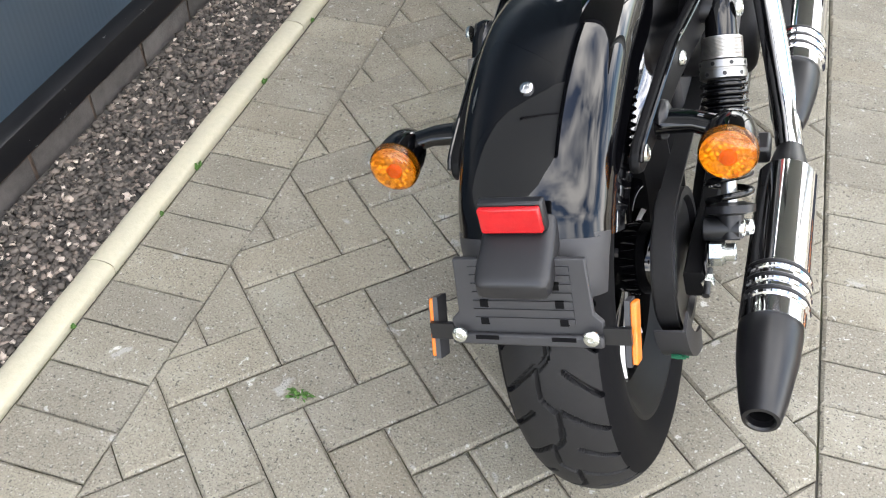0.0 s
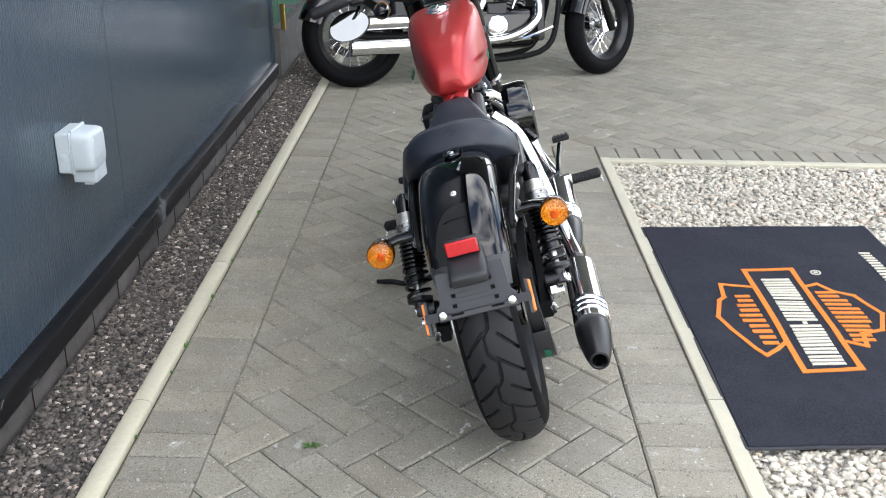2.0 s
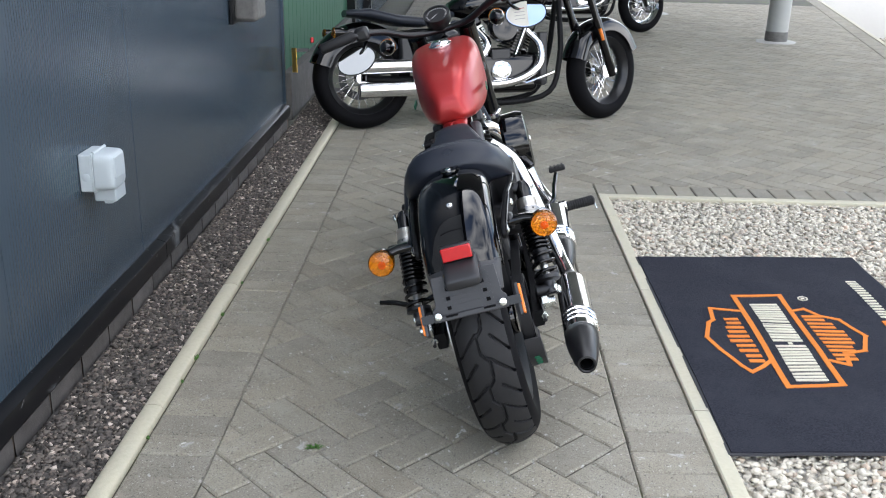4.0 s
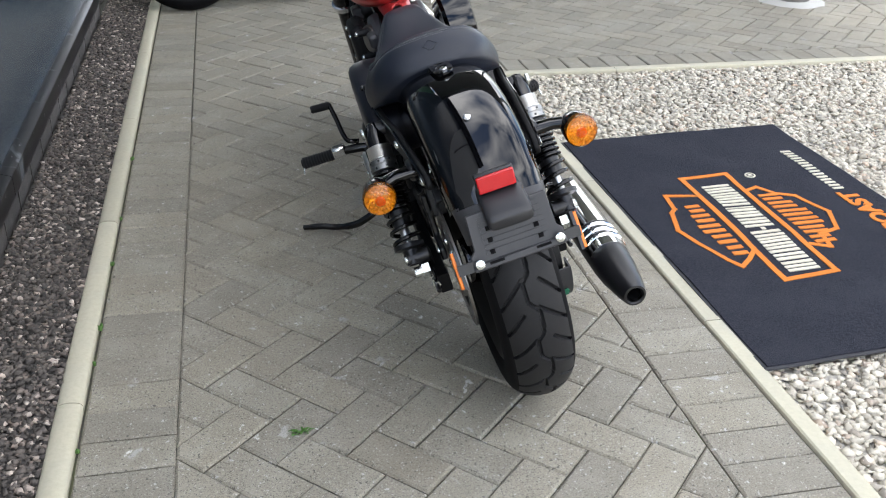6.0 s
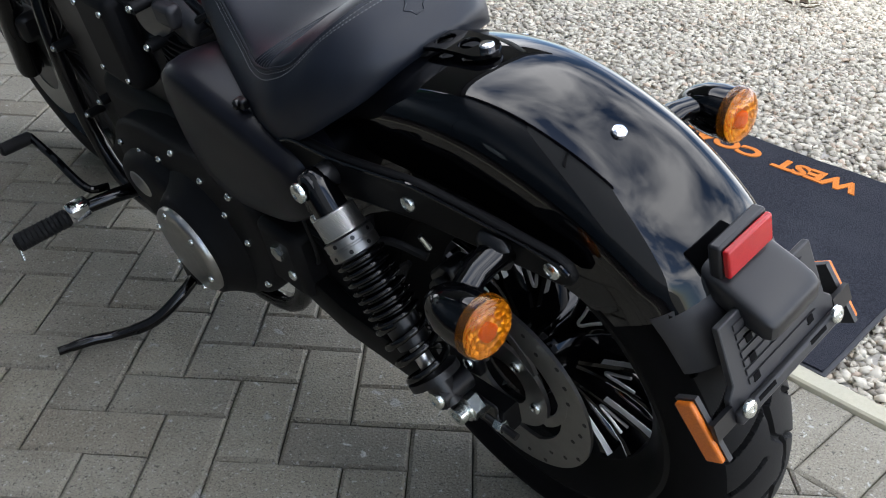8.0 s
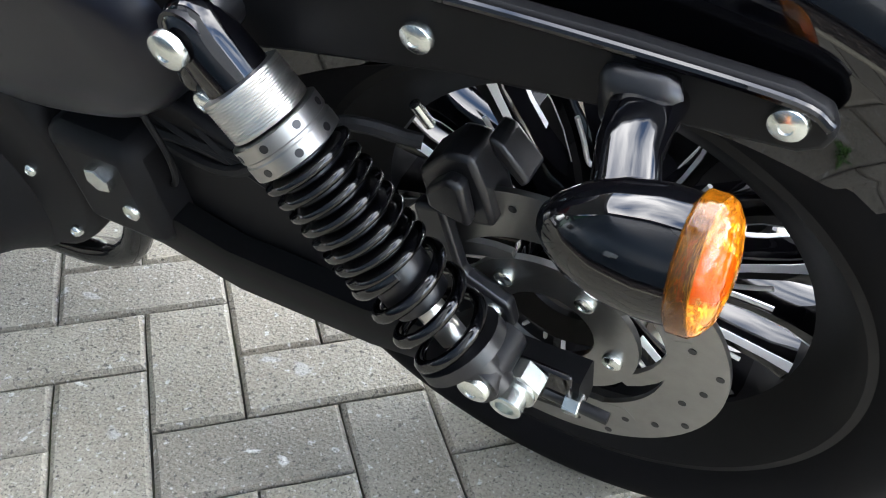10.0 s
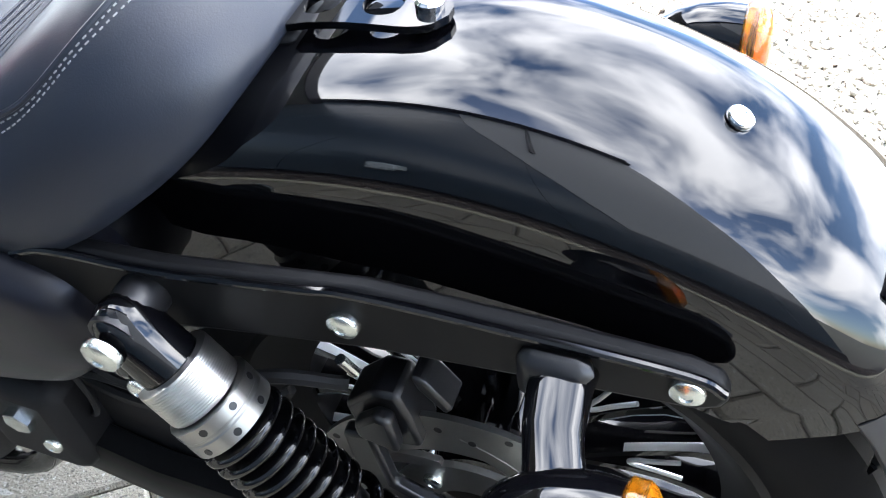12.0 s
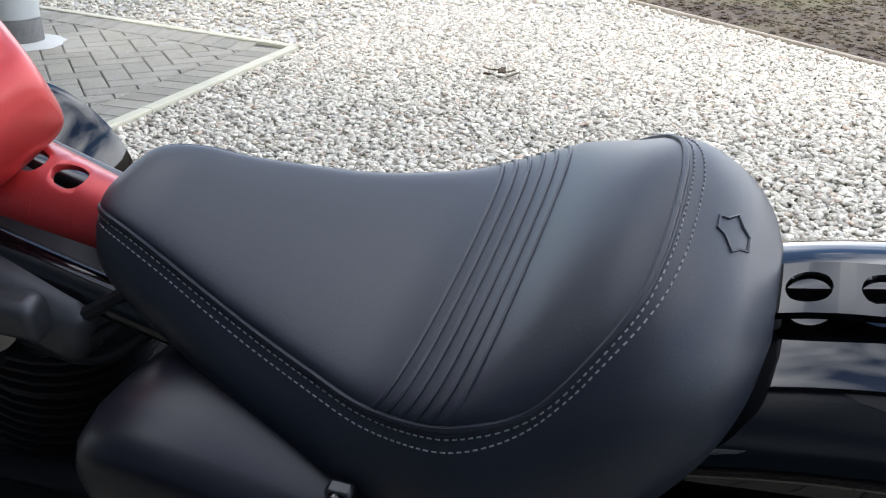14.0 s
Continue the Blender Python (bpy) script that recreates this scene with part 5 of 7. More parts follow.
cal = part("brake_caliper", side_block([(0.192, 0.452), (0.214, 0.446), (0.246, 0.462), (0.250, 0.486), (0.226, 0.512), (0.206, 0.514), (0.198, 0.486)], -0.072, -0.108, CAL_Z), M_SATIN, bike, "black brake caliper", bevel=0.004)
part("piston_block", side_block([(0.204, 0.460), (0.236, 0.468), (0.238, 0.484), (0.220, 0.502), (0.208, 0.500)], -0.108, -0.122, CAL_Z), M_SATIN, cal, bevel=0.004)
part("caliper_bracket", side_block([(0.176, 0.345), (0.224, 0.335), (0.246, 0.370), (0.252, 0.456), (0.228, 0.462), (0.218, 0.392), (0.180, 0.372)], -0.104, -0.118, CAL_Z / 2), M_SATIN, cal, bevel=0.004)
part("pad_cover", side_block([(0.176, 0.488), (0.196, 0.512), (0.200, 0.526), (0.190, 0.524), (0.170, 0.496)], -0.070, -0.096, CAL_Z), M_SATIN, cal, bevel=0.003)
part("bleed_screw", Geo().cyl((-0.11, 0.232, 0.528), (-0.115, 0.238, 0.548), 0.004), M_ZINC, cal)
g = Geo()
bolt(g, (-0.118, 0.194, 0.358), (-1, 0, 0), 0.009, 0.006)
part_each("caliper_bolt", g, M_ZINC, cal)
part("frame_casting", side_block([(0.62, 0.43), (0.47, 0.47), (0.39, 0.43), (0.355, 0.36), (0.36, 0.300), (0.50, 0.300), (0.62, 0.30)], -0.095, -0.117), M_WRINKLE, bike, bevel=0.006)
part("wiring", Geo().tube(spline([(-0.13, 0.50, 0.50), (-0.135, 0.475, 0.43), (-0.132, 0.485, 0.385), (-0.12, 0.52, 0.36)], 6), 0.0028, 8), M_RUBBER, bike)
part("brake_hose", Geo().tube(spline([(-0.11, 0.24, 0.51), (-0.13, 0.30, 0.52), (-0.125, 0.42, 0.42), (-0.11, 0.55, 0.42)], 8), 0.0055, 8), M_RUBBER, bike)
part("splash_guard", Geo().box((-0.02, 0.47, 0.45), (0.14, 0.02, 0.30), Matrix.Rotation(radians(8), 4, "X")), M_PLASTIC, bike, bevel=0.006)
part("inner_fender", shell([(0.50, 0.56), (0.46, 0.62), (0.38, 0.655), (0.30, 0.672)], lambda u: 0.088, 0.03, lambda u: 0.05), M_PLASTIC, bike)


# ---- seat ----
SEAT_ROWS = [  # y, bottom half width, bottom, shoulder half width, shoulder, crown
    (0.738, 0.026, 0.708, 0.018, 0.738, 0.744),
    (0.72, 0.050, 0.690, 0.038, 0.748, 0.756),
    (0.69, 0.066, 0.676, 0.050, 0.744, 0.754),
    (0.66, 0.078, 0.668, 0.059, 0.733, 0.745),
    (0.62, 0.096, 0.656, 0.073, 0.721, 0.734),
    (0.58, 0.112, 0.645, 0.087, 0.711, 0.725),
    (0.54, 0.126, 0.636, 0.102, 0.706, 0.720),
    (0.50, 0.139, 0.630, 0.118, 0.705, 0.720),
    (0.46, 0.149, 0.628, 0.130, 0.714, 0.730),
    (0.43, 0.153, 0.632, 0.133, 0.724, 0.745),
    (0.40, 0.151, 0.642, 0.127, 0.739, 0.768),
    (0.38, 0.147, 0.652, 0.119, 0.750, 0.780),
    (0.36, 0.140, 0.664, 0.108, 0.760, 0.788),
    (0.34, 0.130, 0.678, 0.096, 0.766, 0.789),
    (0.321, 0.117, 0.692, 0.080, 0.764, 0.781),
    (0.304, 0.100, 0.707, 0.062, 0.755, 0.768),
    (0.291, 0.076, 0.722, 0.042, 0.744, 0.752),
    (0.283, 0.040, 0.734, 0.020, 0.738, 0.742),
]
SP = spline([Vector(r) for r in SEAT_ROWS], 5)
K1, K2 = 20, 12


def seat_ring(y, bw, bz, sw, sz, top):
    ring = []
    side = []
    for i in range(K2):
        u = i / K2
        side.append((bw + (sw - bw) * u ** 1.25 + 0.012 * math.sin(math.pi * u), bz + (sz - bz) * u))
    rear = max(0.0, min(1.0, (0.43 - y) / 0.06))
    rear = rear * rear * (3 - 2 * rear)
    a0 = math.acos(min(1.0, (sw / bw)) ** 1.25)
    for i, (x, z) in enumerate(side):
        a = a0 * i / K2
        x2, z2 = bw * math.cos(a) ** 0.8, bz + (top - bz) * math.sin(a) ** 0.7
        ring.append(Vector((x + (x2 - x) * rear, y, z + (z2 - z) * rear)))
    for i in range(K1 + 1):
        a = math.pi * i / K1
        c = math.cos(a)
        x, z = math.copysign(abs(c) ** 0.92, c) * sw, sz + (top - sz) * math.sin(a) ** 0.75
        a = a0 + (math.pi - 2 * a0) * i / K1
        c = math.cos(a)
        x2, z2 = math.copysign(abs(c) ** 0.8, c) * bw, bz + (top - bz) * math.sin(a) ** 0.7
        ring.append(Vector((x + (x2 - x) * rear, y, z + (z2 - z) * rear)))
    for p in ring[:K2][::-1]:
        ring.append(Vector((-p.x, p.y, p.z)))
    return ring


SR = [seat_ring(*r) for r in SP]
seat = part("seat", Geo().rings(SR), M_LEATHER, bike, "black leather solo seat with grey twin stitching", angle=120)


def on_seat(y, i, lift=0.0):
    """A point of the seat's skin at the length y and the place i round the ring."""
    k = 0
    while k < len(SP) - 2 and SP[k + 1][0] > y:
        k += 1
    f = (SP[k][0] - y) / (SP[k][0] - SP[k + 1][0])
    i = max(0.0, min(i, len(SR[0]) - 1.001))
    a, b = int(i), i - int(i)
    p = SR[k][a].lerp(SR[k][a + 1], b).lerp(SR[k + 1][a].lerp(SR[k + 1][a + 1], b), f)
    if lift:
        p = p + (p - Vector((0, y, 0.66))).normalized() * lift
    return p


SEAM = [(0.732, 32), (0.70, 32), (0.66, 32), (0.60, 32), (0.54, 32), (0.48, 32), (0.43, 32), (0.400, 31.9), (0.379, 31.3), (0.361, 30), (0.350, 28), (0.3445, 25), (0.343, 22)]


def seam_path(off, lift):
    rows = []
    for y, i in SEAM:
        u = max(0.0, min(1.0, (0.42 - y) / 0.075))
        rows.append(Vector((y - off * u * 1.05, i + off / 0.0078 * (1 - u) ** 0.7, 0)))
    rows = rows + [Vector((r.x, 44 - r.y, 0)) for r in rows[::-1]]
    return [on_seat(p.x, p.y, lift) for p in spline(rows, 12)]


part("piping", Geo().tube(seam_path(0.0, 0.0005), 0.0021, 8), M_LEATHER, seat)
part("seam_fold", Geo().tube(seam_path(0.0025, -0.0004), 0.0014, 8), M_LEATHER, seat)
for off in (0.0050, 0.0112):
    dense = seam_path(off, 0.0003)
    pts, dist = [dense[0]], 0.0
    for p, q in zip(dense, dense[1:]):
        n = max(1, int((q - p).length / 0.0012))
        for k in range(n):
            dist += (q - p).length / n
            if dist >= 0.0044:
                pts.append(p.lerp(q, (k + 1) / n))
                dist = 0.0
    g = Geo()
    for a, b in zip(pts, pts[1:]):
        g.cyl(a.lerp(b, 0.12), a.lerp(b, 0.62), 0.00055, n=5)
    tagged(part("stitching", g, M_THREAD, seat), "grey thread stitching", kind="stuff")
for k in range(6):
    pts = []
    for i in range(25):
        s = -1 + 2 * i / 24
        y = 0.424 + k * 0.0098 + 0.016 * s * s
        pts.append(on_seat(y, 22 - 9.3 * s, -0.0005))
    part("quilt_rib", Geo().tube(spline(pts, 2), 0.0020, 8), M_LEATHER, seat)
em = [(-0.018, 0.0), (-0.008, 0.008), (-0.006, 0.015), (0.006, 0.015), (0.008, 0.008), (0.018, 0.0), (0.010, -0.006), (0.006, -0.013), (-0.006, -0.013), (-0.010, -0.006)]
pts = []
for x, s in em:
    x, y = x * 1.05, 0.3105 + s * 0.62
    k = min(range(len(SP)), key=lambda q: abs(SP[q][0] - y))
    c = max(-1, min(1, x / SP[k][3]))
    ang = math.acos(math.copysign(abs(c) ** (1 / 0.92), c))
    pts.append(on_seat(y, K2 + ang / math.pi * K1, 0.0002))
part("embossed_mark", Geo().tube(pts, 0.0011, 6, closed=True), M_LEATHER, seat)

# seat bracket on the fender
def along(rows, k):
    """Column k of rows, read between them at y."""
    def at(y):
        for p, q in zip(rows, rows[1:]):
            if p[0] <= y <= q[0]:
                return p[k] + (q[k] - p[k]) * (y - p[0]) / (q[0] - p[0])
        return rows[0][k] if y < rows[0][0] else rows[-1][k]
    return at


BR = [(0.187, 0.7500, 0.004), (0.189, 0.7500, 0.010), (0.193, 0.7502, 0.0145), (0.198, 0.7503, 0.0182), (0.204, 0.7502, 0.0202), (0.212, 0.7498, 0.0212), (0.228, 0.7488, 0.0215), (0.248, 0.7468, 0.0215), (0.267, 0.7432, 0.0215), (0.29, 0.7365, 0.021), (0.32, 0.7245, 0.020)]
brk = part("seat_bracket", holed_plate(along(BR, 1), along(BR, 2), 0.0, 0.1871, 0.32, (0.228, 0.267), 0.005, 0.0122), M_GLOSS, bike, "gloss black seat bracket with two holes", angle=30)
part("seat_screw", Geo().lathe([(0, 0.0082), (0.0015, 0.0085), (0.0050, 0.0085), (0.0065, 0.0066), (0.0068, 0.001)], (0, 0.200, 0.7500), (0, 0.17, 1.75), 28), M_CHROME, brk, "chrome thumb screw")
part("rubber_pad", Geo().box((0, 0.290, 0.724), (0.046, 0.024, 0.012)), M_RUBBER, brk, bevel=0.004)

# ---- tank ----
TK = [  # y, half width, bottom, top, share of the width at the top
    (0.803, 0.040, 0.760, 0.790, 0.7),
    (0.808, 0.048, 0.752, 0.815, 0.70),
    (0.822, 0.060, 0.745, 0.840, 0.70),
    (0.86, 0.079, 0.736, 0.874, 0.74),
    (0.92, 0.098, 0.726, 0.904, 0.80),
    (1.02, 0.115, 0.718, 0.932, 0.88),
    (1.12, 0.125, 0.720, 0.950, 0.94),
    (1.22, 0.124, 0.730, 0.957, 0.98),
    (1.28, 0.112, 0.748, 0.944, 0.98),
    (1.32, 0.078, 0.778, 0.914, 0.95),
]
rings = []
for y, hw, lo, hi, sh in spline([Vector(r) for r in TK], 5):
    ring = []
    for k in range(56):
        a = 2 * math.pi * k / 56
        ca, sa = math.cos(a), math.sin(a)
        z = math.copysign(abs(sa) ** 0.52, sa)
        x = math.copysign(abs(ca) ** 0.46, ca) * hw * (1 - (1 - sh) * (z * 0.5 + 0.5))
        ring.append((x, y, (lo + hi) / 2 + z * (hi - lo) / 2))
    rings.append(ring)
tank = part("fuel_tank", Geo().rings(rings), M_RED, bike, "satin red metallic peanut fuel tank", angle=60)
TG = [(0.69, 0.716, 0.028), (0.72, 0.7255, 0.031), (0.76, 0.738, 0.034), (0.80, 0.7515, 0.038), (0.86, 0.772, 0.044)]
part("tank_tongue", holed_plate(along(TG, 1), along(TG, 2), 0.022, 0.69, 0.86, (0.778, 0.810), 0.006, 0.0125), M_RED, bike, "red tank mounting tongue with holes", angle=50)
cap = part("filler_cap", Geo().lathe([(0, 0.040), (0.006, 0.040), (0.009, 0.033), (0.012, 0.033), (0.016, 0.030), (0.020, 0.018), (0.021, 0.001)], (0, 1.12, 0.951), (0, 1.0, 1.9), 36), M_CHROME, tank, "chrome filler cap")
for sx in (L, R):
    part("tank_badge", Geo().box((sx * 0.1235, 0.99, 0.800), (0.004, 0.10, 0.014)), M_GREENMARK, tank)

# ---- engine and frame ----
fr = Geo()
for sx in (L, R):
    fr.tube(spline([(sx * 0.06, 0.45, 0.60), (sx * 0.05, 0.62, 0.64), (sx * 0.04, 0.85, 0.70), (sx * 0.03, 1.25, 0.83), (0.0 + sx * 0.02, 1.38, 0.86)], 6), 0.016, 12)
    fr.tube(spline([(sx * 0.02, 1.40, 0.82), (sx * 0.10, 1.36, 0.50), (sx * 0.12, 1.30, 0.22), (sx * 0.12, 1.1, 0.17), (sx * 0.12, 0.7, 0.17), (sx * 0.11, 0.58, 0.30), (sx * 0.10, 0.50, 0.55)], 6), 0.016, 12)
fr.cyl((0, 1.36, 0.92), (0, 1.42, 0.76), 0.032)
part("frame", fr, M_SEMI, bike, "gloss black tubular frame")
eng = part("crankcase", Geo().box((0, 0.93, 0.335), (0.22, 0.50, 0.28)), M_WRINKLE, bike, "wrinkle black engine", bevel=0.035, seg=3)
for yc, tilt in ((0.90, 22), (1.06, -22)):
    m = Matrix.Translation((0, yc, 0.47)) @ Matrix.Rotation(radians(tilt), 4, "X")
    cylr = part("cylinder", Geo().lathe([(0, 0.055), (0.2, 0.055)], m @ Vector((0, 0, 0)), m @ Vector((0, 0, 1)), 24), M_WRINKLE, eng)
    for k in range(12):
        z = 0.012 + k * 0.0145
        r = 0.082 if k < 8 else 0.088
        g = Geo().lathe([(z, 0.05), (z, r), (z + 0.0045, r), (z + 0.0045, 0.05)], m @ Vector((0, 0, 0)), m @ Vector((0, 0, 1)), 28)
        part("fin", g, M_WRINKLE, cylr)
    part("rocker_cover", Geo().box((0, 0, 0.215), (0.16, 0.15, 0.06), m), M_HEAD if tilt > 0 else M_SATIN, cylr, bevel=0.018, seg=3)
    g = Geo()
    for sx in (L, R):
        bolt(g, m @ Vector((sx * 0.081, 0.03, 0.215)), (sx, 0, 0), 0.007, 0.006)
        bolt(g, m @ Vector((sx * 0.081, -0.03, 0.215)), (sx, 0, 0), 0.007, 0.006)
    part_each("head_bolt", g, M_ZINC, cylr)
part("regulator", Geo().box((0, 1.275, 0.44), (0.15, 0.07, 0.26)), M_SATIN, eng, "finned black regulator", bevel=0.012)
for k in range(7):
    part("cooling_fin", Geo().box((0, 1.318, 0.33 + 0.035 * k), (0.14, 0.02, 0.006)), M_SATIN, eng)
coil = part("coil_cover", Geo().box((-0.105, 0.985, 0.60), (0.05, 0.13, 0.17)), M_WRINKLE, eng, "wrinkle black coil cover between the cylinders", bevel=0.018, seg=3)
g = Geo()
for y, z in ((0.94, 0.66), (1.03, 0.66), (0.94, 0.54), (1.03, 0.54)):
    bolt(g, (-0.130, y, z), (-1, 0, 0), 0.006, 0.005)
part_each("cover_bolt", g, M_ZINC, coil)
for k, y in enumerate((0.90, 1.07)):
    part("plug_lead", Geo().tube(spline([(-0.095, 0.98, 0.66), (-0.10, 0.95 + 0.08 * k, 0.68), (-0.095, y, 0.67), (-0.085, y, 0.645)], 6), 0.0045, 8), M_RUBBER, eng)
for k in range(3):
    part("wiring_loom", Geo().tube(spline([(-0.04, 0.70, 0.69 - 0.02 * k), (-0.065, 0.76, 0.66 - 0.02 * k), (-0.07, 0.84, 0.60 + 0.02 * k), (-0.06, 0.95, 0.64)], 6), 0.006, 8), M_RUBBER, bike)
part("throttle_body", Geo().lathe([(0, 0.024), (0.01, 0.03), (0.05, 0.03), (0.06, 0.036), (0.075, 0.036)], (-0.02, 0.86, 0.66), (-0.10, 0.83, 0.67), 24), M_STEEL, bike, "grey metal intake casting")
# Added filler box that keeps bright ground from showing through the engine.
part("engine_filler", Geo().box((-0.02, 1.10, 0.44), (0.13, 0.42, 0.36)), M_SATIN, eng, bevel=0.02)
part("intake_casting", Geo().box((-0.085, 1.095, 0.676), (0.030, 0.046, 0.036)), M_HEAD, eng, "grey cast block on the intake", bevel=0.006)
g = Geo()
for y, z in ((0.988, 0.639), (1.047, 0.615), (0.839, 0.689), (0.833, 0.626), (1.318, 0.483), (1.311, 0.332), (1.191, 0.405), (1.049, 0.409)):
    g.cyl((-0.06, y, z), (-0.116, y, z), 0.010, n=12)
part_each("bolt_boss", g, M_WRINKLE, eng)
g = Geo()
for y, z in ((0.988, 0.639), (1.047, 0.615), (0.839, 0.689), (0.833, 0.626), (1.318, 0.483), (1.311, 0.332), (1.191, 0.405), (1.049, 0.409)):
    bolt(g, (-0.116, y, z), (-1, 0, 0.1), 0.0062, 0.007)
part_each("case_bolt", g, M_ZINC, eng)
part("throttle_casting", Geo().box((-0.082, 0.795, 0.676), (0.026, 0.055, 0.036)), M_HEAD, eng, "grey cast throttle body cover", bevel=0.009, seg=3)
# primary cover, left
ys = [(0.595, 0.35), (0.605, 0.41), (0.635, 0.465), (0.70, 0.485), (0.82, 0.47), (0.95, 0.46), (1.05, 0.43), (1.09, 0.36), (1.06, 0.28), (0.96, 0.235), (0.80, 0.205), (0.69, 0.215), (0.62, 0.27)]
cl_ = spline([Vector((0, a, b)) for a, b in ys], 4, closed=True)
cc = Vector((0, 0.81, 0.345))
rings = []
for x, f in ((-0.10, 1.0), (-0.138, 1.0), (-0.148, 0.985), (-0.152, 0.95), (-0.153, 0.7), (-0.153, 0.3)):
    rings.append([cc + (p - cc) * f + Vector((x, 0, 0)) for p in cl_])
prim = part("primary_cover", Geo().rings(rings), M_WRINKLE, bike, "wrinkle black primary cover", angle=50)
dc = Vector((-0.190, 0.803, 0.291))
part("clutch_dome", Geo().lathe([(-0.045, 0.128), (-0.038, 0.124), (-0.026, 0.112), (-0.014, 0.102), (-0.004, 0.096), (0.003, 0.092), (0.004, 0.06), (0.004, 0.001)], dc, dc + Vector((-1, 0, -0.03)), 56), M_WRINKLE, prim, angle=60)
rings = []
for x, f in ((-0.145, 1.0), (-0.165, 0.96), (-0.176, 0.86), (-0.181, 0.66), (-0.182, 0.25)):
    rings.append([Vector((x, 0.93 + 0.125 * f * math.cos(2 * math.pi * k / 40), 0.335 + 0.075 * f * math.sin(2 * math.pi * k / 40))) for k in range(40)])
part("chain_case", Geo().rings(rings), M_WRINKLE, prim, angle=60)
part("clutch_cover", Geo().lathe([(0.002, 0.084), (0.010, 0.084), (0.0145, 0.0805), (0.017, 0.07), (0.018, 0.04), (0.018, 0.001)], dc, dc + Vector((-1, 0, -0.03)), 64), M_CASTING, prim, "brushed metal clutch cover", angle=50)
g = Geo()
for k in range(6):
    a = k * math.pi / 3 + 0.3
    bolt(g, dc + Vector((-0.0165, 0.074 * math.cos(a), 0.074 * math.sin(a))), (-1, 0, 0), 0.006, 0.005)
for y, z in ((0.701, 0.385), (0.746, 0.433), (0.822, 0.456), (0.89, 0.416), (0.968, 0.402), (1.049, 0.39), (0.655, 0.35), (0.64, 0.27), (0.66, 0.44)):
    bolt(g, (-0.152, y, z), (-1, 0, 0.2), 0.0066, 0.008)
part_each("cover_bolt", g, M_ZINC, prim)
g = Geo().lathe([(0, 0.030), (0.003, 0.030), (0.005, 0.027), (0.005, 0.001)], (-0.178, 0.956, 0.352), (-1.178, 0.956, 0.352), 32)
g.v = [(x, 0.956 + (y - 0.956) * 1.25, 0.352 + (z - 0.352) * 0.8) for x, y, z in g.v]
part("inspection_cover", g, M_ALU, prim)
# side cover (oil tank), left
rings = []
base = [(0.385, 0.575), (0.40, 0.612), (0.44, 0.632), (0.52, 0.655), (0.62, 0.676), (0.675, 0.672), (0.700, 0.645), (0.700, 0.59), (0.690, 0.535), (0.655, 0.488), (0.585, 0.470), (0.50, 0.482), (0.43, 0.505), (0.395, 0.538)]
loop = spline([Vector((0, a, b)) for a, b in base], 4, closed=True)
cc = Vector((0, 0.55, 0.575))
for x, f in ((-0.07, 0.93), (-0.10, 0.975), (-0.13, 1.0), (-0.155, 0.985), (-0.168, 0.94), (-0.175, 0.85), (-0.178, 0.6), (-0.179, 0.2)):
    rings.append([cc + (p - cc) * f + Vector((x, 0, 0)) for p in loop])
sc = part("side_cover", Geo().rings(rings), M_COVER, bike, "satin black side cover", angle=60)
rings = []
for x, f in ((0.09, 0.98), (0.15, 1.0), (0.166, 0.95), (0.172, 0.8), (0.174, 0.3)):
    rings.append([cc + (p - cc) * f + Vector((x - 0.01, 0, -0.045)) for p in loop])
part("oil_tank", Geo().rings(rings), M_SATIN, bike, "satin black oil tank", angle=50)
g = Geo()
g.box((-0.150, 0.505, 0.660), (0.012, 0.018, 0.014))
part("cover_latch", g, M_SATIN, sc, bevel=0.003)
g = Geo()
bolt(g, (-0.157, 0.505, 0.662), (-1, 0, 0.3), 0.007, 0.006)
bolt(g, (-0.145, 0.47, 0.664), (-1, 0, 0.4), 0.006, 0.006)
part_each("latch_bolt", g, M_GLOSS, sc)
part("battery_box", Geo().box((0, 0.52, 0.52), (0.18, 0.22, 0.26)), M_PLASTIC, bike, bevel=0.01)
g = Geo()
g.box((-0.13, 0.545, 0.375), (0.06, 0.10, 0.12))
piv = part("swing_arm_pivot", g, M_WRINKLE, bike, bevel=0.015)
g = Geo()
hexnut(g, (-0.160, 0.533, 0.402), (-1, 0, 0), 0.0135, 0.009)
bolt(g, (-0.160, 0.519, 0.362), (-1, 0, 0), 0.009, 0.006)
part_each("pivot_nut", g, M_ZINC, piv)
for k in range(4):
    g = Geo().tube(spline([(-0.10 - 0.008 * k, 0.50 + 0.03 * k, 0.47 - 0.02 * k), (-0.12, 0.42 + 0.02 * k, 0.43), (-0.115, 0.34, 0.40 + 0.012 * k), (-0.10, 0.30, 0.46)], 6), 0.0045, 6)
    part("hose", g, M_RUBBER, bike)

# left controls
lv = part("shift_linkage", Geo().tube(spline([(-0.20, 1.09, 0.30), (-0.235, 1.10, 0.315), (-0.245, 1.18, 0.36), (-0.252, 1.238, 0.388)], 6), 0.0075, 10), M_GLOSS, bike)
part("shift_peg", Geo().lathe([(0, 0.010), (0.004, 0.0125), (0.058, 0.0125), (0.062, 0.009)], (-0.250, 1.238, 0.386), (-0.32, 1.236, 0.392), 16), M_RUBBER, lv, "black rubber shift peg")


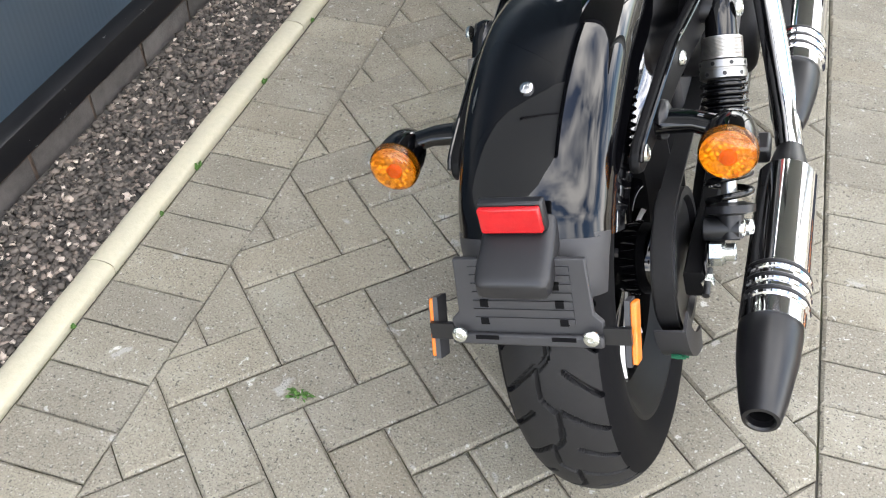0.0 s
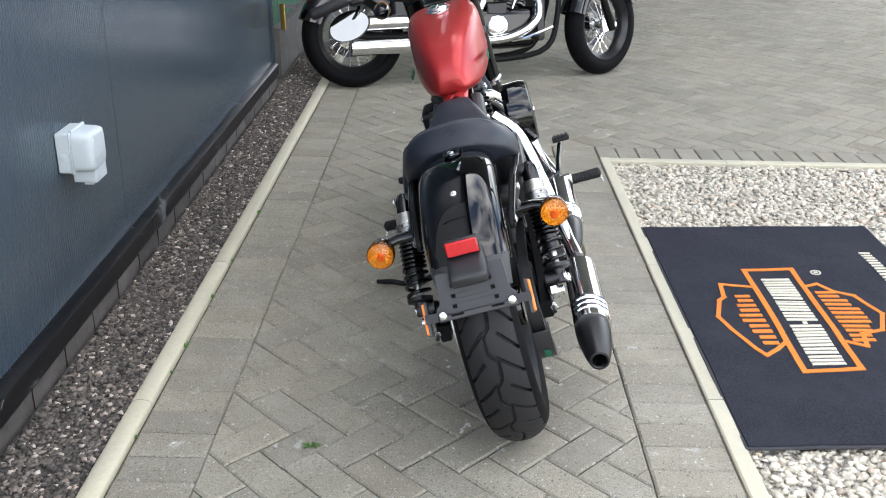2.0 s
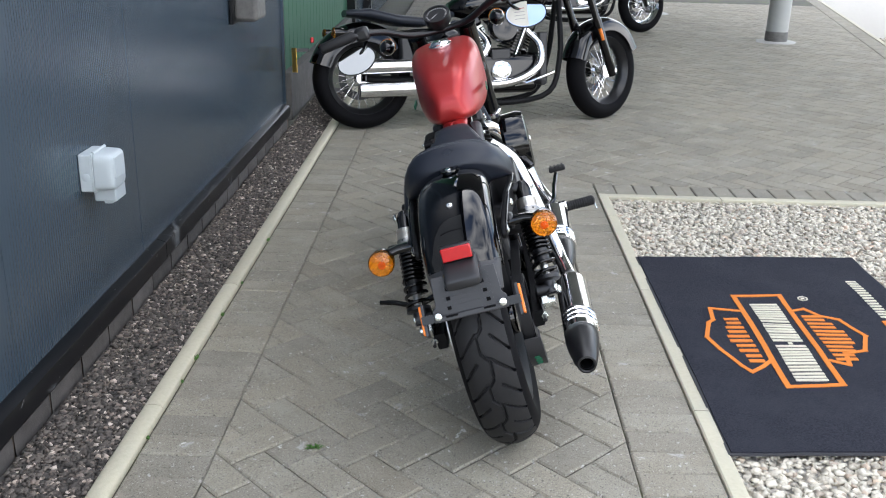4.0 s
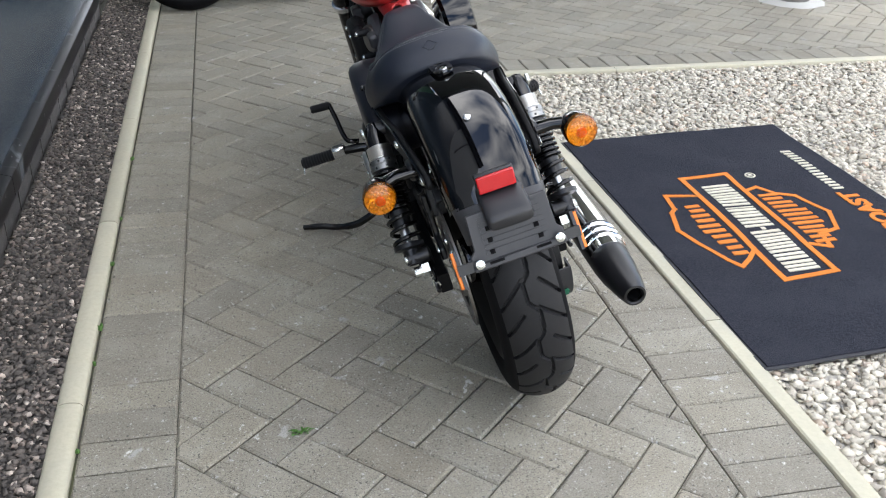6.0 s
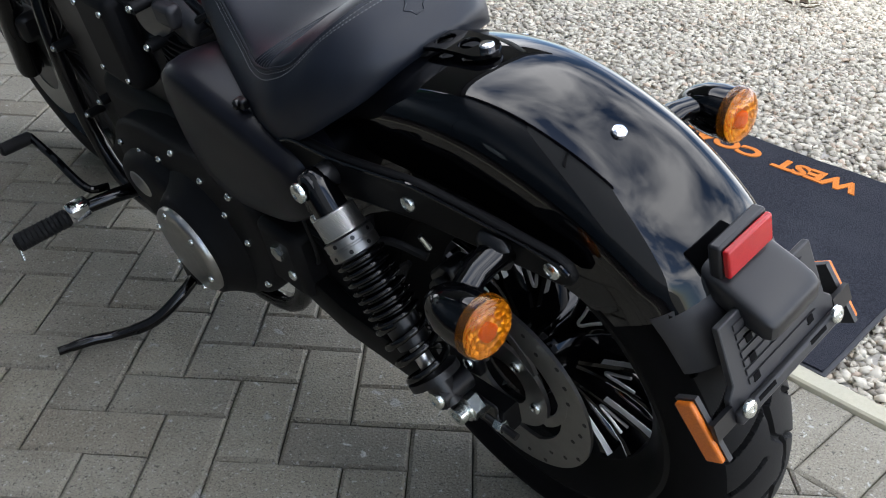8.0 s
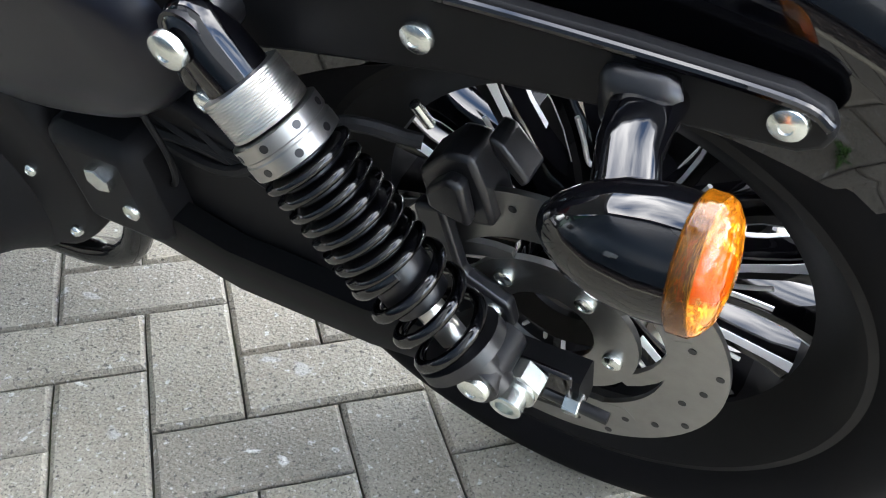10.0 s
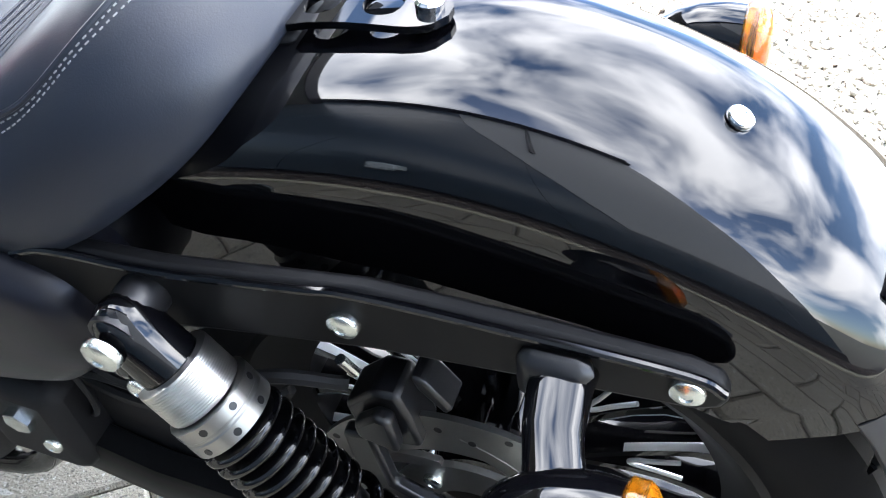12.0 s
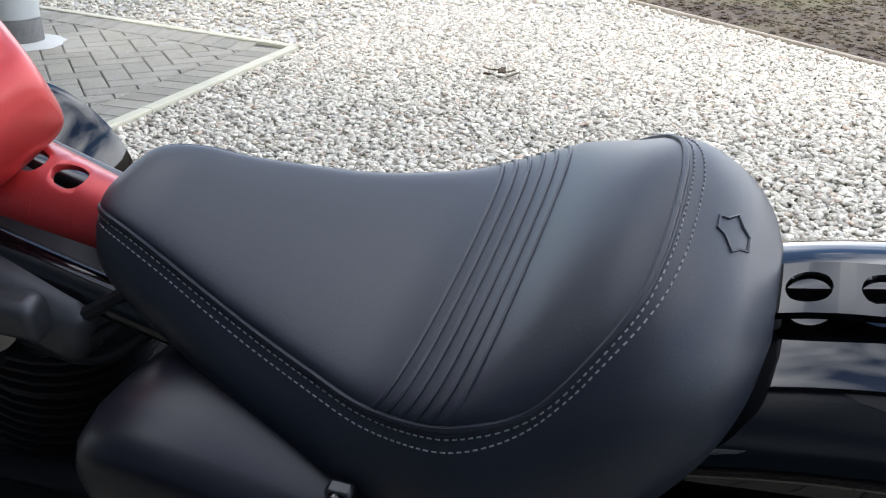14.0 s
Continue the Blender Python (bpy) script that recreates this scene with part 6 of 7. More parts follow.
def foot_peg(sx):
    p = part("foot_peg", Geo().lathe([(0, 0.012), (0.006, 0.0175), (0.03, 0.0165), (0.085, 0.0175), (0.100, 0.018), (0.106, 0.013)], (sx * 0.285, 1.10, 0.281), (sx * 0.388, 1.122, 0.275), 20), M_RUBBER, bike, "black rubber foot peg")
    for k in range(11):
        a = Vector((sx * 0.285, 1.10, 0.281)).lerp(Vector((sx * 0.388, 1.122, 0.275)), 0.09 + k * 0.083)
        part("grip_ring", Geo().lathe([(0, 0.0165), (0.002, 0.019), (0.004, 0.0165)], a, a + Vector((sx, 0.2, -0.05)), 18), M_RUBBER, p)
    part("peg_clevis", Geo().box((sx * 0.268, 1.092, 0.288), (0.045, 0.036, 0.036)), M_CHROME, p, "bright peg clevis", bevel=0.008)
    part("peg_mount", Geo().tube([(sx * 0.13, 1.07, 0.27), (sx * 0.20, 1.075, 0.285), (sx * 0.258, 1.088, 0.288)], [0.016, 0.014, 0.013], 14), M_GLOSS, p)
    part("feeler", Geo().cyl((sx * 0.386, 1.12, 0.27), (sx * 0.392, 1.108, 0.245), 0.003), M_ZINC, p)
    return p


foot_peg(L)
foot_peg(R)
js = part("side_stand", Geo().tube(spline([(-0.17, 0.899, 0.167), (-0.220, 0.8845, 0.156), (-0.285, 0.893, 0.133), (-0.344, 0.923, 0.128), (-0.388, 0.938, 0.14), (-0.443, 0.954, 0.148)], 6), [0.011] * 16 + [0.0095] * 12 + [0.008] * 3, 12), M_GLOSS, bike, "black side stand resting on the paving")
part("stand_pivot", Geo().box((-0.165, 0.899, 0.177), (0.05, 0.05, 0.06)), M_SATIN, js, bevel=0.012)

# right controls
bp = part("brake_pedal", Geo().tube(spline([(0.20, 1.06, 0.30), (0.245, 1.10, 0.315), (0.262, 1.20, 0.335), (0.280, 1.30, 0.352)], 6), 0.008, 10), M_GLOSS, bike)
part("pedal_pad", Geo().box((0.289, 1.321, 0.366), (0.062, 0.040, 0.016), None), M_RUBBER, bp, "black ribbed pedal rubber", bevel=0.005)
for k in range(4):
    part("pad_rib", Geo().box((0.268 + k * 0.014, 1.321, 0.3755), (0.006, 0.036, 0.004)), M_RUBBER, bp)

# exhausts on the right
def muffler(dy, dz, dx):
    o = Vector((dx, dy, dz))
    a, b = Vector((0.226, -0.062, 0.250)) + o, Vector((0.236, 0.50, 0.262)) + o
    body = part("muffler", Geo().lathe([(0.06, 0.002), (0.06, 0.0165), (0.003, 0.0172), (0.0, 0.0195), (0.001, 0.0238), (0.006, 0.0255), (0.03, 0.031), (0.10, 0.041), (0.14, 0.0435), (0.46, 0.0435), (0.52, 0.030), (0.562, 0.022)], a, b, 40), M_SATIN, bike, "satin black muffler with chrome shield")
    part("bore", Geo().lathe([(0.012, 0.0160), (0.058, 0.0158), (0.058, 0.001)], a, b, 32, caps=False), M_VOID, body)
    d = (b - a).normalized()
    e1 = Vector((1, 0, 0))
    e2 = d.cross(e1) * -1
    rings = []
    for i in range(29):
        h = 0.150 + 0.33 * i / 28
        r = 0.0475
        ring = []
        for rr in (r, r - 0.003):
            arc = [radians(-40 + 190 * k / 18) for k in range(19)]
            if rr != r:
                arc = arc[::-1]
            ring += [a + d * h + rr * (math.cos(t) * e1 + math.sin(t) * e2) for t in arc]
        rings.append(ring)
    part("heat_shield", Geo().rings(rings), M_CHROME, body, "chrome heat shield with three ribs")
    for q in (0.196, 0.222, 0.248):
        arc = [radians(-15 + 150 * k / 16) for k in range(17)]
        part("shield_slot", Geo().tube([a + d * q + 0.0462 * (math.cos(t) * e1 + math.sin(t) * e2) for t in arc], 0.0042, 8), M_SATIN, body)
        part("shield_rib", Geo().tube([a + d * (q - 0.0095) + 0.0462 * (math.cos(t) * e1 + math.sin(t) * e2) for t in arc], 0.0052, 8), M_CHROME, body)
    return body


muffler(0, 0, 0)
muffler(0.62, 0.02, 0.005)
g = Geo()
g.tube(spline([(0.236, 0.50, 0.262), (0.22, 0.62, 0.30), (0.19, 0.76, 0.42), (0.15, 0.86, 0.56), (0.09, 0.88, 0.63)], 6), 0.023, 14)
part("exhaust_pipe", g, M_CHROME, bike, "chrome exhaust pipe")
g = Geo()
g.tube(spline([(0.24, 1.16, 0.28), (0.20, 1.27, 0.34), (0.16, 1.30, 0.48), (0.10, 1.22, 0.60), (0.06, 1.16, 0.63)], 6), 0.023, 14)
part("exhaust_pipe", g, M_CHROME, bike, "chrome exhaust pipe")
part("exhaust_bracket", Geo().box((0.17, 0.46, 0.30), (0.08, 0.05, 0.03)), M_SATIN, bike, bevel=0.005)
g = Geo()
bolt(g, (0.196, 0.19, 0.36), (1, 0, 0), 0.012, 0.012)
g.cyl((0.15, 0.19, 0.36), (0.196, 0.19, 0.36), 0.012)
part("lower_stud", g, M_ZINC, bike)
# cam cover and air cleaner
part("cam_cover", Geo().box((0.135, 0.93, 0.33), (0.06, 0.30, 0.20)), M_WRINKLE, bike, bevel=0.03, seg=3)
ac = Vector((0.13, 1.02, 0.580))
air = part("air_cleaner", Geo().lathe([(0, 0.093), (0.01, 0.104), (0.064, 0.104), (0.082, 0.098), (0.088, 0.084), (0.090, 0.001)], ac, ac + Vector((1, 0, 0)), 48), M_GLOSS, bike, "round gloss black air cleaner")
part("cover_trim", Geo().lathe([(0.084, 0.060), (0.089, 0.058), (0.089, 0.03), (0.086, 0.001)], ac, ac + Vector((1, 0, 0)), 40), M_SATIN, air)
g = Geo()
bolt(g, ac + Vector((0.088, 0, 0)), (1, 0, 0), 0.012, 0.006)
part("cover_screw", g, M_CHROME, air)

# ---- front end ----
FA = Vector((0, 1.672, 0.335))
fw = part("front_wheel", Geo().lathe([(-0.040, 0.264), (-0.043, 0.256), (-0.03, 0.24), (-0.012, 0.228), (0.012, 0.228), (0.03, 0.24), (0.043, 0.256), (0.040, 0.264)], FA, FA + Vector((1, 0, 0)), 64, around=True), M_GLOSS, bike, "black front wheel")
part("tyre", tyre_mesh(FA, 0.335, 0.10, 0.245, False, 96, 20), M_RUBBER, fw)
part("hub", Geo().lathe([(-0.06, 0.02), (-0.06, 0.04), (0.06, 0.04), (0.06, 0.02)], FA, FA + Vector((1, 0, 0)), 24), M_GLOSS, fw)
for k in range(13):
    for q in (-1, 1):
        a = 2 * math.pi * k / 13
        d0, d1 = (Vector((0, math.sin(a + q * w), math.cos(a + q * w))) for w in (0.05, 0.12))
        part("spoke", Geo().tube([FA + d0 * 0.035, FA + d0 * 0.10, FA + d1 * 0.17, FA + d1 * 0.232], [0.013, 0.010, 0.009, 0.012], 8), M_SATIN, fw)
for sx in (L, R):
    f = part("fork_leg", Geo().lathe([(0, 0.024), (0.02, 0.028), (0.30, 0.030), (0.32, 0.034), (0.72, 0.034)], FA + Vector((sx * 0.095, -0.01, -0.02)), Vector((sx * 0.095, 1.36, 1.00)), 20), M_GLOSS, bike, "black fork leg")
    part("fork_ring", Geo().lathe([(0.298, 0.030), (0.302, 0.041), (0.318, 0.041), (0.322, 0.030)], FA + Vector((sx * 0.095, -0.01, -0.02)), Vector((sx * 0.095, 1.36, 1.00)), 24, around=True), M_CHROME, f, "chrome ring")
fd = part("brake_disc", Geo().lathe([(0.0, 0.085), (0.0, 0.148), (0.005, 0.148), (0.005, 0.085)], FA + Vector((-0.064, 0, 0)), FA + Vector((-1, 0, 0)), 56, around=True), M_STEEL, fw, "steel front brake disc")
part("disc_carrier", Geo().lathe([(-0.004, 0.03), (-0.004, 0.09), (0.003, 0.09), (0.003, 0.03)], FA + Vector((-0.064, 0, 0)), FA + Vector((-1, 0, 0)), 40, around=True), M_SATIN, fd)
part("brake_caliper", Geo().box((-0.075, 1.60, 0.445), (0.055, 0.11, 0.065)), M_SATIN, bike, "black front brake caliper", bevel=0.014)
g = Geo()
g.box((0, 1.40, 0.925), (0.22, 0.055, 0.03)).box((0, 1.43, 0.80), (0.25, 0.06, 0.035))
part("fork_clamp", g, M_SATIN, bike, bevel=0.01)
hb = Geo().tube(spline([(-0.39, 1.16, 1.045), (-0.28, 1.20, 1.052), (-0.20, 1.265, 1.035), (-0.12, 1.335, 0.992), (-0.05, 1.36, 0.978), (0.05, 1.36, 0.978), (0.12, 1.335, 0.992), (0.20, 1.265, 1.035), (0.28, 1.20, 1.052), (0.39, 1.16, 1.045)], 6), 0.0125, 12)
bar_ob = part("handlebar", hb, M_SATIN, bike, "satin black handlebar")
for sx in (L, R):
    part("grip", Geo().lathe([(0, 0.018), (0.004, 0.0195), (0.12, 0.0185), (0.128, 0.014)], (sx * 0.29, 1.196, 1.055), (sx * 0.42, 1.149, 1.043), 18), M_RUBBER, bar_ob, "black rubber grip")
    part("switch_box", Geo().box((sx * 0.262, 1.212, 1.052), (0.05, 0.045, 0.05)), M_SATIN, bar_ob, bevel=0.012)
    part("lever", Geo().tube(spline([(sx * 0.25, 1.25, 1.05), (sx * 0.30, 1.262, 1.048), (sx * 0.37, 1.228, 1.04), (sx * 0.42, 1.20, 1.036)], 5), 0.006, 8), M_SATIN, bar_ob)
    mir = part("mirror", Geo().tube(spline([(sx * 0.25, 1.22, 1.04), (sx * 0.275, 1.235, 1.00), (sx * 0.305, 1.245, 0.975)], 5), 0.006, 8), M_GLOSS, bike, "black underslung mirror")
    mm = Matrix.Translation((sx * 0.312, 1.235, 0.965)) @ Matrix.Rotation(radians(sx * 8), 4, "Y") @ Matrix.Rotation(radians(72), 4, "X")
    rings = []
    for z, f in ((-0.02, 0.45), (-0.014, 0.8), (-0.004, 1.0), (0.004, 1.0), (0.004, 0.94), (0.002, 0.93)):
        rings.append([mm @ Vector((0.074 * f * math.cos(2 * math.pi * k / 32), 0.049 * f * math.sin(2 * math.pi * k / 32), z)) for k in range(32)])
    part("mirror_shell", Geo().rings(rings), M_GLOSS, mir)
    part("mirror_glass", Geo().rings([[mm @ Vector((0.0695 * math.cos(2 * math.pi * k / 32), 0.0455 * math.sin(2 * math.pi * k / 32), z)) for k in range(32)] for z in (0.0028, 0.0036)]), M_MIRROR, mir, "oval mirror glass")
    if sx == R:
        st = part("paper_sticker", Geo().rings([[mm @ Vector((0.067 * math.cos(a) if math.cos(a) < 0.1 else 0.0067, 0.043 * math.sin(a), z)) for a in [2 * math.pi * k / 32 for k in range(32)]] for z in (0.0037, 0.0040)]), M_PAPER, mir, "pale paper sticker on the glass")
        for k in range(4):
            part("plain_bar", Geo().box((-0.022, 0.020 - 0.012 * k, 0.0042), (0.036, 0.0022, 0.0004), mm), M_STEEL if k else M_REDLENS, mir)
    # front indicators
    ts = part("turn_signal", Geo().lathe([(0.004, 0.028), (0.03, 0.029), (0.06, 0.022), (0.08, 0.008), (0.083, 0.001)], (sx * 0.21, 1.40, 0.965), (sx * 0.21, 0.4, 0.965), 24), M_GLOSS, bike, "gloss black bullet indicator with amber lens")
    part("amber_lens", Geo().lathe([(-0.014, 0.001), (-0.01, 0.02), (-0.004, 0.03), (0.004, 0.031)], (sx * 0.21, 1.40, 0.965), (sx * 0.21, 0.4, 0.965), 24), M_AMBER, ts)
sp = part("speedometer", Geo().lathe([(0, 0.03), (0.03, 0.048), (0.055, 0.05), (0.062, 0.049), (0.062, 0.043), (0.056, 0.042), (0.056, 0.001)], (0, 1.385, 0.985), (0, 1.185, 1.325), 40), M_SATIN, bike, "round black speedometer")
spd = (Vector((0, 1.185, 1.325)) - Vector((0, 1.385, 0.985))).normalized()
o = Vector((0, 1.385, 0.985)) + spd * 0.0575
e1 = Vector((1, 0, 0))
e2 = spd.cross(e1)
g = Geo()
for k in range(21):
    a = radians(-40 + 260 * k / 20)
    v = e1 * math.cos(a) + e2 * math.sin(a)
    g.tube([o + v * 0.033, o + v * 0.039], 0.0009, 5)
g.tube([o, o - e1 * 0.02 - e2 * 0.016], 0.0011, 5)
part("dial_marks", g, M_DIALMARK, sp)
part("headlamp", Geo().lathe([(0, 0.03), (0.02, 0.06), (0.06, 0.078), (0.10, 0.082), (0.112, 0.078), (0.112, 0.001)], (0, 1.44, 0.90), (0, 2.4, 0.87), 36), M_GLOSS, bike, "black headlamp")
ff = shell([(1.66 - 0.36 * math.sin(radians(70)), 0.335 + 0.36 * math.cos(radians(70))), (1.672 - 0.36 * math.sin(radians(35)), 0.335 + 0.36 * math.cos(radians(35))), (1.672, 0.695), (1.672 + 0.36 * math.sin(radians(35)), 0.335 + 0.36 * math.cos(radians(35)))], lambda u: 0.062, 0.03, lambda u: 0.03)
part("front_fender", ff, M_GLOSS, bike, "gloss black front fender")


# ---- other motorcycles ----
def laced_wheel(name, parent, c, radius, width, rim_r, m_rim, turn=0.0, lacing=20):
    X = Vector((math.cos(turn), math.sin(turn), 0))
    Y = Vector((-math.sin(turn), math.cos(turn), 0))
    spin = Matrix.Translation(c) @ Matrix.Rotation(turn, 4, "Z") @ Matrix.Translation(-c)

    def turned(g):
        g.v = [tuple(spin @ Vector(p)) for p in g.v]
        return g
    w = part(name, turned(Geo().lathe([(-0.39 * width, rim_r + 0.021), (-0.42 * width, rim_r + 0.012), (-0.03, rim_r - 0.012), (-0.012, rim_r - 0.024), (0.012, rim_r - 0.024), (0.03, rim_r - 0.012), (0.42 * width, rim_r + 0.012), (0.39 * width, rim_r + 0.021)], c, c + Vector((1, 0, 0)), 56, around=True)), m_rim, parent)
    part("tyre", turned(tyre_mesh(c, radius, width, rim_r - 0.004, False, 72, 18)), M_SIDEWALL, w)
    part("hub", turned(Geo().lathe([(-0.05, 0.02), (-0.05, 0.045), (-0.03, 0.03), (0.03, 0.03), (0.05, 0.045), (0.05, 0.02)], c, c + Vector((1, 0, 0)), 20)), M_CHROME, w)
    for k in range(lacing):
        for q in (-1, 1):
            a0 = 2 * math.pi * (k + 0.25 * q) / lacing
            a1 = a0 + q * 0.42
            p0 = c + Vector((q * 0.035, 0.04 * math.sin(a0), 0.04 * math.cos(a0)))
            p1 = c + Vector((q * 0.004, (rim_r - 0.02) * math.sin(a1), (rim_r - 0.02) * math.cos(a1)))
            part("spoke", turned(Geo().tube([p0, p1], 0.0019, 5)), M_CHROME, w)
    part("brake_disc", turned(Geo().lathe([(-0.068, 0.09), (-0.068, 0.14), (-0.064, 0.14), (-0.064, 0.09)], c, c + Vector((1, 0, 0)), 40, around=True)), M_SATIN, w)
    return w


def arc_path(c, r, a0, a1, n=7):
    return [(c.y + r * math.sin(radians(a0 + (a1 - a0) * k / (n - 1))), c.z + r * math.cos(radians(a0 + (a1 - a0) * k / (n - 1)))) for k in range(n)]


def arc_shell(c, path, half, rise, skirt):
    """A wheel guard whose outer side points away from c."""
    g = Geo()
    pts = spline([(0, y, z) for y, z in path], 4)
    rings = []
    for p in pts:
        n = Vector((0, p.y - c.y, p.z - c.z)).normalized()
        outer, inner = [], []
        for k in range(19):
            q = -1 + 2 * k / 18
            a = q * math.pi / 2
            x, d = half * math.sin(a), rise * (1 - math.cos(a)) + (skirt if abs(q) == 1 else 0)
            outer.append(p - n * d + Vector((x, 0, 0)))
            inner.append(p - n * (d + 0.004) + Vector((x * 0.96, 0, 0)))
        rings.append(outer + inner[::-1])
    return g.rings(rings)


def cruiser(m, label, m_paint, m_rim, steer, base, wind=False):
    """A heavier cruiser with twin chrome silencers on its right; wheelbase base."""
    b = thing("motorcycle", label, "motorcycle", "parked motorcycles", m=m)
    ra, fa = Vector((0, 0, 0.318)), Vector((0, base, 0.325))
    rw = laced_wheel("rear_wheel", b, ra, 0.318, 0.15, 0.215, m_rim)
    fw_ = laced_wheel("front_wheel", b, fa, 0.325, 0.13, 0.215, m_rim, steer)
    part("rear_fender", arc_shell(ra, arc_path(ra, 0.350, -72, 50), 0.10, 0.07, 0.05), m_paint, b, "gloss painted rear fender")
    spin = Matrix.Translation(fa) @ Matrix.Rotation(steer, 4, "Z") @ Matrix.Translation(-fa)
    g = arc_shell(fa, arc_path(fa, 0.36, -75, 62), 0.085, 0.05, 0.04)
    g.v = [tuple(spin @ Vector(p)) for p in g.v]
    part("front_fender", g, m_paint, b, "gloss painted front fender")
    for sx in (L, R):
        p0, p1 = spin @ (fa + Vector((sx * 0.105, 0, -0.03))), spin @ Vector((sx * 0.105, base - 0.30, 0.92))
        f = part("fork_leg", Geo().lathe([(0, 0.026), (0.03, 0.03), (0.40, 0.03), (0.42, 0.024), (0.98, 0.024)], p0, p1, 18), M_GLOSS, b, "black fork leg")
        d = (p1 - p0).normalized()
        part("fork_reflector", Geo().tube([p0 + d * 0.26 + Vector((sx * 0.03, -0.01, 0)), p0 + d * 0.34 + Vector((sx * 0.03, -0.01, 0))], 0.012, 8), M_AMBER2, f, "amber reflector")
        part("axle_cap", Geo().lathe([(0, 0.02), (0.02, 0.022), (0.03, 0.012)], p0 + Vector((0, 0, 0.03)), p0 + Vector((sx * 1, 0, 0.03)), 16), M_CHROME, f)
        t = part("turn_signal", Geo().lathe([(0.004, 0.03), (0.03, 0.031), (0.06, 0.024), (0.085, 0.008)], (sx * 0.16, -0.20, 0.60), (sx * 0.16, 0.8, 0.60), 20), M_GLOSS, b, "black bullet indicator")
        part("amber_lens", Geo().lathe([(-0.016, 0.002), (-0.012, 0.022), (-0.004, 0.033), (0.004, 0.033)], (sx * 0.16, -0.20, 0.60), (sx * 0.16, 0.8, 0.60), 20), M_AMBER, t)
        part("stalk", Geo().cyl((sx * 0.08, -0.17, 0.60), (sx * 0.16, -0.16, 0.60), 0.01), M_GLOSS, t)
    hb_ = Geo().tube(spline([spin @ Vector(p) for p in ((-0.42, base - 0.55, 1.00), (-0.30, base - 0.48, 1.04), (-0.14, base - 0.36, 1.06), (0, base - 0.33, 1.04), (0.14, base - 0.36, 1.06), (0.30, base - 0.48, 1.04), (0.42, base - 0.55, 1.00))], 5), 0.014, 10)
    hb_ob = part("handlebar", hb_, M_SATIN, b)
    for sx in (L, R):
        part("grip", Geo().cyl(spin @ Vector((sx * 0.32, base - 0.49, 1.035)), spin @ Vector((sx * 0.43, base - 0.555, 0.998)), 0.02), M_RUBBER, hb_ob)
        mo = spin @ Vector((sx * 0.34, base - 0.44, 1.16))
        mi = part("mirror", Geo().lathe([(0, 0.02), (0.01, 0.05), (0.02, 0.055), (0.022, 0.05)], mo + Vector((0, 0.02, 0)), mo + Vector((0, -1, 0.1)), 24), M_GLOSS, hb_ob)
        part("mirror_stem", Geo().cyl(mo, spin @ Vector((sx * 0.26, base - 0.46, 1.04)), 0.006), M_GLOSS, hb_ob)
    part("headlamp", Geo().lathe([(0, 0.04), (0.04, 0.085), (0.12, 0.095), (0.14, 0.085)], spin @ Vector((0, base - 0.24, 0.88)), spin @ Vector((0, base + 1, 0.84)), 28), M_GLOSS, b)
    rings = []
    for y, hw, lo, hi in ((0.58, 0.05, 0.70, 0.78), (0.68, 0.11, 0.68, 0.84), (0.85, 0.145, 0.67, 0.90), (1.05, 0.15, 0.69, 0.93), (1.18, 0.12, 0.72, 0.92), (1.26, 0.06, 0.76, 0.88)):
        rings.append([(math.copysign(abs(math.cos(2 * math.pi * k / 28)) ** 0.7, math.cos(2 * math.pi * k / 28)) * hw, y, (lo + hi) / 2 + math.copysign(abs(math.sin(2 * math.pi * k / 28)) ** 0.8, math.sin(2 * math.pi * k / 28)) * (hi - lo) / 2) for k in range(28)])
    part("fuel_tank", Geo().rings(rings), m_paint, b, "gloss painted fuel tank", angle=60)
    rings = []
    for y, hw, lo, hi in ((-0.10, 0.08, 0.70, 0.74), (0.05, 0.13, 0.68, 0.75), (0.22, 0.16, 0.64, 0.71), (0.40, 0.15, 0.63, 0.69), (0.55, 0.09, 0.66, 0.72), (0.62, 0.05, 0.70, 0.74)):
        rings.append([(math.copysign(abs(math.cos(2 * math.pi * k / 24)) ** 0.6, math.cos(2 * math.pi * k / 24)) * hw, y, (lo + hi) / 2 + math.copysign(abs(math.sin(2 * math.pi * k / 24)) ** 0.8, math.sin(2 * math.pi * k / 24)) * (hi - lo) / 2) for k in range(24)])
    part("seat", Geo().rings(rings), M_LEATHER, b, "black leather seat", angle=60)
    fr_ = Geo()
    for sx in (L, R):
        fr_.tube(spline([(sx * 0.03, base - 0.33, 0.80), (sx * 0.11, base - 0.36, 0.40), (sx * 0.13, base - 0.50, 0.17), (sx * 0.13, 0.60, 0.15), (sx * 0.12, 0.42, 0.30), (sx * 0.10, 0.30, 0.60)], 5), 0.019, 10)
        fr_.tube(spline([(sx * 0.12, 0.48, 0.30), (sx * 0.12, 0.25, 0.30), (sx * 0.12, 0.0, 0.318)], 4), 0.024, 10)
    part("frame", fr_, M_RIM, b, "black frame")
    en = part("crankcase", Geo().box((0, 0.86, 0.33), (0.26, 0.62, 0.26)), M_GLOSS, b, "black twin engine", bevel=0.05, seg=3)
    part("transmission", Geo().box((0, 0.56, 0.42), (0.24, 0.22, 0.24)), M_GLOSS, en, bevel=0.04, seg=3)
    part("tappet_block", Geo().box((0.10, 0.90, 0.45), (0.06, 0.14, 0.08)), M_SATIN, en, bevel=0.012)
    part("engine_mount", Geo().box((0, 1.16, 0.36), (0.16, 0.10, 0.20)), M_SATIN, en, bevel=0.02)
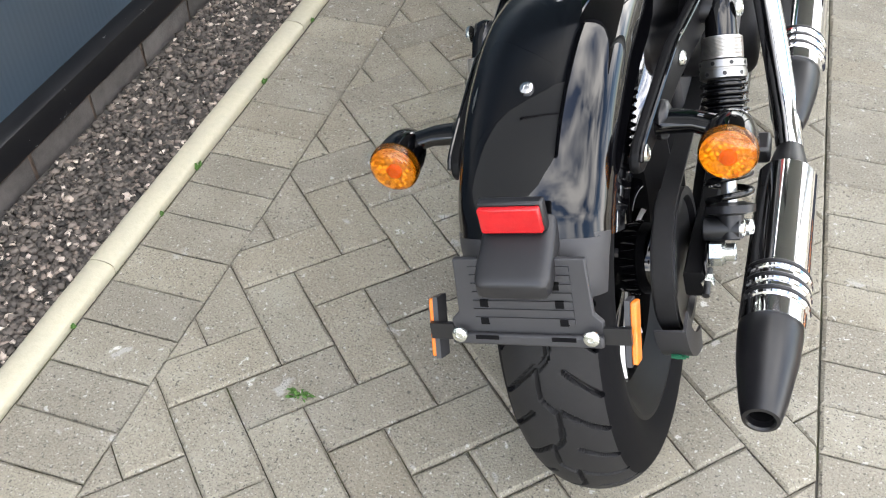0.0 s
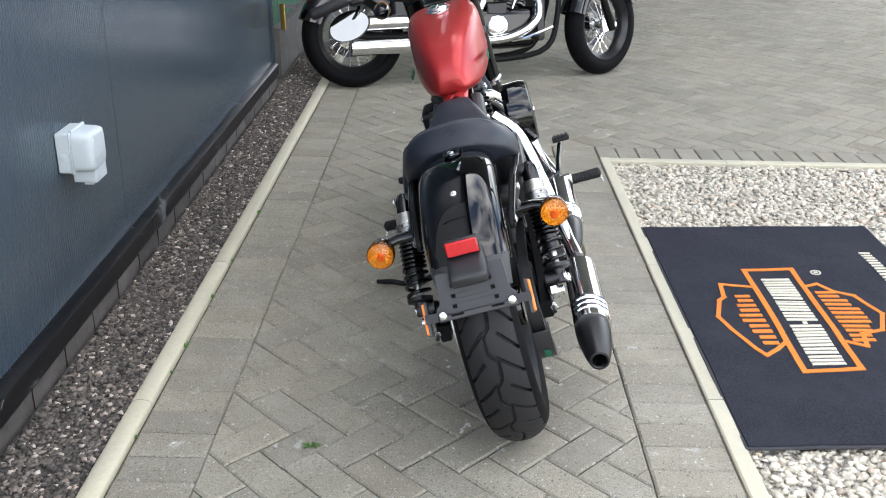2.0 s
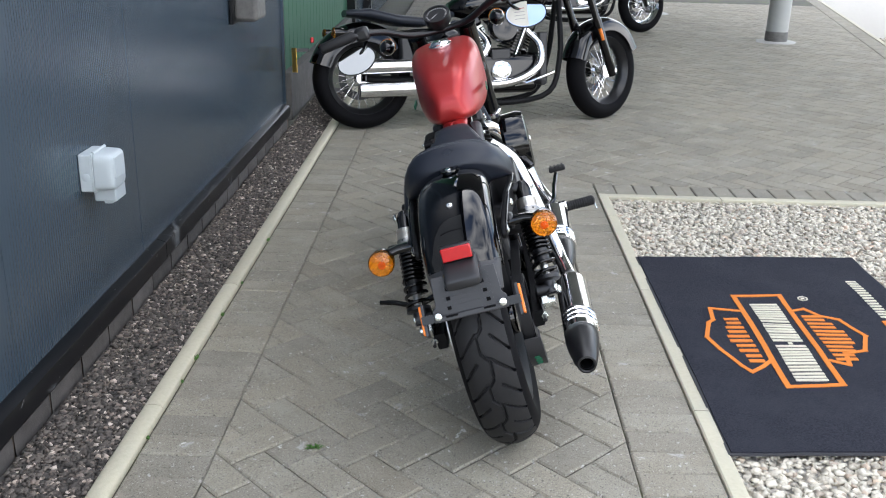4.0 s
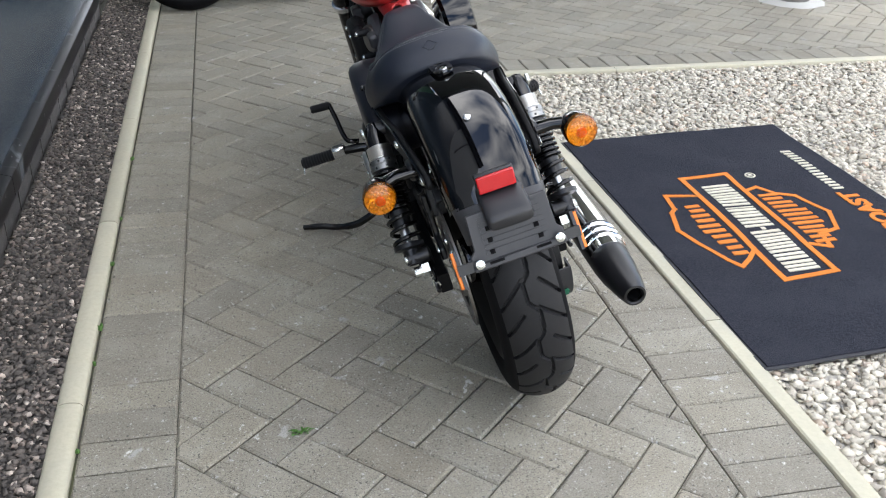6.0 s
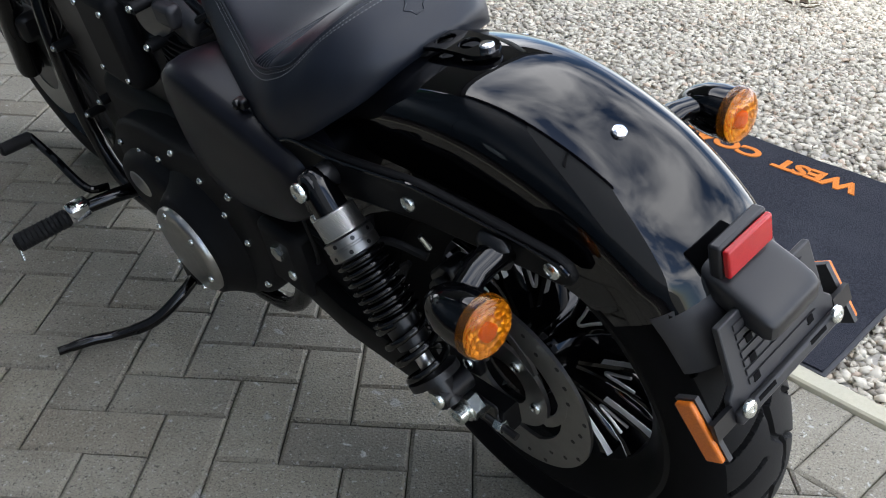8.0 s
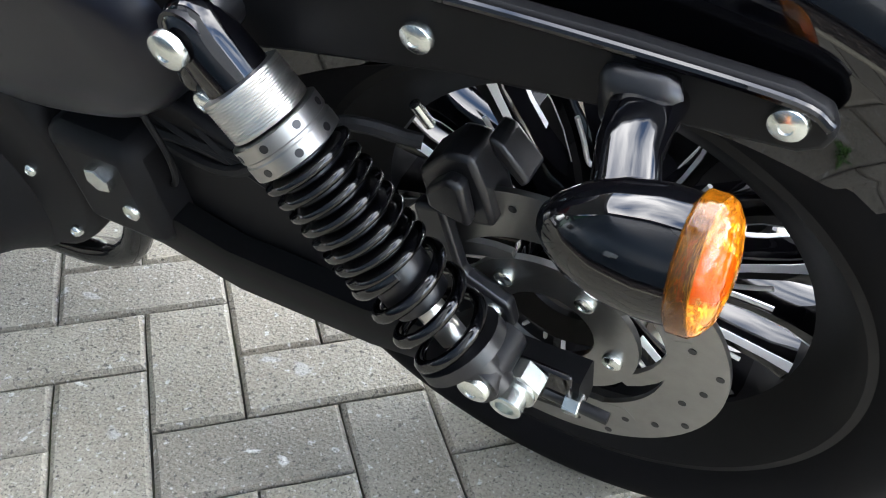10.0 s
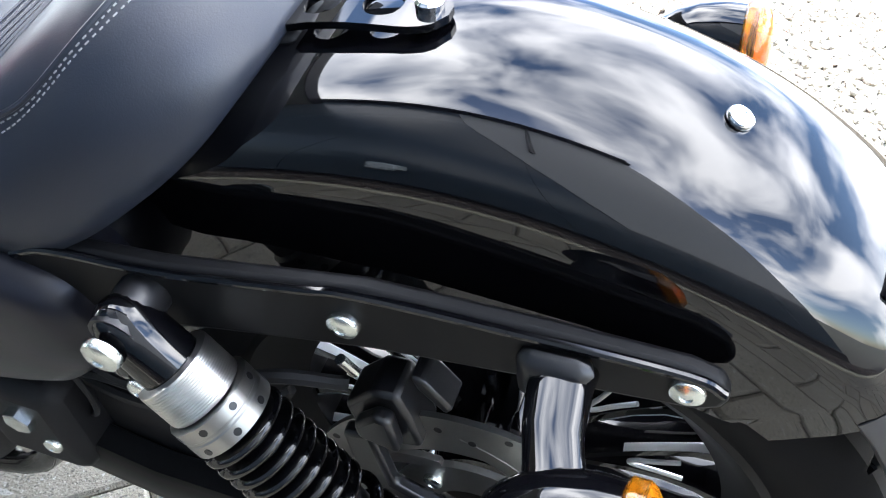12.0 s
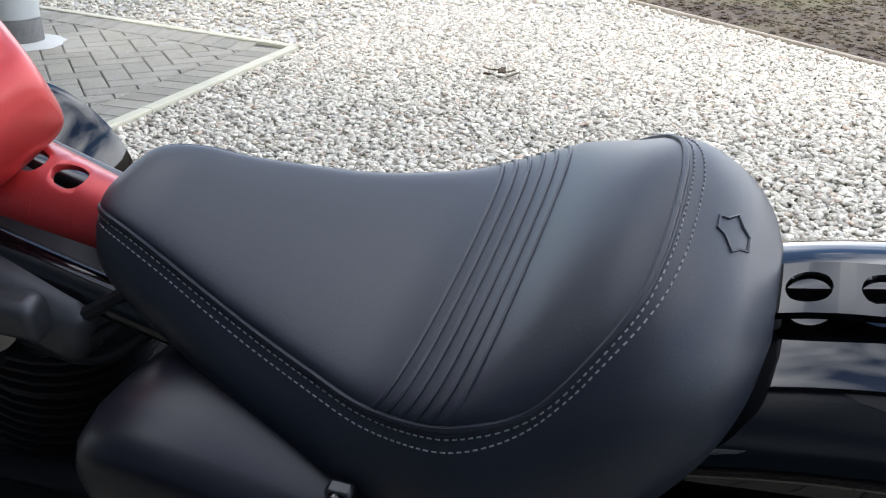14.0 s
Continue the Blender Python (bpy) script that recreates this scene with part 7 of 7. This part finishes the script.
    part("horn", Geo().lathe([(0, 0.03), (0.02, 0.05), (0.03, 0.05), (0.034, 0.03)], (0.09, 0.60, 0.62), (1, 0.60, 0.62), 24), M_GLOSS, en)
    for yc, tilt in ((0.80, 22), (1.0, -22)):
        mm_ = Matrix.Translation((0, yc, 0.42)) @ Matrix.Rotation(radians(tilt), 4, "X")
        for k in range(9):
            z = 0.03 + k * 0.02
            part("fin", Geo().lathe([(z, 0.05), (z, 0.100), (z + 0.008, 0.100), (z + 0.008, 0.05)], mm_ @ Vector((0, 0, 0)), mm_ @ Vector((0, 0, 1)), 24), M_GLOSS, en)
        part("rocker_cover", Geo().box((0, 0, 0.245), (0.17, 0.16, 0.07), mm_), M_GLOSS, en, bevel=0.02)
        part("pushrod_tube", Geo().tube([mm_ @ Vector((0.10, 0, 0.0)), mm_ @ Vector((0.10, 0.0, 0.21))], 0.011, 10), M_CHROME, en, "chrome pushrod tube")
    for y, z, r in ((0.90, 0.34, 0.070),):
        part("chrome_cover", Geo().lathe([(0, r), (0.02, r), (0.028, r * 0.85), (0.03, r * 0.5), (0.024, r * 0.45), (0.024, 0.001)], (0.12, y, z), (1, y, z), 32), M_CHROME, en, "round chrome timing cover")
    part("air_cleaner", Geo().lathe([(0, 0.09), (0.02, 0.10), (0.06, 0.10), (0.08, 0.085), (0.085, 0.03), (0.08, 0.001)], (0.13, 0.90, 0.62), (1, 0.90, 0.62), 36), M_GLOSS, b, "round black air cleaner")
    # Added box, closes the see-through gap ahead of the engine.
    part("gap_filler", Geo().box((0, base - 0.47, 0.42), (0.20, 0.06, 0.34)), M_SATIN, b, bevel=0.01)
    part("battery_cover", Geo().box((0, 0.44, 0.48), (0.22, 0.26, 0.28)), M_SATIN, b, bevel=0.03)
    part("front_pulley_cover", Geo().box((-0.13, 0.80, 0.33), (0.08, 0.55, 0.24)), M_GLOSS, b, bevel=0.05, seg=3)
    for z, y0, y1 in ((0.385, -0.04, 0.62), (0.245, -0.06, 0.66)):
        mu = part("muffler", Geo().lathe([(0, 0.030), (0.004, 0.044), (0.05, 0.047), (y1 - y0 - 0.1, 0.047), (y1 - y0, 0.03)], (0.175, y0, z), (0.165, y1, z + 0.01), 28), M_CHROME, b, "long chrome muffler")
        part("bore", Geo().lathe([(-0.001, 0.029), (0.03, 0.027), (0.03, 0.001)], (0.175, y0, z), (0.165, y1, z + 0.01), 20, caps=False), M_WRINKLE, mu)
    part("exhaust_pipe", Geo().tube(spline([(0.165, 0.62, 0.395), (0.17, 0.74, 0.43), (0.15, 0.80, 0.52), (0.08, 0.76, 0.60)], 5), 0.026, 12), M_CHROME, b, "chrome exhaust pipe")
    part("exhaust_pipe", Geo().tube(spline([(0.165, 0.66, 0.255), (0.17, 0.95, 0.27), (0.17, 1.14, 0.36), (0.13, 1.17, 0.50), (0.08, 1.10, 0.60)], 5), 0.026, 12), M_CHROME, b, "chrome exhaust pipe")
    for sx in (L, R):
        part("foot_peg", Geo().cyl((sx * 0.17, 1.12, 0.27), (sx * 0.29, 1.13, 0.265), 0.017), M_RUBBER, b, "black rubber foot peg")
        part("peg_arm", Geo().tube([(sx * 0.12, 1.0, 0.25), (sx * 0.18, 1.12, 0.27)], 0.012, 8), M_CHROME, b)
        part("shock_cover", Geo().box((sx * 0.10, 0.32, 0.50), (0.05, 0.2, 0.22)), M_SATIN, b, bevel=0.03)
    part("side_stand", Geo().tube([(-0.13, 0.85, 0.18), (-0.26, 0.92, 0.075), (-0.30, 0.95, 0.065)], 0.011, 8), M_GLOSS, b)
    part("pedal", Geo().tube(spline([(0.18, 1.05, 0.26), (0.21, 1.16, 0.30), (0.22, 1.24, 0.33)], 4), 0.009, 8), M_CHROME, b)
    part("tail_lamp", Geo().box((0, -0.31, 0.56), (0.05, 0.02, 0.035)), M_REDLENS, b, bevel=0.006)
    if wind:
        pb = part("plate_bracket", Geo().box((0, -0.385, 0.50), (0.16, 0.08, 0.02)), M_SATIN, b)
        part("plate", Geo().box((0, -0.425, 0.44), (0.19, 0.004, 0.15)), M_PLATE, pb, "blank yellow plate")
    return b


h2 = math.degrees(math.atan2(0.549, 1.624)) - 90
cruiser(pose(0.18, 3.80, 0, 0, 0, h2) @ pose(0, 0, 0, 0, -9.0, 0), "black cruiser motorcycle with chrome mufflers, parked by the wall", M_GLOSS, M_SATIN, radians(24), 1.68, True)
M_NAVY = material("navy_paint", (0.012, 0.022, 0.07), 0.06, 0, (3, 0.2, (0.014, 0.025, 0.08)))
cruiser(pose(1.25, 9.05, 0, 0, 0, -80) @ pose(0, 0, 0, 0, -9.0, 0), "dark blue cruiser motorcycle parked further along the forecourt", M_NAVY, M_CHROME, radians(20), 1.66)

# weed in a joint
weed = thing("weed", "small green weed growing in a paving joint", "weed", m=pose(0.457, 0.0, 0.0) @ Matrix.Scale(0.72, 4))
rw_ = random.Random(7)
for k in range(26):
    a, r = rw_.uniform(0, 6.28), rw_.uniform(0.003, 0.024)
    d = Vector((math.cos(a) * 1.6, math.sin(a) * 0.7, 0))
    s = Vector((-math.sin(a), math.cos(a), 0)) * rw_.uniform(0.002, 0.004)
    h = rw_.uniform(0.004, 0.014)
    p = d * r * 0.3 + Vector((0, 0, -0.004))
    q = d * r + Vector((0, 0, h))
    t = d * (r + 0.008) + Vector((0, 0, h * 0.6))
    part("leaf", Geo().rings([[p - s * 0.3, p + s * 0.3, p + s * 0.3 + Vector((0, 0, 0.0008))], [q - s, q + s, q + Vector((0, 0, 0.001))], [t - s * 0.2, t + s * 0.2, t + Vector((0, 0, 0.0005))]]), M_LEAF, weed)

# moss along the edging
def moss_tuft(x, y, size):
    tuft = thing("moss_tuft", "tiny green moss tuft in the joint along the edging", "moss", "moss tufts", m=pose(x, y, 0.0))
    for k in range(9):
        a, r = rw_.uniform(0, 6.28), rw_.uniform(0, size)
        o = Vector((math.cos(a) * r * 0.5, math.sin(a) * r, 0))
        h = size * rw_.uniform(0.5, 1.0)
        w = size * rw_.uniform(0.25, 0.45)
        part("moss_leaf", Geo().lathe([(-0.004, w), (h * 0.45, w * 0.9), (h * 0.8, w * 0.55), (h, w * 0.1)], o, o + Vector((rw_.uniform(-0.3, 0.3), rw_.uniform(-0.3, 0.3), 1)), 6), M_LEAF, tuft)


for y, size in ((0.34, 0.007), (0.50, 0.009), (0.835, 0.008), (1.13, 0.006), (1.62, 0.009), (0.02, 0.006), (-0.33, 0.007)):
    moss_tuft(0.003, y, size)

# leaf clump on the gravel
clump = thing("dead_leaf_clump", "small clump of brown dead leaves on the gravel", "leaves", m=pose(4.04, 1.40, 0.0))
for k in range(9):
    a = rw_.uniform(0, 6.28)
    o = Vector((rw_.uniform(-0.05, 0.05), rw_.uniform(-0.05, 0.05), rw_.uniform(0, 0.02)))
    d = Vector((math.cos(a), math.sin(a), rw_.uniform(0.1, 0.5))) * 0.045
    s = Vector((-math.sin(a), math.cos(a), 0.2)) * 0.02
    part("leaf", Geo().rings([[o, o + s * 0.4, o + Vector((0, 0, 0.002))], [o + d * 0.5 - s, o + d * 0.5 + s, o + d * 0.5 + Vector((0, 0, 0.004))], [o + d, o + d + s * 0.2, o + d + Vector((0, 0, 0.002))]]), M_SOIL, clump)


# ---- single paving blocks, nearest the camera's way ----
shared = {}
for poly, whole, cx, cy, z, turn in NEAR_PAVERS:
    if whole:
        key = (turn, int(abs(cx * 913 + cy * 717)) % 6)
        if key not in shared:
            a = radians(turn)
            pts = [(x * math.cos(a) - y * math.sin(a), x * math.sin(a) + y * math.cos(a)) for x, y in rect(0, 0, 2 * U, U)]
            shared[key] = paver_mesh(pts, "paver", len(shared))
            shared[key].materials.append(M_PAVER)
        me = shared[key]
    else:
        me = paver_mesh([(x - cx, y - cy) for x, y in poly], "paver", int(abs(cx * 977 + cy * 613)))
        me.materials.append(M_PAVER)
    ob = new("paver", me)
    ob.parent = paving
    ob.location = (cx, cy, z)
    ob.rotation_euler = (0.006 * noise.noise((cx * 9, cy * 9, 1)), 0.006 * noise.noise((cx * 9, cy * 9, 6)), 0)
